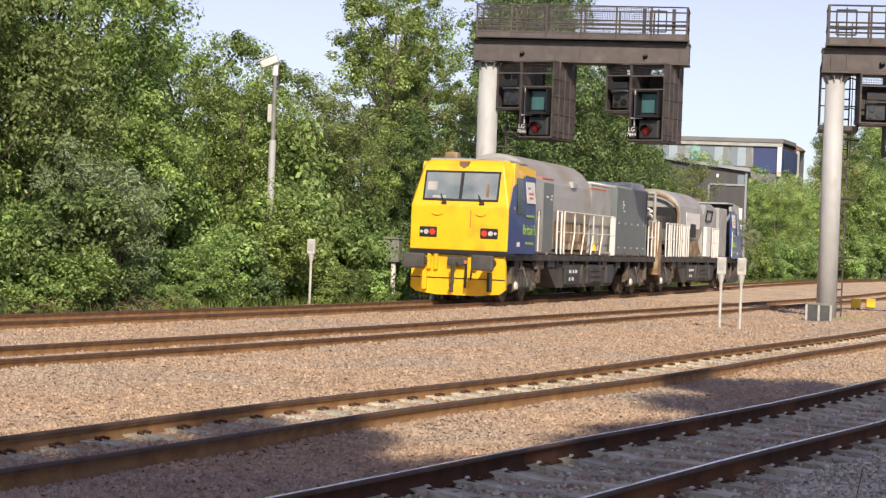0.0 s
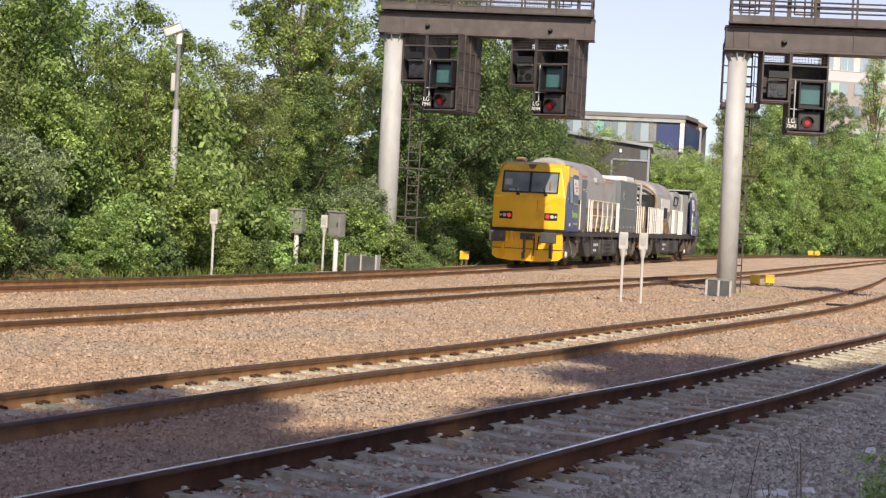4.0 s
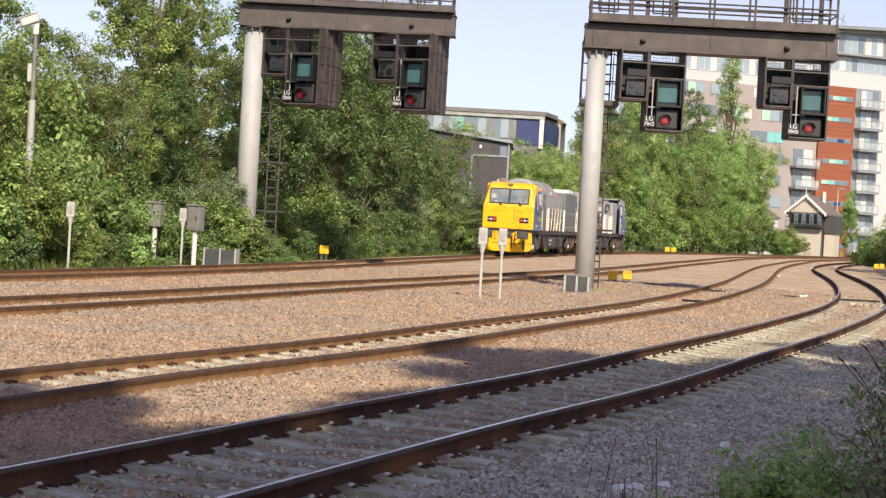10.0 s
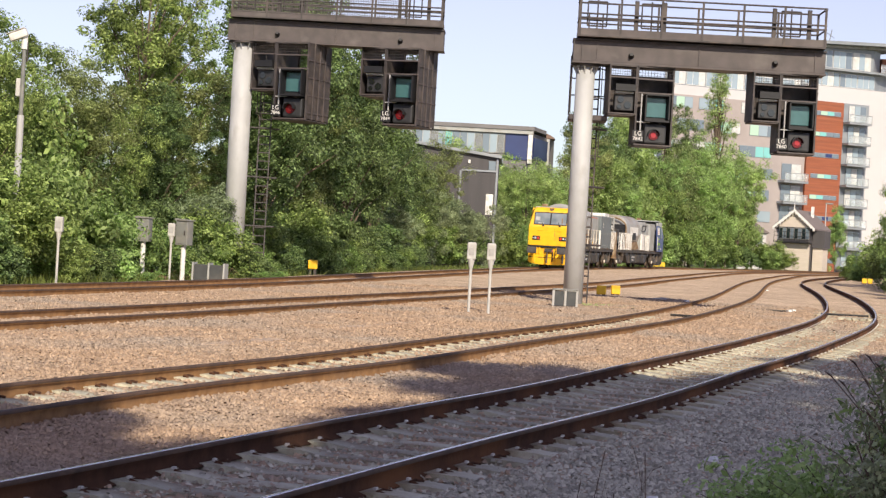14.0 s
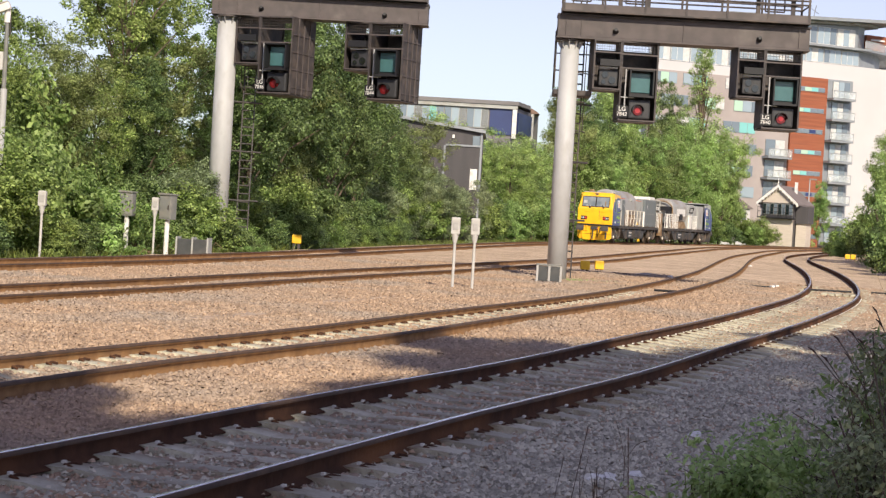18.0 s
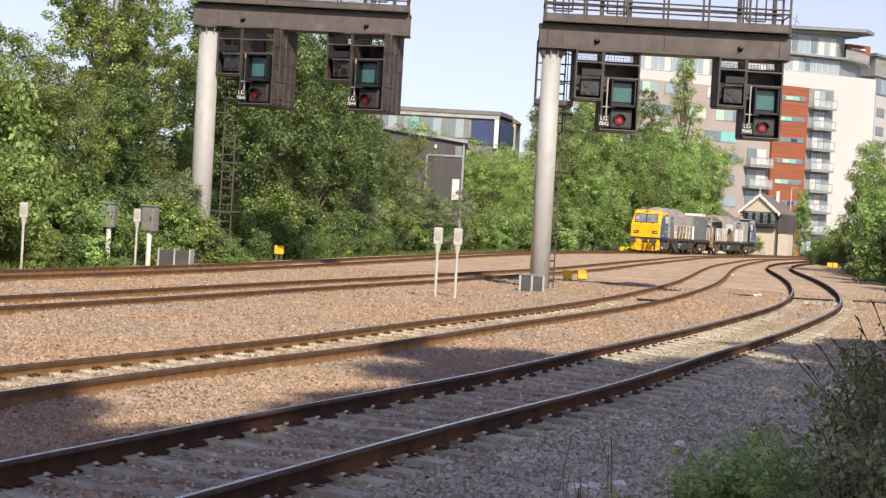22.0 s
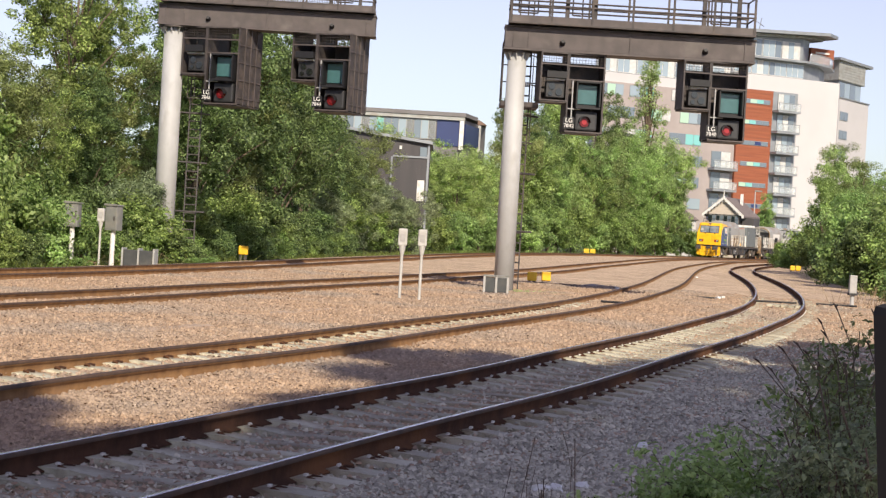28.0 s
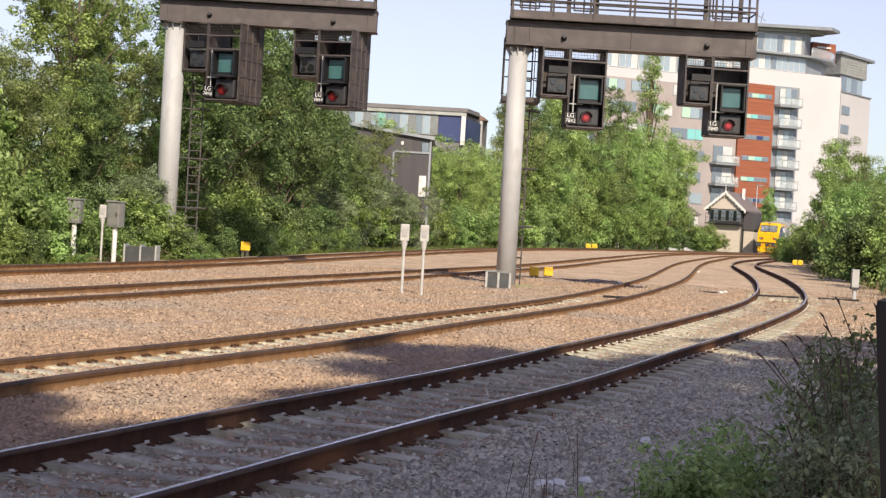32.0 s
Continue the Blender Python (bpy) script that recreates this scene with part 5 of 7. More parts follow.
def marker_post(x, y, h, label):
    ob = thing("marker_post", label, "marker post", "white marker posts", x, y, BED)
    bm = B()
    rod(bm, (0, 0, -0.3), (0, 0, h - 0.5), 0.034, 12)
    part("stem", bm, M_POSTGREY, ob)
    bm = B()
    rod(bm, (0, 0, h - 0.60), (0, 0, h - 0.38), 0.04, 12, 0.09)
    part("neck", bm, M_POSTGREY, ob)
    bm = B()
    box(bm, -0.105, 0.105, -0.09, 0.09, h - 0.40, h, 0.035)
    hd = part("head", bm, M_POSTGREY, ob)
    bm = B()
    box(bm, -0.06, 0.06, -0.098, -0.088, h - 0.30, h - 0.12, 0.01)
    part("face_plate", bm, M_FACE, hd)
    return ob


marker_post(-0.9, 44.4, 1.72, "slim white post with square head on the ballast")
marker_post(-0.45, 45.0, 1.72, "slim white post with square head on the ballast")
marker_post(-11.62, 49.0, 1.76, "slim white post with square head beside the hedge")


def yellow_box(x, y, w, h, label, rz=0):
    ob = thing("marker_box", label, "marker box", "yellow boxes beside the track", x, y, BED, rz)
    bm = B()
    box(bm, -w / 2, w / 2, -0.09, 0.09, 0.12, 0.12 + h, 0.03)
    part("body", bm, M_MARKER, ob)
    for a in (-w * 0.25, w * 0.25):
        bm = B()
        box(bm, a - 0.05, a + 0.05, -0.06, 0.06, -0.4, 0.12)
        part("foot", bm, M_UNDER, ob)
    return ob


yellow_box(3.22, 67.0, 0.33, 0.31, "square yellow box on dark feet")
yellow_box(3.80, 68.6, 0.32, 0.31, "square yellow box on dark feet", 8)
yb = yellow_box(-7.6, 74.0, 0.36, 0.34, "small yellow box against the bushes")
yb.location.z += 0.16
yellow_box(26.75, 146.0, 0.36, 0.36, "wide yellow box in the grass verge")
yellow_box(27.2, 146.2, 0.36, 0.36, "wide yellow box in the grass verge")
yellow_box(14.0, 185.5, 0.5, 0.42, "yellow box against the far hedge")
yellow_box(14.7, 186.6, 0.5, 0.42, "yellow box against the far hedge")


def cabinet(x, y, z0, z1, w, d, label, rz=0, legs=2):
    ob = thing("equipment_cabinet", label, "cabinet", "grey lineside cabinets", x, y, BED, rz)
    bm = B()
    box(bm, -w / 2, w / 2, -d / 2, d / 2, z0, z1, 0.02)
    bd = part("body", bm, M_GREY, ob)
    bm = B()
    prism(bm, [(-w / 2 - 0.03, z1), (w / 2 + 0.03, z1), (w / 2 + 0.03, z1 + 0.03), (-w / 2 - 0.03, z1 + 0.06)], -d / 2 - 0.04, d / 2 + 0.04)
    part("lid", bm, M_GREY, ob)
    bm = B()
    box(bm, -w * 0.42, w * 0.42, -d / 2 - 0.012, -d / 2, z0 + 0.05, z1 - 0.05, 0.004)
    dr = part("door", bm, M_GREY, bd)
    bm = B()
    box(bm, w * 0.28, w * 0.36, -d / 2 - 0.035, -d / 2 - 0.01, (z0 + z1) / 2 - 0.06, (z0 + z1) / 2 + 0.06)
    part("handle", bm, M_UNDER, dr)
    for i in range(legs):
        bm = B()
        a = (i - (legs - 1) / 2) * w * 0.5
        rod(bm, (a, 0, -0.3), (a, 0, z0), 0.075, 10)
        part("leg", bm, M_WHITE, ob)
    return ob


cabinet(-11.0, 57.2, 1.15, 1.85, 0.42, 0.30, "grey equipment case half hidden in leaves", -12, 1)
cabinet(-9.85, 57.6, 1.10, 1.84, 0.42, 0.32, "grey equipment case on a white pipe leg", -25, 1)
marker_post(-10.13, 57.0, 1.75, "slim white post standing before a grey case")
tb = thing("trough_box", "low galvanised two-bay box beside the track", "box", "", -9.0, 57.6, BED, -6)
for a in (-0.45, 0.02):
    bm = B()
    box(bm, a, a + 0.43, -0.2, 0.2, 0.05, 0.56, 0.015)
    part("bay", bm, M_CASEGREY, tb)
for a in (-0.49, 0.0, 0.47):
    bm = B()
    box(bm, a - 0.025, a + 0.025, -0.24, 0.22, -0.15, 0.62)
    part("upright", bm, M_LIGHTGREY, tb)
fr = thing("guard_frame", "galvanised frame with grey panels at the post foot", "frame", "", 1.55, 53.0, BED, 4)
for a in (-0.28, 0.05):
    bm = B()
    box(bm, a, a + 0.26, -0.02, 0.02, 0.10, 0.50)
    part("panel", bm, M_CASEGREY, fr)
for a in (-0.31, 0.02, 0.34):
    bm = B()
    box(bm, a - 0.03, a + 0.03, -0.04, 0.04, -0.2, 0.56)
    part("upright", bm, M_FACE, fr)
bm = B()
box(bm, -0.34, 0.37, -0.04, 0.04, 0.52, 0.57)
part("top_bar", bm, M_GREY, fr)
# closed-circuit camera on a pole among the trees
cc = thing("camera_pole", "slim grey pole with a white camera among trees", "camera pole", "", -13.56, 52.0, -0.5, 0)
bm = B()
rod(bm, (0, 0, -0.3), (0, 0, 4.75), 0.10, 14, 0.095)
part("pole", bm, M_GALV, cc)
bm = B()
rod(bm, (0, 0, 4.75), (0, 0, 6.75), 0.065, 12, 0.055)
part("mast", bm, M_GREY, cc)
bm = B()
box(bm, -0.16, -0.04, -0.10, 0.06, 5.25, 5.75, 0.03)
part("junction_box", bm, M_POSTGREY, cc)
bm = B()
rod(bm, (0, 0, 6.55), (0, 0, 6.98), 0.085, 14)
part("pan_unit", bm, M_WHITE, cc)
bm = B()
box(bm, -0.40, 0.10, -0.12, 0.12, -0.11, 0.11, 0.05, pose(-0.02, -0.06, 6.98, 0, -22, 0))
ch = part("camera_housing", bm, M_WHITE, cc, "white camera housing")
bm = B()
box(bm, -0.44, 0.08, -0.14, 0.14, 0.115, 0.135, 0.008, pose(-0.02, -0.06, 6.98, 0, -22, 0))
part("sun_shield", bm, M_WHITE, ch)
bm = B()
rod(bm, (0.09, 0, 6.2), (0.09, 0, 6.75), 0.02, 6)
part("cable_conduit", bm, M_UNDER, cc)
# grey box on a post near the right-hand verge
rl = thing("relay_post", "pale grey box on a galvanised post in the verge", "relay box", "", 13.55, 63.0, -0.45, 0)
bm = B()
rod(bm, (0, 0, -0.2), (0, 0, 0.7), 0.07, 12)
part("post", bm, M_GALV, rl)
bm = B()
box(bm, -0.12, 0.12, -0.11, 0.11, 0.68, 1.28, 0.02)
part("case", bm, M_FACE, rl)
bm = B()
box(bm, -0.14, 0.14, -0.13, 0.13, 0.62, 0.69, 0.01)
part("bracket", bm, M_UNDER, rl)
# flat covers, boards and cables on the ballast
M_BOARD = surface("weathered_board", (0.30, 0.27, 0.24), (0.22, 0.195, 0.175), 3, 0.85, bump=0.3)
M_TROUGH = surface("trough_lid_concrete", (0.42, 0.33, 0.25), (0.27, 0.21, 0.16), 6, 0.95, bump=0.5, dirt_or_sheen=(0.52, 0.38, 0.27), dirt_or_sheen_scale=3.0, dirt_or_sheen_at=0.52)
wd = thing("crossing_ramp", "dark rubber ramp panel tilted beside the rail", "ramp", "", 5.35, 66.4, BED, -14)
bm = B()
prism(bm, [(-0.55, 0.0), (0.4, 0.0), (0.4, 0.05), (0.15, 0.11), (-0.25, 0.13), (-0.4, 0.08)], -1.1, 1.1)
part("ramp", bm, M_BOARD, wd)
for x, y, l, r in ((3.9, 65.4, 1.6, 72), (10.5, 60.3, 1.5, 100), (8.1, 60.4, 1.3, 95), (12.6, 60.8, 1.3, 97), (4.9, 50.9, 1.2, 80)):
    ob = thing("cable", "black cable lying across the ballast", "cable", "loose cables", x, y, BED + 0.04, r)
    bm = B()
    tube(bm, [(0.05 * math.sin((-l / 2 + l * i / 10) * 3), -l / 2 + l * i / 10, 0.05) for i in range(11)], 0.035)
    part("strand", bm, M_BLACK, ob)
for k, (x, y) in enumerate(((-4.02, 28.0), (-3.72, 29.1), (-3.0, 34.0), (-2.72, 35.3), (-2.44, 36.6), (-2.16, 37.9), (-1.88, 39.2), (-1.6, 40.5))):
    ob = thing("concrete_slab", "flat concrete cable trough slab sunk in ballast", "slab", "concrete slabs", x, y, BED + 0.060, -13)
    bm = B()
    box(bm, -0.17, 0.17, -0.62, 0.62, -0.12, 0.025, 0.012)
    part("slab", bm, M_TROUGH, ob)
tp = thing("track_panel", "low pale treadle plate between the rails", "plate", "", 10.25, 56.8, BED + 0.05, -14)
for i in range(5):
    bm = B()
    box(bm, -0.5 + i * 0.21, -0.34 + i * 0.21, -0.5, 0.5, 0, 0.07, 0.01)
    part("bar", bm, M_SLEEPER, tp)
for x, y in ((9.0, 61.0), (8.75, 60.2), (6.0, 64.9), (12.4, 93.0)):
    ob = thing("rail_bond", "small pale bonding box at the rail foot", "bonding box", "rail bonds", x, y, BED + 0.06, 20)
    bm = B()
    box(bm, -0.06, 0.06, -0.09, 0.09, 0, 0.09, 0.02)
    part("case", bm, M_WHITE, ob)

# ---- plants ----
def leaves(clumps, per, size, thin=0.55, seed=1, droop=0.0):
    """Arrays of small folded leaves in clumps (x, y, z, radius)."""
    r = np.random.default_rng(seed)
    c = np.repeat(np.asarray(clumps, float), per, axis=0)
    n = len(c)
    d = r.normal(size=(n, 3))
    d /= np.linalg.norm(d, axis=1, keepdims=True)
    rad = c[:, 3:4] * r.uniform(0.25, 1.0, (n, 1)) ** 0.6
    pos = c[:, :3] + d * rad * np.array([1, 1, 0.75])
    nrm = d * 0.9 + r.normal(size=(n, 3)) * 0.38 + np.array([0, 0, 0.5])
    nrm /= np.linalg.norm(nrm, axis=1, keepdims=True)
    t = r.normal(size=(n, 3)) + np.array([0, 0, -droop])
    t -= nrm * (t * nrm).sum(1, keepdims=True)
    t /= np.linalg.norm(t, axis=1, keepdims=True)
    b = np.cross(nrm, t)
    s = size * r.uniform(0.65, 1.6, (n, 1))
    v = np.stack([pos - t * s * 0.5, pos + b * s * thin * 0.5 + nrm * s * 0.12, pos + t * s * 0.5, pos - b * s * thin * 0.5 + nrm * s * 0.12], axis=1)
    return v.reshape(-1, 3), np.arange(4 * n).reshape(n, 4)


def crown_clumps(n, rx, rz, zc, r, seed, lumps=7, fill=0.55):
    """Clump centres over a lumpy crown."""
    g = np.random.default_rng(seed)
    out = []
    heads = [(g.uniform(-0.6, 0.6) * rx, g.uniform(-0.6, 0.6) * rx, zc + g.uniform(-0.7, 0.8) * rz, g.uniform(0.32, 0.58)) for _ in range(lumps)]
    heads.append((0, 0, zc, 0.72))
    while len(out) < n:
        hx, hy, hz, k = heads[g.integers(len(heads))]
        d = g.normal(size=3)
        d /= np.linalg.norm(d)
        q = g.uniform(fill, 1.08)
        p = np.array([hx, hy, hz]) + d * q * k * np.array([rx, rx, rz])
        if p[2] > 0.12:
            out.append((*p, r * g.uniform(0.5, 1.3)))
    return out


def tree(name, label, height, radius, leaf, mat, seed, n=170, per=120, trunk=0.16, base=0.25, category="tree", clump=0.55, thin=0.55, lumps=8, droop=0.0, limbs=22, clumps=None):
    """A tapered trunk with limbs and a crown of clumped leaves."""
    ob = thing(name, label, category)
    g = np.random.default_rng(seed)
    zc, rz = height * (0.5 + base / 2), height * (0.5 - base / 2)
    cl = clumps or crown_clumps(n, radius, rz, zc, clump, seed, lumps)
    bm = B()
    top = Vector((g.uniform(-0.3, 0.3), g.uniform(-0.3, 0.3), height * 0.86))
    mid = Vector((g.uniform(-0.25, 0.25), g.uniform(-0.25, 0.25), height * 0.4))
    rod(bm, (0, 0, -0.5), mid, trunk, 8, trunk * 0.7)
    rod(bm, mid, top, trunk * 0.7, 8, trunk * 0.15)
    tk = part("trunk", bm, M_BARK, ob, smooth=True)
    for i in g.choice(len(cl), min(limbs, len(cl)), replace=False):
        e = Vector(cl[i][:3])
        u = min(0.95, max(0.1, e.z / height - 0.25))
        s = mid.lerp(top, max(0, (u - 0.4) / 0.5)) if u > 0.4 else Vector((0, 0, 0)).lerp(mid, u / 0.4)
        k = s.lerp(e, 0.5) + Vector((0, 0, 0.06 * height * g.uniform(0, 1)))
        bm = B()
        rod(bm, s, k, trunk * 0.32, 5, trunk * 0.2)
        rod(bm, k, e, trunk * 0.2, 5, trunk * 0.05)
        part("limb", bm, M_BARK, tk)
    v, f = leaves(cl, per, leaf, thin, seed, droop)
    c = new("crown", mesh_from("crown", v, f, mat))
    c.parent = ob
    return ob


LEAF_SILVER = foliage("silvery_willow_leaves", (0.15, 0.20, 0.095), (0.40, 0.48, 0.27), 0.38)
LEAF_YELLOW = foliage("yellow_green_leaves", (0.25, 0.37, 0.10), (0.52, 0.67, 0.27), 0.5)
KIND = {
    "bush": lambda: tree("bush", "dense green lineside bush with leaves down to the ground", 3.2, 1.9, 0.122, LEAF_MID, 3, 120, 100, 0.06, 0.0, "bush", 0.5, limbs=5),
    "shrub": lambda: tree("bush", "dark green lineside bush of bramble and dogwood", 2.6, 1.8, 0.115, LEAF_DARK, 4, 110, 105, 0.05, 0.0, "bush", 0.45, limbs=5),
    "silver": lambda: tree("bush", "grey-green willow bush with narrow pale leaves", 3.6, 1.7, 0.10, LEAF_SILVER, 14, 95, 160, 0.05, 0.0, "bush", 0.42, 0.3, limbs=6),
    "fresh": lambda: tree("bush", "fresh yellow-green bush at the hedge foot", 2.6, 1.7, 0.118, LEAF_LIGHT, 15, 105, 105, 0.05, 0.0, "bush", 0.42, limbs=5),
    "sapling": lambda: tree("tree", "light green young tree with open crown", 6.0, 1.9, 0.090, LEAF_LIGHT, 5, 160, 150, 0.09, 0.02, "tree", 0.46, limbs=12),
    "tree": lambda: tree("tree", "broad leafy green lineside tree", 9.0, 3.1, 0.105, LEAF_MID, 6, 330, 160, 0.17, 0.05, "tree", 0.52, lumps=17),
    "dark": lambda: tree("tree", "tall dark green tree with ragged crown", 11.0, 3.0, 0.105, LEAF_DARK, 8, 300, 160, 0.18, 0.08, "tree", 0.55, lumps=13),
    "pale": lambda: tree("tree", "light green tree in the sun", 9.5, 3.1, 0.125, LEAF_LIGHT, 26, 270, 140, 0.17, 0.03, "tree", 0.58, lumps=12),
    "olive": lambda: tree("tree", "olive green tree in early leaf", 8.5, 2.7, 0.098, LEAF_OLIVE, 9, 240, 160, 0.14, 0.03, "tree", 0.55, lumps=10),
    "yellow": lambda: tree("tree", "yellow-green willow tree in the sun", 9.5, 3.4, 0.145, LEAF_YELLOW, 10, 230, 160, 0.17, 0.02, "tree", 0.66, 0.4, lumps=11),
    "airy": lambda: tree("tree", "tall airy tree with gaps between its boughs", 12.5, 3.3, 0.105, LEAF_MID, 19, 270, 125, 0.15, 0.12, "tree", 0.42, lumps=22, limbs=26),
}
READY = {}


def plant(rows, group):
    """Sets out plants: kind, x, y, size, height factor; the first of a kind is built, the others are its copies."""
    for i, (kd, x, y, k, kz) in enumerate(rows):
        m = Matrix.LocRotScale((x, y, -0.42), Euler((0, 0, radians((len(READY) * 31 + i * 77) % 360))), (k, k, k * kz))
        if kd in READY:
            ob = copy_thing(READY[kd], m)
        else:
            ob = READY[kd] = KIND[kd]()
            ob.matrix_basis = Matrix.Translation(m.translation)
        tagged(ob, group=group)


def beside(k, y, side):
    q = paced(y)
    return along(k, y * q, side * q)[:2]


g = np.random.default_rng(21)
rows = []
# foot of the hedge, beyond the far track
foot = ["bush", "fresh", "fresh", "bush", "bush", "shrub", "silver", "fresh", "fresh"]
for i, y in enumerate(np.arange(27, 96, 2.5)):
    rows.append((foot[i % 9] if y < 74 else ("shrub", "shrub", "bush")[i % 3], *beside(4, y, -4.15 - g.uniform(0, 0.7)), g.uniform(0.72, 1.0), g.uniform(0.8, 1.1)))
for i, y in enumerate(np.arange(28, 100, 2.1)):
    if not 55 < y < 60 and not 47 < y < 51:
        rows.append((("shrub", "fresh" if y < 74 else "shrub", "bush")[i % 3], *beside(4, y, -3.5 - g.uniform(0, 0.4)), g.uniform(0.42, 0.62), g.uniform(0.7, 1.0)))
# second rank
rank = ["bush", "sapling", "olive", "bush", "fresh", "sapling", "shrub"]
for i, y in enumerate(np.arange(28, 92, 3.6)):
    rows.append((rank[i % 7] if not 54 < y < 64 else "bush", *beside(4, y, -7.0 - g.uniform(0, 1.0)), g.uniform(0.8, 1.1), 1.0))
# tall trees at the back: high at the start, a dip, then the tall group by the gantry
for kd, y, s, k, kz in (("fresh", 52.6, -5.0, 1.3, 1.1), ("bush", 50.4, -4.8, 1.0, 1.0), ("tree", 30, -8.0, 1.0, 1.0), ("tree", 33, -9.5, 1.0, 1.1), ("tree", 38, -9.0, 1.05, 1.1), ("olive", 42, -8.8, 1.1, 1.1), ("tree", 46, -9.5, 1.0, 1.1), ("dark", 47, -12.5, 0.95, 1.0), ("tree", 47.5, -8.8, 1.0, 1.06), ("tree", 53.5, -9.5, 0.78, 1.15), ("tree", 53.0, -7.2, 0.66, 1.08), ("bush", 55.5, -8.6, 1.25, 1.5), ("bush", 58.5, -8.2, 1.2, 1.4), ("bush", 62.0, -8.4, 1.2, 1.4), 
                        ("tree", 57, -9.5, 0.78, 1.08), ("tree", 65, -8.0, 0.62, 1.05), ("olive", 60.5, -7.8, 0.66, 1.0), ("olive", 61, -9.0, 0.78, 1.0), ("airy", 69, -8.2, 0.85, 1.25), ("airy", 74, -8.6, 0.8, 1.2), ("olive", 70, -7.5, 0.85, 0.95), ("dark", 67, -7.0, 0.62, 0.95), ("dark", 79, -6.2, 1.0, 0.95),
                        ("dark", 83, -7.0, 1.2, 1.15), ("dark", 88, -7.2, 1.1, 1.15), ("dark", 92.5, -6.1, 1.0, 1.05), ("dark", 90, -8.6, 1.2, 1.15), ("dark", 98.5, -5.9, 0.95, 1.12), ("dark", 103, -6.3, 0.8, 0.9), ("dark", 109, -6.4, 0.8, 0.85), ("olive", 115, -6.6, 0.85, 0.95), ("tree", 113, -8.5, 0.9, 1.0)):
    rows.append((kd, *beside(4, y, s), k, kz))
# low bushes before the shed, lighter trees beyond
for kd, y, s, k, kz in (("silver", 101, -5.0, 1.0, 0.9), ("bush", 105, -5.4, 1.0, 1.0), ("silver", 110, -5.2, 1.05, 1.0), ("bush", 114.5, -5.6, 1.0, 0.95), ("silver", 119, -5.4, 1.0, 0.95), ("bush", 123, -5.2, 1.0, 0.9),
                        ("fresh", 128, -5.5, 1.1, 0.95), ("shrub", 133, -5.2, 1.1, 1.0), ("fresh", 138, -5.6, 1.1, 1.1), ("fresh", 143, -5.3, 1.2, 1.0), ("fresh", 148.5, -5.8, 1.2, 1.1), ("fresh", 153, -6.0, 1.2, 1.1),
                        ("fresh", 158, -5.6, 1.3, 1.1), ("fresh", 163, -6.0, 1.25, 1.1), ("bush", 168, -5.8, 1.2, 1.1), ("bush", 173, -6.0, 1.25, 1.1), ("fresh", 178, -6.0, 1.2, 1.1), ("bush", 183.5, -5.8, 1.2, 1.1),
                        ("bush", 189, -5.8, 1.2, 1.1), ("bush", 195, -5.6, 1.1, 1.0), ("shrub", 201, -5.2, 0.95, 0.9),
                        ("yellow", 141, -11.5, 0.9, 0.9), ("pale", 149, -11.0, 0.95, 1.0), ("pale", 157, -12.0, 1.0, 1.0), ("yellow", 160, -9.0, 0.8, 0.8), ("dark", 166, -13, 0.8, 0.85), ("olive", 164, -9.4, 1.1, 1.2), ("pale", 171, -10, 1.1, 1.15),
                        ("dark", 178, -12.0, 1.1, 1.1), ("yellow", 176, -8.6, 0.95, 0.9), ("pale", 186, -11.0, 1.2, 1.1), ("tree", 184.5, -8.6, 0.9, 0.95), ("yellow", 193, -9.6, 1.1, 1.0), ("yellow", 200, -9.4, 1.0, 0.85), ("sapling", 205, -8.2, 1.0, 1.0), ("yellow", 133, -16.5, 0.75, 0.8), ("yellow", 182, -12.0, 1.45, 1.25), ("olive", 190, -11.0, 1.5, 1.25), ("dark", 175, -11.5, 1.15, 1.08), ("yellow", 197, -10.0, 1.2, 1.05), ("yellow", 146, -6.8, 0.85, 0.95), ("yellow", 151, -7.4, 0.9, 0.95), ("pale", 154, -13.5, 0.9, 1.0), ("silver", 112, -6.6, 1.15, 1.2), ("silver", 116.5, -6.6, 1.1, 1.25), ("silver", 120, -6.0, 1.1, 1.2), ("silver", 116.5, -4.3, 1.0, 1.05), ("silver", 121.5, -4.5, 1.0, 1.02), ("silver", 126.5, -4.7, 1.05, 1.0), ("bush", 131, -4.9, 1.0, 1.0), ("bush", 118, -4.9, 0.9, 1.0), ("bush", 206.5, -6.6, 1.2, 1.0), ("bush", 210, -6.0, 1.0, 1.0), ("fresh", 207, -5.4, 0.9, 0.9), ("yellow", 210, -10.5, 0.9, 0.9), ("yellow", 203, -7.2, 1.1, 1.2), ("yellow", 198, -8.4, 1.15, 1.2), ("pale", 206, -9.6, 1.0, 1.25)):
    rows.append((kd, *beside(4, y, s), k * paced(y), kz))
for kd, x, y, k, kz in (("bush", -11.3, 56.6, 0.30, 0.75), ("fresh", -10.6, 56.7, 0.28, 0.7), ("bush", -9.9, 64.3, 0.78, 0.95), ("shrub", -8.6, 64.6, 0.5, 0.8), ("bush", -10.6, 63.8, 0.75, 0.9), ("fresh", -8.0, 63.9, 0.36, 0.6)):
    rows.append((kd, x, y, k, kz))
plant(rows, "lineside hedge")
# the other side, right of the nearest track
rows = []
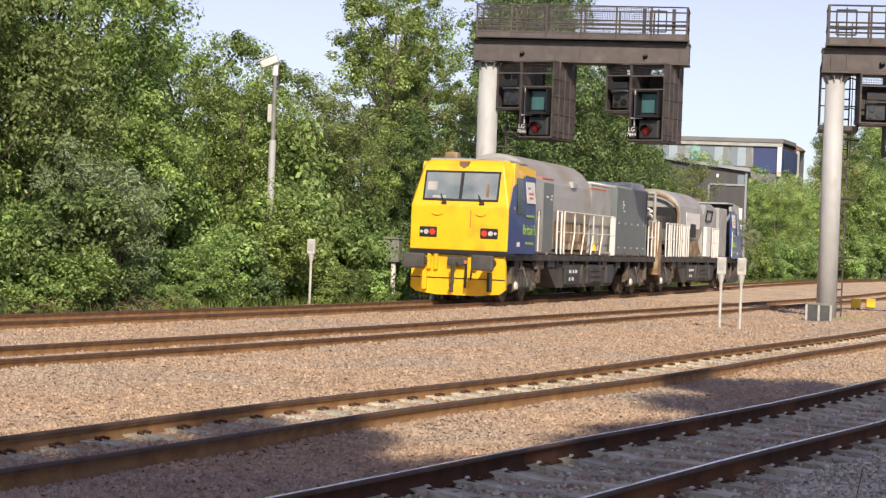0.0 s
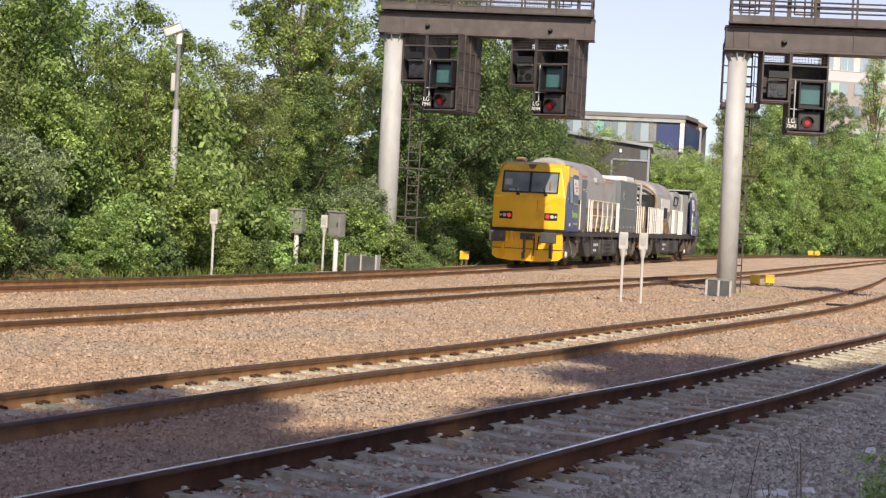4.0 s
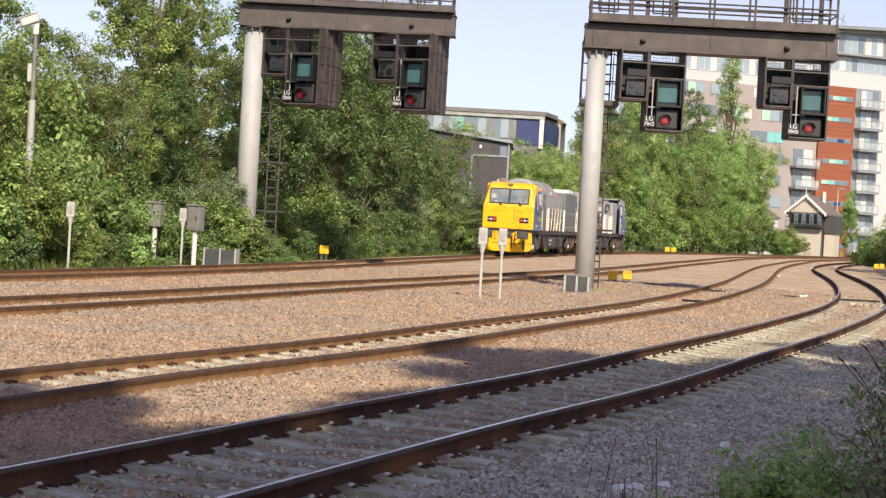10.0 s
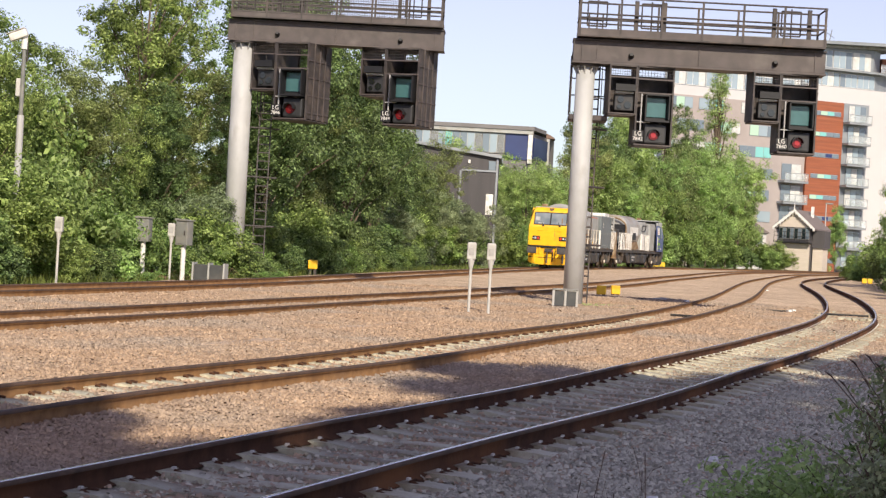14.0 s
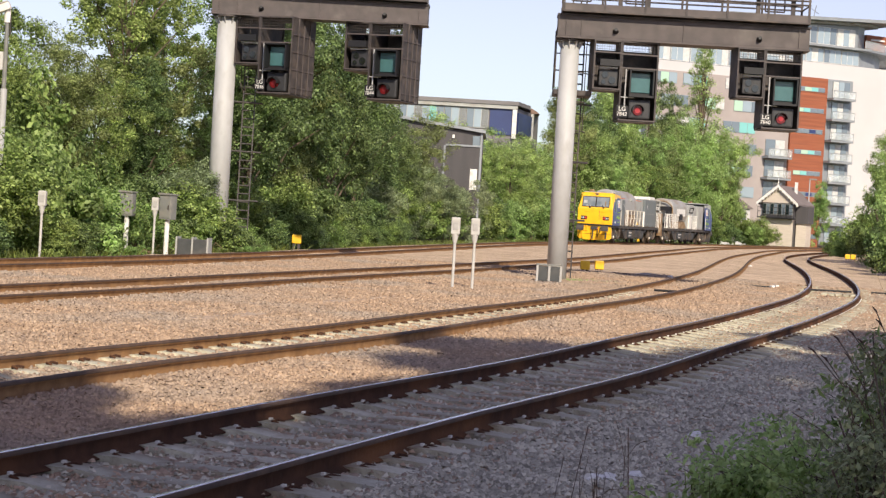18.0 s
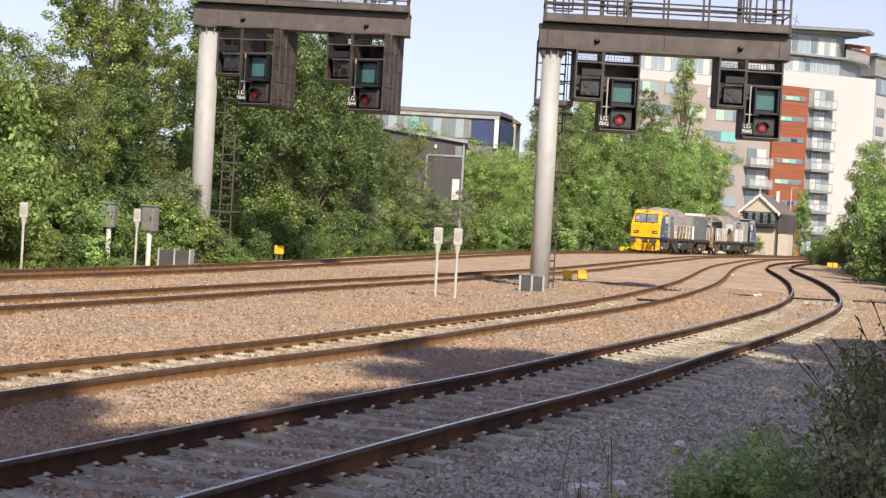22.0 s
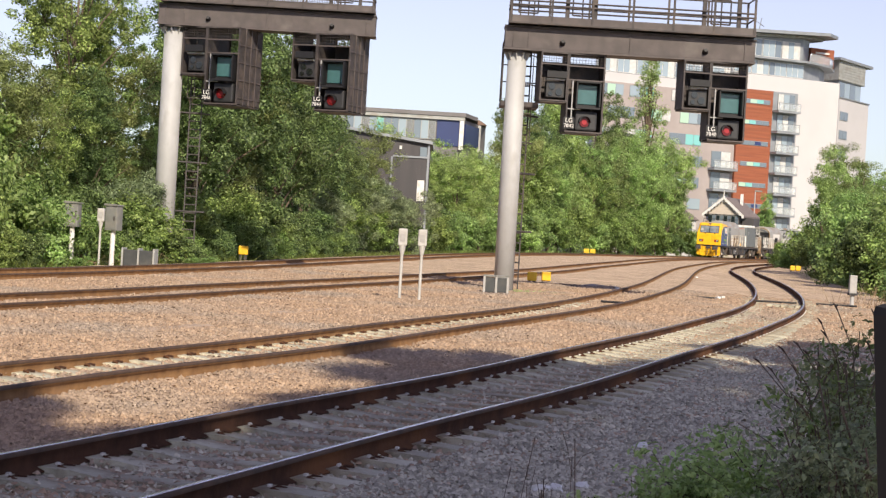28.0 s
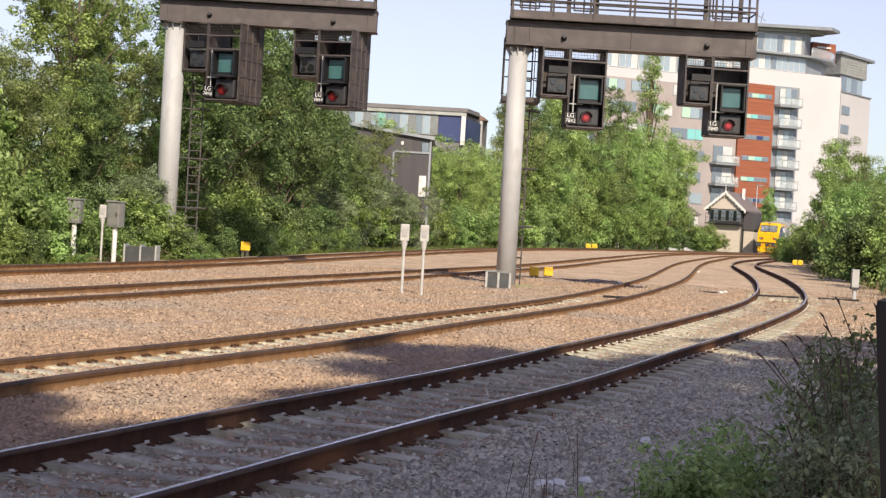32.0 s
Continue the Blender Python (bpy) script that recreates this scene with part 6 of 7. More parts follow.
for kd, x, y, k, kz in (("bush", 31.6, 163, 1.15, 1.0), ("shrub", 29.6, 152, 1.1, 0.9), ("bush", 30.2, 150, 1.3, 1.1), ("fresh", 28.2, 138, 1.45, 1.2), ("shrub", 25.7, 124, 1.2, 1.1), ("olive", 27.6, 128, 0.95, 1.0),
                        ("pale", 28.5, 134, 0.9, 1.0), ("fresh", 24.4, 114, 1.5, 1.2), ("pale", 26.2, 117, 0.85, 0.85), ("pale", 24.8, 104, 0.85, 0.85), ("fresh", 22.2, 101, 1.45, 1.2), ("shrub", 20.6, 92, 1.2, 1.0),
                        ("fresh", 21.8, 90, 1.6, 1.25), ("bush", 19.4, 80, 1.1, 1.0), ("sapling", 30.6, 144, 1.0, 1.15), ("fresh", 17.9, 72, 0.8, 0.7), ("pale", 22.6, 94, 0.8, 0.8), ("bush", 33.5, 172, 1.2, 1.0), ("bush", 36, 180, 1.1, 1.0)):
    rows.append((kd, x, y, k, kz))
for kd, x, y, k, kz in (("fresh", 31.5, 232.7, 1.08, 1.0), ("bush", 33.4, 235.0, 0.92, 0.85), ("sapling", 44.2, 264.0, 0.95, 1.5), ("dark", 19.3, 226, 1.28, 1.28), ("sapling", 24.9, 125, 0.95, 1.42), ("bush", 31.4, 174, 0.9, 0.9), ("fresh", 30.2, 166, 0.8, 0.8)):
    rows.append((kd, x, y, k, kz))
plant(rows, "bushes along the nearest track")
# unseen bushes, added to keep low sky light off the rail sides
rows = []
for i, x in enumerate(np.arange(-16, 17, 2.6)):
    rows.append((("bush", "shrub", "fresh", "silver")[i % 4], x, -4.6 - 0.7 * (i % 3), 1.0, 0.95))
plant(rows, "hedge behind the path")

# a slender poplar before the apartment block
pc = []
g = np.random.default_rng(31)
for i in range(300):
    z = 3 + 19 * g.uniform(0, 1)
    w = 1.9 * (1 - ((z - 11) / 13.0) ** 2) if z > 11 else 1.9
    a = g.uniform(0, 2 * math.pi)
    q = max(0.15, w) * g.uniform(0.2, 1.0)
    pc.append((q * math.cos(a), q * math.sin(a), z, g.uniform(0.35, 0.7)))
pop = tree("poplar", "slender upright poplar with thin leaves", 22.0, 2, 0.15, LEAF_LIGHT, 33, per=48, trunk=0.25, clumps=pc, limbs=40)
pop.location = (23.9, 232, -0.42)
pop.scale = (1.3, 1.3, 1.1)

# trees behind and beside the camera, whose crowns shade the nearest track
def shade_tree(x, y, spots, seed, label, height):
    """spots: x, y on the ground that lie in shade, radius, crown height."""
    g = np.random.default_rng(seed)
    cl = []
    for sx, sy, r, z, n in spots:
        z += 8.0
        k = z / math.tan(radians(SUN_EL))
        for _ in range(int(n * 1.7)):
            a, q = g.uniform(0, 2 * math.pi), r * math.sqrt(g.uniform(0, 1))
            cl.append((sx + sun_dir.x / math.cos(radians(SUN_EL)) * k + q * math.cos(a) - x, sy + sun_dir.y / math.cos(radians(SUN_EL)) * k + q * math.sin(a) - y, z + g.uniform(-0.6, 1.2), g.uniform(0.4, 0.7)))
    ob = tree("tree", label, height, 3, 0.3, LEAF_DARK, seed, per=70, trunk=0.24, clumps=cl, limbs=30)
    ob.location = (x, y, -0.42)
    return ob


shade_tree(9.5, -6.0, [(-1.0, 11.5, 1.6, 14.0, 34), (-1.25, 13.9, 0.9, 14.0, 22), (-0.35, 16.3, 1.0, 14.0, 22), (0.6, 14.5, 1.8, 14.0, 40), (0.2, 18.0, 1.4, 14.5, 28), (1.2, 21.5, 1.6, 14.5, 34), (0.2, 24.4, 1.3, 14.5, 15), (-0.4, 22.0, 0.6, 14.5, 8), (2.6, 24.5, 1.3, 14.5, 18)], 41, "tall tree shading the near track", 25)
shade_tree(13.0, 2.0, [(2.6, 16, 1.9, 14.0, 40), (3.6, 20.5, 2.0, 14.0, 44), (5.2, 26.0, 2.0, 14.5, 44), (6.6, 31.0, 1.9, 14.5, 36), (8.2, 34.0, 1.6, 15.0, 26), (4.2, 12, 2.2, 13.5, 44)], 42, "tall tree shading the near verge", 25)
shade_tree(2.0, -14.0, [(-5.2, 11.2, 1.3, 13.5, 26), (-3.9, 11.8, 1.1, 13.5, 20), (-4.4, 13.0, 1.2, 13.5, 26), (-3.75, 13.6, 1.0, 13.5, 24), (-4.0, 15.6, 0.7, 13.5, 14), (-2.4, 10.2, 1.4, 13.5, 26), (0.5, 9.0, 1.8, 13.0, 36), (3, 8.5, 2.0, 13.0, 36), (-5.5, 8.5, 1.8, 13.5, 30)], 43, "leafy tree behind the path", 24)


# ---- grass, weeds and dry stems ----
def blades(spots, n, h, w, spread, seed, lean=0.35):
    """Arrays of thin upright blades round the spots (x, y, z)."""
    r = np.random.default_rng(seed)
    c = np.asarray(spots, float)[r.integers(len(spots), size=n)]
    p = c + np.stack([r.normal(0, spread, n), r.normal(0, spread, n), np.zeros(n)], 1)
    a = r.uniform(0, 2 * np.pi, n)
    side = np.stack([np.cos(a), np.sin(a), np.zeros(n)], 1) * w
    up = np.stack([r.normal(0, lean, n), r.normal(0, lean, n), np.ones(n)], 1) * (h * r.uniform(0.4, 1.2, n))[:, None]
    bend = np.stack([r.normal(0, lean, n), r.normal(0, lean, n), -0.1 * np.ones(n)], 1) * h * 0.4
    v = np.stack([p - side, p + side, p + up * 0.6 + bend * 0.5 + side * 0.6, p + up + bend], 1)
    return v.reshape(-1, 3), np.arange(4 * n).reshape(n, 4)


def arching(spots, n, reach, w, spread, seed):
    """Arrays of thin dead stems that arch over to the ground, two strips each."""
    r = np.random.default_rng(seed)
    p = np.asarray(spots, float)[r.integers(len(spots), size=n)] + np.stack([r.normal(0, spread, n), r.normal(0, spread, n), np.zeros(n)], 1)
    a = r.uniform(0, 2 * np.pi, n)
    d = np.stack([np.cos(a), np.sin(a), np.zeros(n)], 1) * (reach * r.uniform(0.3, 1.0, n))[:, None]
    rise = np.stack([np.zeros(n), np.zeros(n), r.uniform(0.05, 0.55, n)], 1)
    s = np.stack([np.zeros(n), np.zeros(n), np.full(n, w)], 1)
    m, q = p + d * 0.45 + rise, p + d + rise * r.uniform(0.0, 1.1, n)[:, None]
    v = np.stack([p - s, p + s, m + s, m - s, m - s, m + s, q + s * 0.5, q - s * 0.5], 1)
    return v.reshape(-1, 3), np.arange(8 * n).reshape(2 * n, 4)


def stuff(name, v, f, mat, label, category):
    return tagged(new(name, mesh_from(name, v, f, mat)), label, category, kind="stuff")


g = np.random.default_rng(51)
far = [(*beside(4, y, -2.5 - g.uniform(0, 1.3)), -0.36) for y in np.arange(26, 210, 0.7)]
v, f = blades(far, 16000, 0.42, 0.014, 0.35, 52)
stuff("verge_grass", v, f, LEAF_GRASS, "rough grass along the foot of the hedge", "grass")
dry = [(*beside(4, y, -3.0 - g.uniform(0, 1.2)), -0.35) for y in np.concatenate([np.arange(31, 43, 0.4), np.arange(56, 66, 1.5)])]
v, f = arching(dry, 420, 0.9, 0.008, 0.5, 53)
stuff("dry_stems", v, f, LEAF_STRAW, "tangle of dry straw-coloured bramble stems", "dry stems")
right = [(*beside(1, y, 4.6 + g.uniform(0, 2.5)), -0.36) for y in np.arange(44, 170, 0.7)]
v, f = blades(right, 14000, 0.5, 0.016, 0.45, 54)
stuff("verge_grass", v, f, LEAF_GRASS, "rough grass beside the nearest track", "grass")
reeds = [(14.4 + g.uniform(-0.5, 1.4), 62 + g.uniform(-3, 5), -0.36) for _ in range(20)]
v, f = blades(reeds, 220, 0.9, 0.006, 0.5, 55, 0.25)
stuff("dry_reeds", v, f, LEAF_STRAW, "tall dry reed stems in the verge", "reeds")
moss = [(1.9 + g.uniform(-0.3, 1.2), 56.2 + g.uniform(-1.0, 1.0), -0.24) for _ in range(12)]
v, f = blades(moss, 1600, 0.14, 0.02, 0.3, 56)
stuff("weed_patch", v, f, LEAF_YELLOW, "yellow-green weeds round the gantry post", "weeds")
# close weeds at the path's edge, in shade
near = [(x, y, -0.3) for x, y in ((1.15, 8.9), (1.25, 8.6), (1.35, 8.4), (1.2, 8.2))]
v, f = blades(near, 500, 0.72, 0.004, 0.1, 57, 0.22)
stuff("long_grass", v, f, LEAF_GRASS, "long green grass at the path's edge", "grass")


def weed(x, y, h, stems, leaf, mat, seed, label, spread=0.5, lift=-0.35, per=44, thick=0.0045, twigs=7, flare=0.14):
    """Branching woody weed: thin stems with sparse small leaves."""
    g = np.random.default_rng(seed)
    ob = thing("weed", label, "weed", "weeds at the path's edge", x, y, lift)
    cl = []
    for i in range(stems):
        b = Vector((g.normal(0, spread * 0.4), g.normal(0, spread * 0.4), 0))
        t = b + Vector((g.normal(0, spread * 0.45), g.normal(0, spread * 0.45), h * g.uniform(0.6, 1.05)))
        m1 = b.lerp(t, 0.4) + Vector((g.normal(0, 0.05), g.normal(0, 0.05), 0))
        m2 = b.lerp(t, 0.75) + Vector((g.normal(0, 0.06), g.normal(0, 0.06), 0))
        bm = B()
        tube(bm, [b, m1, m2, t], thick, 5)
        st = part("stem", bm, M_BARK, ob)
        for k in range(twigs):
            u = g.uniform(0.15, 1.0)
            s = b.lerp(t, u)
            e = s + Vector((g.normal(0, flare), g.normal(0, flare), g.uniform(0.03, 0.22)))
            bm = B()
            tube(bm, [s, s.lerp(e, 0.5) + Vector((0, 0, 0.02)), e], min(0.002, thick * 0.6), 4)
            part("twig", bm, M_BARK, st)
            cl.append((*e, 0.11))
            cl.append((*s.lerp(e, 0.5), 0.07))
    if per:
        v, f = leaves(cl, per, leaf, 0.5, seed)
        c = new("foliage", mesh_from("foliage", v, f, mat))
        c.parent = ob
    return ob


for x, y, h, n, leaf, mat, sd, sp, per in ((1.78, 8.2, 1.42, 24, 0.026, LEAF_SILVER, 61, 0.26, 26), (1.98, 8.6, 1.60, 24, 0.028, LEAF_OLIVE, 62, 0.30, 30), (1.78, 7.6, 1.36, 22, 0.026, LEAF_SILVER, 63, 0.24, 26),
                                          (1.56, 7.8, 1.02, 18, 0.026, LEAF_SILVER, 70, 0.22, 24), (1.74, 7.0, 1.2, 16, 0.026, LEAF_SILVER, 71, 0.22, 24)):
    weed(x, y, h, n, leaf, mat, sd, "tall fine-leaved weed in shade beside the fence", sp, per=per)
for x, y, h, n, sd in ((1.3, 8.6, 0.86, 14, 64), (1.16, 8.9, 0.82, 13, 65), (1.44, 9.0, 0.92, 12, 67), (1.3, 8.0, 0.84, 12, 73), (1.55, 8.3, 0.95, 12, 74)):
    weed(x, y, h, n, 0.034, LEAF_YELLOW, sd, "low leafy green weed at the path's edge", 0.18, per=30)
weed(0.44, 7.2, 1.14, 6, 0.02, LEAF_DARK, 68, "thin bare twigs of a dead weed", 0.10, per=0, thick=0.0021, twigs=14, flare=0.06)
weed(0.31, 7.3, 1.44, 2, 0.02, LEAF_DARK, 69, "two thin bare stems of a dead weed", 0.06, per=0, thick=0.0018, twigs=3, flare=0.05)


def buddleia(x, y, tips, seed):
    """Long arching stems, each ending in a brown flower spike, with narrow leaves along it."""
    g = np.random.default_rng(seed)
    ob = thing("buddleia", "arching buddleia with faded brown flower spikes in shade", "shrub", "weeds at the path's edge", x, y, -0.35)
    cl = []
    for tx, dy, tz in tips:
        b = Vector((g.normal(0, 0.05), g.normal(0, 0.05), 0))
        t = Vector((tx - x, dy, tz + 0.35))
        m1 = b.lerp(t, 0.5) + Vector((0.10, 0, 0.16))
        m2 = b.lerp(t, 0.82) + Vector((0.07, 0, 0.13))
        bm = B()
        tube(bm, [b, b.lerp(m1, 0.5), m1, m2, t], 0.0026, 5)
        st = part("stem", bm, M_BARK, ob)
        d = (t - m2).normalized()
        bm = B()
        e = t + d * 0.035 + Vector((-0.004, 0, -0.008))
        rod(bm, t - d * 0.012, t + d * 0.008, 0.002, 7, 0.005)
        rod(bm, t + d * 0.008, e, 0.005, 7, 0.0015)
        part("flower_spike", bm, M_SPIKE, st, "faded brown flower spike")
        for u in (0.25, 0.45, 0.62, 0.78, 0.9):
            q = b.lerp(m1, u * 2) if u < 0.5 else m1.lerp(t, (u - 0.5) * 2)
            cl.append((*q, 0.075))
    v, f = leaves(cl, 4, 0.05, 0.28, seed, 0.6)
    c = new("foliage", mesh_from("foliage", v, f, LEAF_MID))
    c.parent = ob
    return ob


M_SPIKE = surface("faded_flower_brown", (0.075, 0.045, 0.032), (0.045, 0.028, 0.022), 30, 0.9)
buddleia(1.70, 8.0, [(1.66, 0.0, 1.36), (1.62, 0.1, 1.29), (1.60, -0.1, 1.25), (1.53, 0.1, 1.19), (1.59, 0.2, 1.15), (1.84, 0.1, 1.34), (1.76, -0.2, 1.22)], 81)
buddleia(1.60, 8.0, [(1.45, 0.0, 1.17), (1.37, 0.1, 1.11), (1.39, -0.1, 1.09), (1.52, 0.1, 1.09), (1.48, -0.2, 0.98)], 82)

fp = thing("fence_post", "black rounded fence post close to the path", "post")
fp.matrix_basis = pose(0.762, 2.25, -0.45, 0, -5.0, 0)
bm = B()
box(bm, -0.07, 0.07, -0.05, 0.05, 0, 2.003, 0.012)
part("post", bm, M_FENCE, fp)
for x, y, r in ((0.77, 13.05, 20), (0.88, 13.15, 120), (1.08, 13.4, 75), (1.82, 16.45, 50)):
    lt = thing("litter", "crumpled white plastic litter on the ballast", "litter", "scraps of litter", x, y, float(bed_z(x, y)) + 0.018, r)
    g = np.random.default_rng(int(x * 100))
    bm = B()
    bmesh.ops.create_icosphere(bm, subdivisions=2, radius=0.05)
    for q in bm.verts:
        q.co = Vector((q.co.x * 1.5, q.co.y, q.co.z * 0.6)) * (1 + g.uniform(-0.35, 0.35))
    part("wrapper", bm, M_WHITE, lt)

# ---- buildings ----
def raise_right(bm):
    """The top roof climbs towards its right-hand tip."""
    for v in bm.verts:
        if v.co.z > 32:
            v.co.z += max(-0.7, (v.co.x - 25) * 0.075 - 0.5)
    return bm


M_PINKBRICK = surface("grey_pink_brick", (0.38, 0.335, 0.32), (0.35, 0.305, 0.29), 0.6, 0.9, dirt_or_sheen=(0.33, 0.29, 0.275), dirt_or_sheen_scale=0.2)
M_REDCLAD = surface("red_brown_cladding", (0.33, 0.105, 0.050), (0.26, 0.08, 0.040), 1.2, 0.7, stretch=(0.3, 1, 6), dirt_or_sheen=(0.22, 0.075, 0.04), dirt_or_sheen_scale=0.6)
M_RENDER = surface("white_render", (0.56, 0.545, 0.55), (0.53, 0.515, 0.52), 0.2, 0.85)
M_METAL = surface("grey_metal_cladding", (0.30, 0.32, 0.34), (0.25, 0.27, 0.29), 0.8, 0.5, 0.2)
M_DARKCLAD = surface("dark_grey_cladding", (0.080, 0.074, 0.076), (0.066, 0.062, 0.065), 0.7, 0.7, stretch=(3, 1, 0.2))
M_WIN = glass("window_glass", (0.16, 0.20, 0.24), 0.06)
M_WINTEAL = glass("teal_window_panel", (0.20, 0.52, 0.50), 0.15)
M_WINGREEN = glass("pale_green_panel", (0.42, 0.62, 0.46), 0.2)
M_CURTAIN = surface("pale_curtain", (0.62, 0.62, 0.60), (0.5, 0.5, 0.49), 2, 0.6)
M_BLUEPANEL = surface("navy_panel", (0.035, 0.055, 0.16), (0.03, 0.045, 0.135), 0.6, 0.45)
M_SLATE = surface("slate_roof", (0.20, 0.165, 0.16), (0.15, 0.125, 0.12), 2, 0.8)
M_SKYGLASS = glass("pale_blue_glazing", (0.30, 0.37, 0.42), 0.06)
M_BALGLASS = glass("balcony_glass", (0.20, 0.23, 0.25), 0.1)
M_BALGLASS.node_tree.nodes["Principled BSDF"].inputs["Base Color"].default_value = (0.86, 0.90, 0.90, 1)
M_BALGLASS.node_tree.nodes["Principled BSDF"].inputs["Transmission Weight"].default_value = 0.75
M_BALGLASS.node_tree.nodes["Principled BSDF"].inputs["IOR"].default_value = 1.12
M_ROOFGREY = surface("brown_grey_roof", (0.20, 0.19, 0.19), (0.165, 0.155, 0.155), 0.5, 0.8)
M_GABLE = surface("brown_gable_brick", (0.24, 0.165, 0.13), (0.20, 0.135, 0.105), 0.8, 0.9)


def window(parent, u0, u1, z0, z1, y, glassy, panes=1, frame=None):
    """A framed window proud of the wall by a few centimetres, each pane a piece."""
    bm = B()
    fw = 0.07
    box(bm, u0, u1, y - 0.06, y + 0.04, z0, z1)
    w = (u1 - u0) / panes
    wn_ = part("window", bm, frame or M_METAL, parent)
    for i in range(panes):
        bm = B()
        box(bm, u0 + i * w + 0.035, u0 + (i + 1) * w - 0.035, y - 0.09, y - 0.06, z0 + fw, z1 - fw)
        part("pane", bm, glassy[i % len(glassy)], wn_)
    return wn_


apt = thing("apartment_building", "nine-storey apartment block in white render, brick and red cladding", "building", "", 19.76, 262, -0.42, 27.7)
bm = B()
prism(bm, [(23.6, 0.3), (42.0, 0.3), (51.6, 11.9), (51.6, 26), (30, 24), (23.6, 21.6)], 0, 26.5, "z")
body = part("wall", bm, M_RENDER, apt, "white rendered walls")
bm = B()
prism(bm, [(51.62, 11.95), (63.0, 18.6), (63.0, 30), (51.62, 27)], 0, 25.6, "z")
part("wing_wall", bm, M_RENDER, apt)
bm = B()
prism(bm, [(51.5, 11.7), (63.2, 18.5), (63.2, 18.8), (51.5, 12.0)], 25.6, 25.75, "z")
part("coping", bm, M_METAL, apt)
bm = B()
prism(bm, [(0, 0.3), (23.58, 0.3), (23.58, 21.5), (9, 16)], 0, 24.6, "z")
part("low_wing_wall", bm, M_RENDER, apt)
bm = B()
prism(bm, [(0.6, 1.3), (23.5, 1.3), (23.5, 20), (9, 15)], 24.6, 27.2, "z")
part("glazed_storey", bm, M_METAL, apt)
bm = B()
box(bm, 0, 23.6, 0.0, 0.3, 0, 23.3)
part("brick_facade", bm, M_PINKBRICK, apt, "grey-pink brick facade")
bm = B()
box(bm, 23.7, 29.7, -0.25, 0.3, 0, 24.0)
red = part("cladding", bm, M_REDCLAD, apt, "red-brown horizontal cladding")
for i in range(42):
    bm = B()
    box(bm, 23.7, 29.7, -0.275, -0.25, 0.4 + i * 0.57, 0.9 + i * 0.57)
    part("plank", bm, M_REDCLAD, red)
bm = B()
box(bm, 29.75, 34.3, -0.05, 0.3, 0, 24.3)
part("recess_wall", bm, M_METAL, apt)
g = random.Random(17)
for i in range(8):
    zb = 21.7 - 2.98 * i
    # cladding strip windows
    window(red, 24.5, 29.2, zb + 0.55, zb + 1.2, -0.28, [(M_WIN, M_WINGREEN, M_WINTEAL, M_WIN), (M_WINGREEN, M_WINTEAL, M_WIN, M_WIN), (M_WIN, M_WIN, M_BLUEPANEL, M_WIN)][i % 3], 4)
    # right-hand balconies
    window(apt, 30.7, 33.7, zb, zb + 2.35, -0.10, [M_SKYGLASS, M_CURTAIN, M_WIN] if i % 2 else [M_CURTAIN, M_SKYGLASS, M_WIN], 3)
    for u0, u1, go in ((29.8, 33.8, True), (19.2, 23.3, i > 2)):
        if not go:
            continue
        bm = B()
        box(bm, u0, u1, -1.6, 0.0, zb - 0.42, zb - 0.12)
        bl = part("balcony", bm, M_METAL, apt)
        bm = B()
        box(bm, u0 + 0.05, u1 - 0.05, -1.58, -1.55, zb - 0.08, zb + 0.85)
        part("glass_front", bm, M_BALGLASS, bl)
        bm = B()
        rod(bm, (u0, -1.57, zb + 0.93), (u1, -1.57, zb + 0.93), 0.05, 6)
        part("handrail", bm, M_METAL, bl)
        for k in range(5):
            bm = B()
            uu = u0 + 0.06 + (u1 - u0 - 0.12) * k / 4
            rod(bm, (uu, -1.6, zb - 0.2), (uu, -1.6, zb + 0.93), 0.035, 6)
            part("baluster", bm, M_METAL, bl)
        if u0 < 25:
            window(apt, u0 + 0.5, u1 - 0.3, zb, zb + 2.3, -0.03, [M_WIN, M_CURTAIN], 2)
    # brick facade windows
    if i < 3:
        spots = [(0.4, 4.4, 3), (5.4, 9.4, 3), (12.4, 17.8, 4)] if i != 1 else [(2.0, 6.4, 3), (8.0, 12.4, 3), (14.0, 18.4, 3)]
    else:
        spots = [(0.8, 5, 3), (6.4, 8.6, 1), (10, 14.4, 3), (16, 18.2, 1)] if i % 2 else [(1.8, 4, 1), (6, 11.6, 4), (13.4, 17.8, 3)]
    for a, b, n in spots:
        mats = [g.choice((M_WIN, M_WINTEAL, M_SKYGLASS, M_WINGREEN, M_WIN, M_CURTAIN)) for _ in range(n)]
        window(apt, a, b, zb - 0.2, zb + 1.35, 0.0, mats, n)
# windows of the end wall
ang = math.atan2(6.65, 11.38)
turn = Matrix.Translation((51.62, 11.95, 0)) @ Matrix.Rotation(ang, 4, "Z")
for zz in (22.2, 19.3, 16.5, 13.7):
    bm = B()
    box(bm, 0.5, 4.0, -0.06, 0.1, zz, zz + 1.4)
    bmesh.ops.transform(bm, matrix=turn, verts=bm.verts[:])
    w_ = part("window", bm, M_METAL, apt)
    for k in range(2):
        bm = B()
        box(bm, 0.62 + k * 1.7, 2.2 + k * 1.7, -0.1, -0.05, zz + 0.1, zz + 1.3)
        bmesh.ops.transform(bm, matrix=turn, verts=bm.verts[:])
        part("pane", bm, M_WIN, w_)
# set-back glazed storeys and oversailing roofs
bm = B()
prism(bm, [(23.6, 1.5), (36.3, 1.5), (41.5, 4.5), (46, 9), (46, 20), (30, 22), (23.6, 20)], 26.5, 28.9, "z")
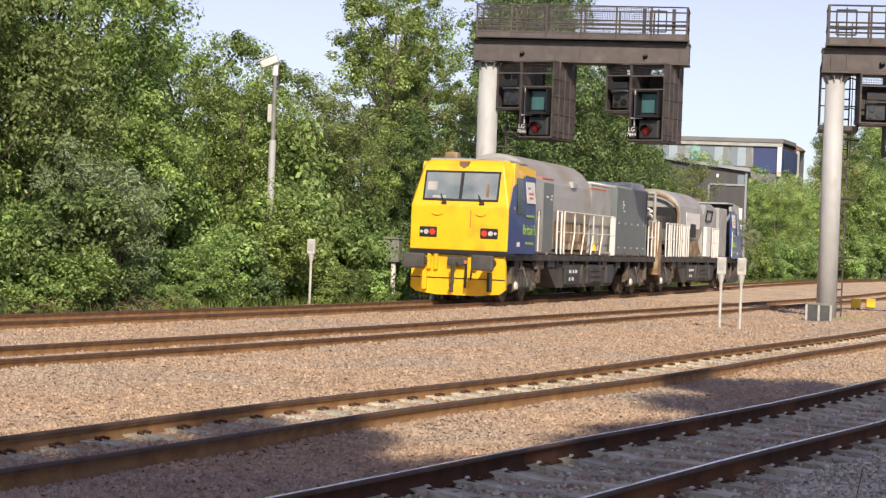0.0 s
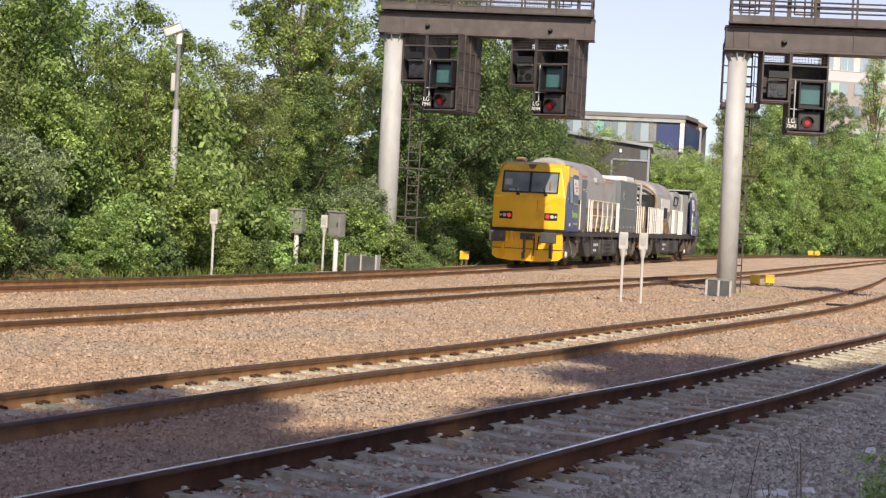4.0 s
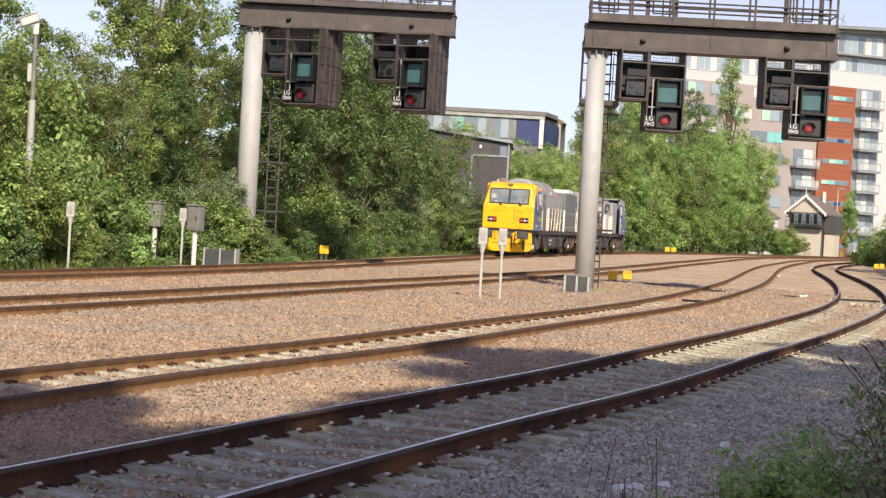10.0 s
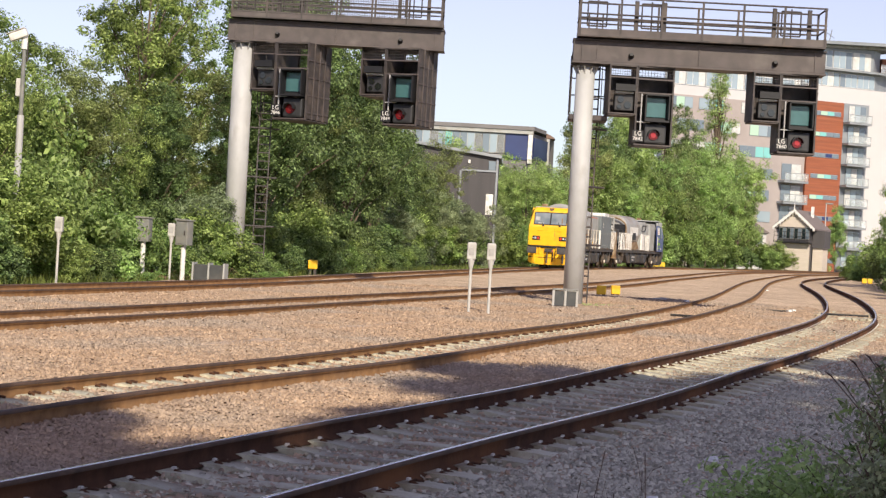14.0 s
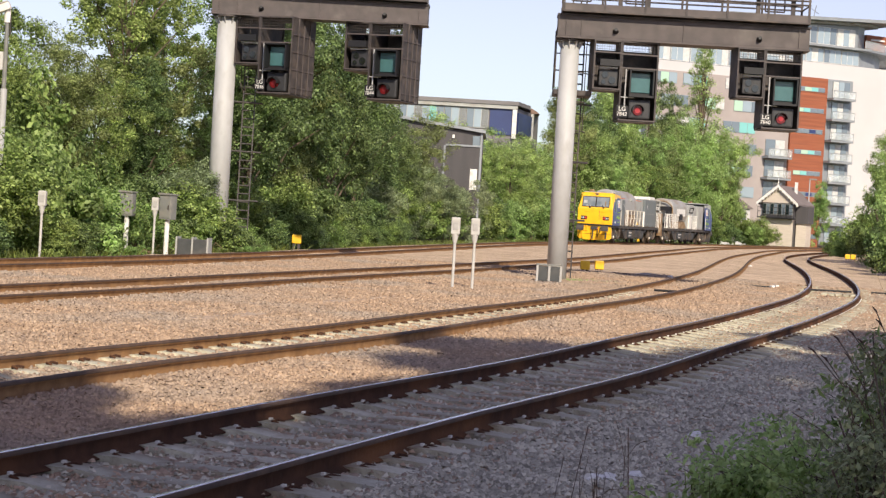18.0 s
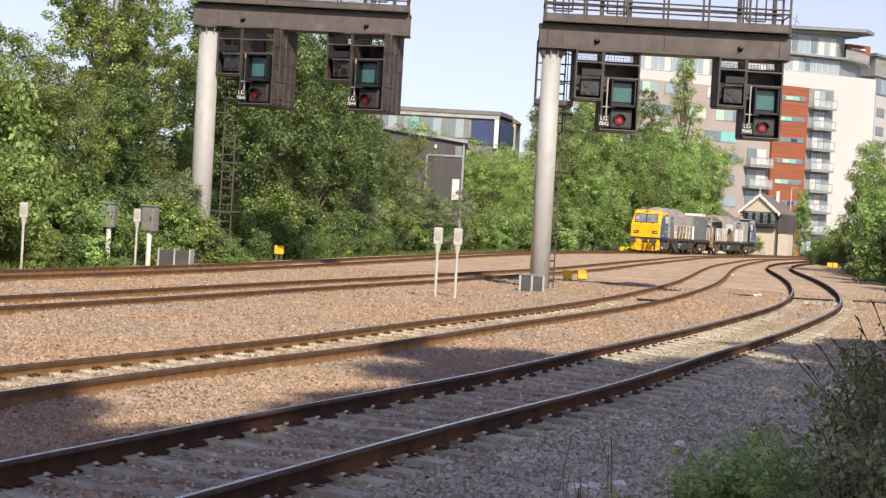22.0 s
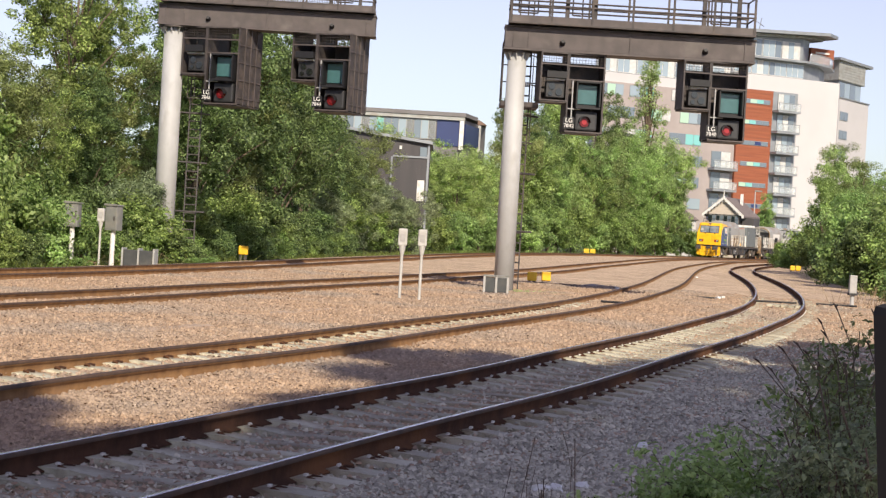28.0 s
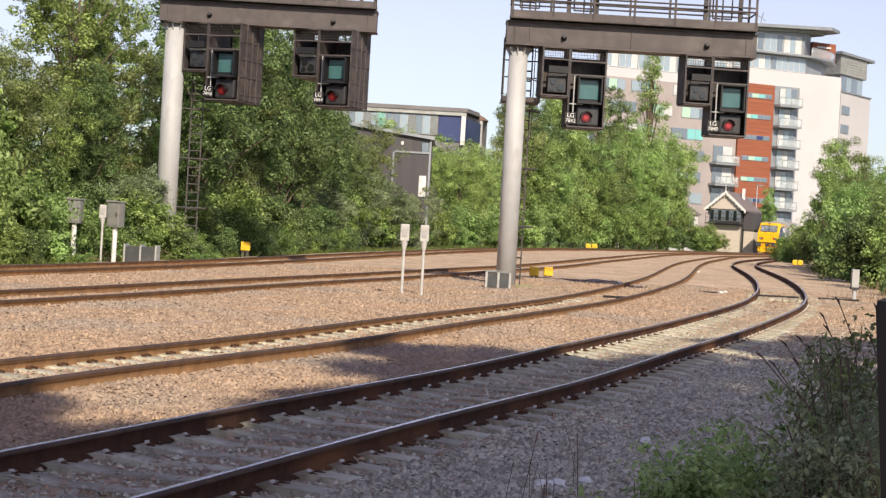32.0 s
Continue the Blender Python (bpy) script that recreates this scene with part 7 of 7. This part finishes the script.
part("glazed_storey", bm, M_METAL, apt)
for k in range(7):
    window(apt, 0.8 + k * 3.2, 3.8 + k * 3.2, 24.8, 27.0, 1.3, [g.choice((M_WIN, M_SKYGLASS)), M_SKYGLASS, g.choice((M_CURTAIN, M_SKYGLASS))], 3, M_WHITE)
for k in range(4):
    window(apt, 23.7 + k * 3.14, 26.7 + k * 3.14, 26.7, 28.7, 1.5, [g.choice((M_WIN, M_SKYGLASS)), g.choice((M_SKYGLASS, M_CURTAIN)), M_SKYGLASS], 3, M_WHITE)
bm = B()
prism(bm, [(0.5, 0.3), (36.8, 0.3), (42.5, 3.2), (47.6, 8.6), (47.6, 21), (30, 23), (9, 15)], 28.9, 29.2, "z")
part("terrace_slab", bm, M_METAL, apt)
bm = B()
prism(bm, [(14, 2.2), (36.4, 2.2), (40.5, 6), (40.5, 20), (20, 16)], 29.2, 32.2, "z")
part("glazed_storey", raise_right(bm), M_METAL, apt)
for k in range(6):
    window(apt, 15.4 + k * 3.45, 18.6 + k * 3.45, 29.4, 31.9, 2.2, [g.choice((M_CURTAIN, M_SKYGLASS)), M_SKYGLASS, g.choice((M_WIN, M_CURTAIN))], 3, M_WHITE)
bm = B()
prism(bm, [(13.5, 1.4), (37.6, 1.4), (43.5, 6.6), (43.5, 20), (19.5, 16.5)], 32.2, 32.55, "z")
part("soffit", raise_right(bm), M_LIGHTGREY, apt)
bm = B()
prism(bm, [(12.5, 0.4), (39.5, -0.1), (45.8, 5.9), (45.8, 21), (19, 17)], 32.55, 33.0, "z")
part("roof", raise_right(bm), M_METAL, apt, "oversailing grey roof")
bm = B()
prism(bm, [(41.0, 6.1), (45.6, 6.4), (46.6, 9.0), (46.6, 16), (41.0, 16)], 29.2, 32.0, "z")
rc = part("cladding", bm, M_REDCLAD, apt, "red-brown cladding behind the roof terrace")
bm = B()
box(bm, 41.8, 44.4, 6.02, 6.08, 31.2, 31.45, 0, Matrix.Identity(4))
part("light_strip", bm, M_WHITE, rc)
rim = [(36.6, 0.5), (40.0, 1.9), (42.5, 3.4), (45.2, 6.0), (47.4, 8.8)]
for p, q in zip(rim[:-1], rim[1:]):
    bm = B()
    prism(bm, [p, q, (q[0] - 0.08, q[1] + 0.08), (p[0] - 0.08, p[1] + 0.08)], 29.2, 30.35, "z")
    bg = part("terrace_glass", bm, M_BALGLASS, apt)
    bm = B()
    rod(bm, (*p, 30.4), (*q, 30.4), 0.06, 6)
    part("handrail", bm, M_METAL, bg)
# pavilion on the wing: a metal box over a glazed storey
bm = B()
prism(bm, [(52.5, 13.5), (61.2, 18.6), (61.2, 29), (52.5, 27)], 25.6, 28.5, "z")
pv = part("roof_pavilion", bm, M_METAL, apt, "grey metal roof pavilion")
turn = Matrix.Translation((52.5, 13.5, 0)) @ Matrix.Rotation(math.atan2(5.1, 8.7), 4, "Z")
for k in range(4):
    bm = B()
    box(bm, 0.3 + k * 2.4, 2.5 + k * 2.4, -0.1, 0.0, 26.0, 28.2)
    bmesh.ops.transform(bm, matrix=turn, verts=bm.verts[:])
    part("pane", bm, M_SKYGLASS if k % 2 else M_WIN, pv)
bm = B()
prism(bm, [(52.0, 12.9), (62.2, 18.9), (62.2, 29), (52.0, 27)], 28.5, 31.5, "z")
up = part("upper_box", bm, M_LIGHTGREY, pv, "pale grey ribbed metal box")
turn = Matrix.Translation((52.0, 12.9, 0)) @ Matrix.Rotation(math.atan2(6.0, 10.2), 4, "Z")
for k in range(7):
    bm = B()
    box(bm, 0.1, 11.7, -0.06, 0.0, 28.6 + k * 0.42, 28.9 + k * 0.42)
    bmesh.ops.transform(bm, matrix=turn, verts=bm.verts[:])
    part("sheet", bm, M_LIGHTGREY, up)
bm = B()
prism(bm, [(51.4, 12.0), (64.6, 19.9), (64.6, 29), (51.4, 27)], 31.5, 31.9, "z")
part("roof", bm, M_METAL, apt)
bm = B()
rod(bm, (31, 6, 33.0), (31.5, 6, 35.4), 0.08, 6)
rod(bm, (30.3, 6, 35.0), (32, 6, 34.2), 0.06, 6)
part("aerial", bm, M_METAL, apt)

# office building with glazed top floor
off = thing("office_building", "grey office building with glazed top floor and navy panels", "building", "", 0, 175, -0.42)
bm = B()
prism(bm, [(-26, 0), (1.3, 0), (3.6, 12), (3.6, 26), (-26, 26)], 0, 11.9, "z")
part("wall", bm, M_ROOFGREY, off, "brown-grey walls")
bm = B()
prism(bm, [(-26, -0.45), (1.5, -0.45), (2.7, 5.5), (2.7, 24), (-26, 24)], 12.1, 12.45, "z")
part("roof", bm, M_ROOFGREY, off, "flat grey roof edge")
bm = B()
prism(bm, [(2.75, 11.9), (2.75, 12.4), (3.2, 12.2), (3.62, 11.9)], 7.9, 26)
part("gable_end", bm, M_GABLE, off, "brown brick gable end")
bm = B()
box(bm, -26, 1.45, -0.35, 0.05, 11.75, 12.1)
part("fascia", bm, M_LIGHTGREY, off)
for k in range(12):
    window(off, -25.6 + k * 2.04, -23.6 + k * 2.04, 9.9, 11.7, -0.05, [M_WIN, M_SKYGLASS, M_BALGLASS] if k % 3 else [M_SKYGLASS, M_WINTEAL, M_WIN], 3, M_LIGHTGREY)
    window(off, -25.6 + k * 2.04, -23.6 + k * 2.04, 8.1, 9.8, -0.05, [M_WINTEAL, M_WINGREEN, M_WIN] if k % 4 == 1 else [M_WIN, M_SKYGLASS, M_WIN], 3, M_LIGHTGREY)
bm = B()
box(bm, -1.05, 1.0, -0.12, 0.0, 9.4, 11.72)
part("navy_panel", bm, M_BLUEPANEL, off)
bm = B()
box(bm, 1.0, 1.4, -0.3, 0.1, 9.1, 12.0)
part("corner_frame", bm, M_WHITE, off)
bm = B()
prism(bm, [(1.42, 0.5), (2.75, 6.8), (2.9, 6.7), (1.57, 0.4)], 9.6, 11.5, "z")
part("side_panel", bm, M_BLUEPANEL, off)
bm = B()
prism(bm, [(2.8, 7.0), (2.95, 7.8), (3.1, 7.7), (2.95, 6.9)], 9.3, 11.8, "z")
part("corner_frame", bm, M_WHITE, off)

# dark clad shed
shed = thing("shed", "dark grey clad shed with pale corner trims", "building", "", 0, 125, -0.42)
bm = B()
prism(bm, [(-6.5, 0), (-1.15, 0), (-1.15, 7.3), (-6.5, 7.95)], 0, 10)
part("wall", bm, M_DARKCLAD, shed, "dark grey sheet cladding")
for i in range(26):
    bm = B()
    x = -6.4 + i * 0.2
    box(bm, x, x + 0.09, -0.03, 0.0, 0.2, 6.25)
    part("sheet_rib", bm, M_DARKCLAD, shed)
bm = B()
prism(bm, [(-6.8, 8.0), (-0.95, 7.3), (-0.95, 7.48), (-6.8, 8.2)], -0.3, 10.3)
part("roof", bm, M_METAL, shed)
for x0, x1, z0, z1, m_ in ((-1.26, -1.12, 0, 7.3, M_METAL), (-3.62, -3.5, 0, 6.4, M_METAL), (-3.5, -1.26, 6.38, 6.5, M_METAL), (-1.82, -1.36, 3.6, 4.95, M_WHITE), (-1.75, -1.3, 6.5, 7.1, M_WIN), (-3.1, -2.95, 6.9, 7.12, M_WHITE)):
    bm = B()
    box(bm, x0, x1, -0.08, -0.004, z0, z1)
    part("trim" if m_ is M_METAL else "panel", bm, m_, shed)

# signal box
sb = thing("signal_box", "two-storey white signal box with black window band and slate roof", "signal box", "", 34.2, 249.3, -0.42, -24)
sb.scale = (1.06, 1.06, 1.06)
M_BOXWALL = surface("cream_boarding", (0.60, 0.53, 0.45), (0.54, 0.47, 0.39), 2, 0.8, stretch=(0.5, 1, 6))
bm = B()
box(bm, 0.15, 3.95, 0, 7.0, 0, 3.55)
part("lower_storey", bm, M_BOXWALL, sb, "cream painted lower storey")
bm = B()
box(bm, 0, 4.1, -0.1, 7.1, 3.55, 3.95)
part("floor_band", bm, M_DARKCLAD, sb)
bm = B()
box(bm, 0.1, 4.0, 0.05, 7.0, 3.95, 5.5)
part("upper_storey", bm, M_DARKCLAD, sb)
for k in range(4):
    window(sb, 0.2 + k * 0.95, 1.1 + k * 0.95, 4.05, 5.4, 0.0, [M_SIDEGLASS, M_WIN], 2, M_GREY)
bm = B()
prism(bm, [(-0.15, 5.5), (4.25, 5.5), (2.05, 7.35)], -0.05, 0.12)
part("gable", bm, M_BOXWALL, sb, "cream boarded gable")
for sx in (-1, 1):
    bm = B()
    prism(bm, [(2.05, 7.65), (2.05 + sx * 2.6, 5.42), (2.05 + sx * 2.6, 5.24), (2.05, 7.47)], -0.35, 7.4)
    part("roof_slope", bm, M_SLATE, sb)
    bm = B()
    prism(bm, [(2.05, 7.72), (2.05 + sx * 2.62, 5.46), (2.05 + sx * 2.62, 5.1), (2.05, 7.32)], -0.42, -0.36)
    br = part("bargeboard", bm, M_WHITE, sb)
    for k in range(7):
        bm = B()
        u = (k + 0.5) / 7
        rod(bm, (2.05 + sx * 2.62 * u, -0.39, 7.32 - 2.22 * u), (2.05 + sx * 2.62 * u, -0.39, 7.12 - 2.22 * u), 0.11, 6, 0.02)
        part("pendant", bm, M_WHITE, br)
bm = B()
rod(bm, (2.05, -0.4, 7.4), (2.05, -0.4, 8.5), 0.09, 8, 0.02)
part("finial", bm, M_WHITE, sb)
bm = B()
box(bm, 2.75, 3.05, 4.6, 5.0, 6.6, 8.2)
part("chimney_pipe", bm, M_WHITE, sb)
for z in (4.4, 4.9):
    bm = B()
    rod(bm, (-0.2, -0.75, z), (4.3, -0.75, z), 0.03, 6)
    part("walkway_rail", bm, M_BLACK, sb)
for k in range(8):
    bm = B()
    rod(bm, (-0.2 + k * 0.643, -0.75, 3.75), (-0.2 + k * 0.643, -0.75, 4.9), 0.03, 6)
    part("walkway_post", bm, M_BLACK, sb)
bm = B()
box(bm, -0.25, 4.35, -0.8, -0.1, 3.62, 3.74)
part("walkway", bm, M_BLACK, sb)
bm = B()
box(bm, 3.96, 4.02, 0.5, 1.6, 0, 3.4)
part("side_boarding", bm, M_DARKCLAD, sb)
bm = B()
box(bm, 4.15, 5.4, 1.2, 3.5, 0, 3.1)
part("porch", bm, M_BOXWALL, sb)
bm = B()
box(bm, 4.1, 5.6, 1.0, 3.7, 3.1, 5.2)
part("stair_enclosure", bm, M_DARKCLAD, sb)
# low white house beside it
wh = thing("house", "low white house half hidden by trees", "house", "", 26.2, 251, -0.42, -4)
wh.scale = (1.06, 1.06, 1.06)
bm = B()
box(bm, 0, 6.4, 0, 8, 0, 4.6)
part("wall", bm, M_RENDER, wh)
bm = B()
prism(bm, [(-0.4, 4.6), (6.8, 4.6), (3.2, 7.0)], -0.3, 8.3)
part("roof", bm, M_SLATE, wh)
for u in (0.8, 3.0, 5.0):
    window(wh, u, u + 1.0, 1.0, 2.4, -0.02, [M_WIN], 1, M_WHITE)
    window(wh, u, u + 1.0, 3.1, 4.3, -0.02, [M_WIN], 1, M_WHITE)
lp = thing("street_lamp", "tall slim grey lamp post behind the signal box", "street lamp", "", 41.0, 254, -0.42)
bm = B()
rod(bm, (0, 0, 0), (0, 0, 9.2), 0.1, 8, 0.07)
part("column", bm, M_GALV, lp)
bm = B()
box(bm, -0.1, 0.9, -0.12, 0.12, 9.15, 9.35, 0.04)
part("lantern", bm, M_GREY, lp)


# ---- what moves ----
def motions():
    """The train draws away along the far track, gathering speed from 19 to 24 km/h."""
    ys = np.arange(20, 325, 0.1)
    xs = LINE[4](ys)
    s = np.concatenate([[0], np.cumsum(np.hypot(np.diff(xs), np.diff(ys)))])

    def spot(d):
        y = float(np.interp(d, s, ys))
        return Vector((float(LINE[4](y)), y, 0))

    reached = spline([(0, 51.75), (1, 56.7), (2, 61.9), (5, 77.8), (9, 98.6), (14, 124.6), (17, 143.7), (20, 163.5), (23, 183.3), (27, 209.7), (30, 229.5), (32, 242.7)])

    def lead(t):
        """Distance run by the yellow end."""
        return float(np.interp(float(reached(t)), ys, s))

    for ob, off in ((CAR_A, 10.2), (CAR_B, 30.7)):
        rows = []
        for i in range(65):
            t = i * 0.5
            a, b = spot(lead(t) + off - 6.8), spot(lead(t) + off + 6.8)
            d = b - a
            c = (a + b) / 2
            rows.append((t, pose(c.x, c.y, 0, 0, 0, -math.degrees(math.atan2(d.x, d.y)))))
        walk(ob, rows)
    for ob in WHEELS_A + WHEELS_B:
        at, rows = ob.location.copy(), []
        for i in range(321):
            t = min(32.0, i * 0.1)
            turn = math.degrees((lead(t) - lead(0)) / 0.42)
            rows.append((t, Matrix.Translation(at) @ Matrix.Rotation(-radians(turn), 4, "X")))
            if t >= 32.0:
                break
        walk(ob, rows)


motions()
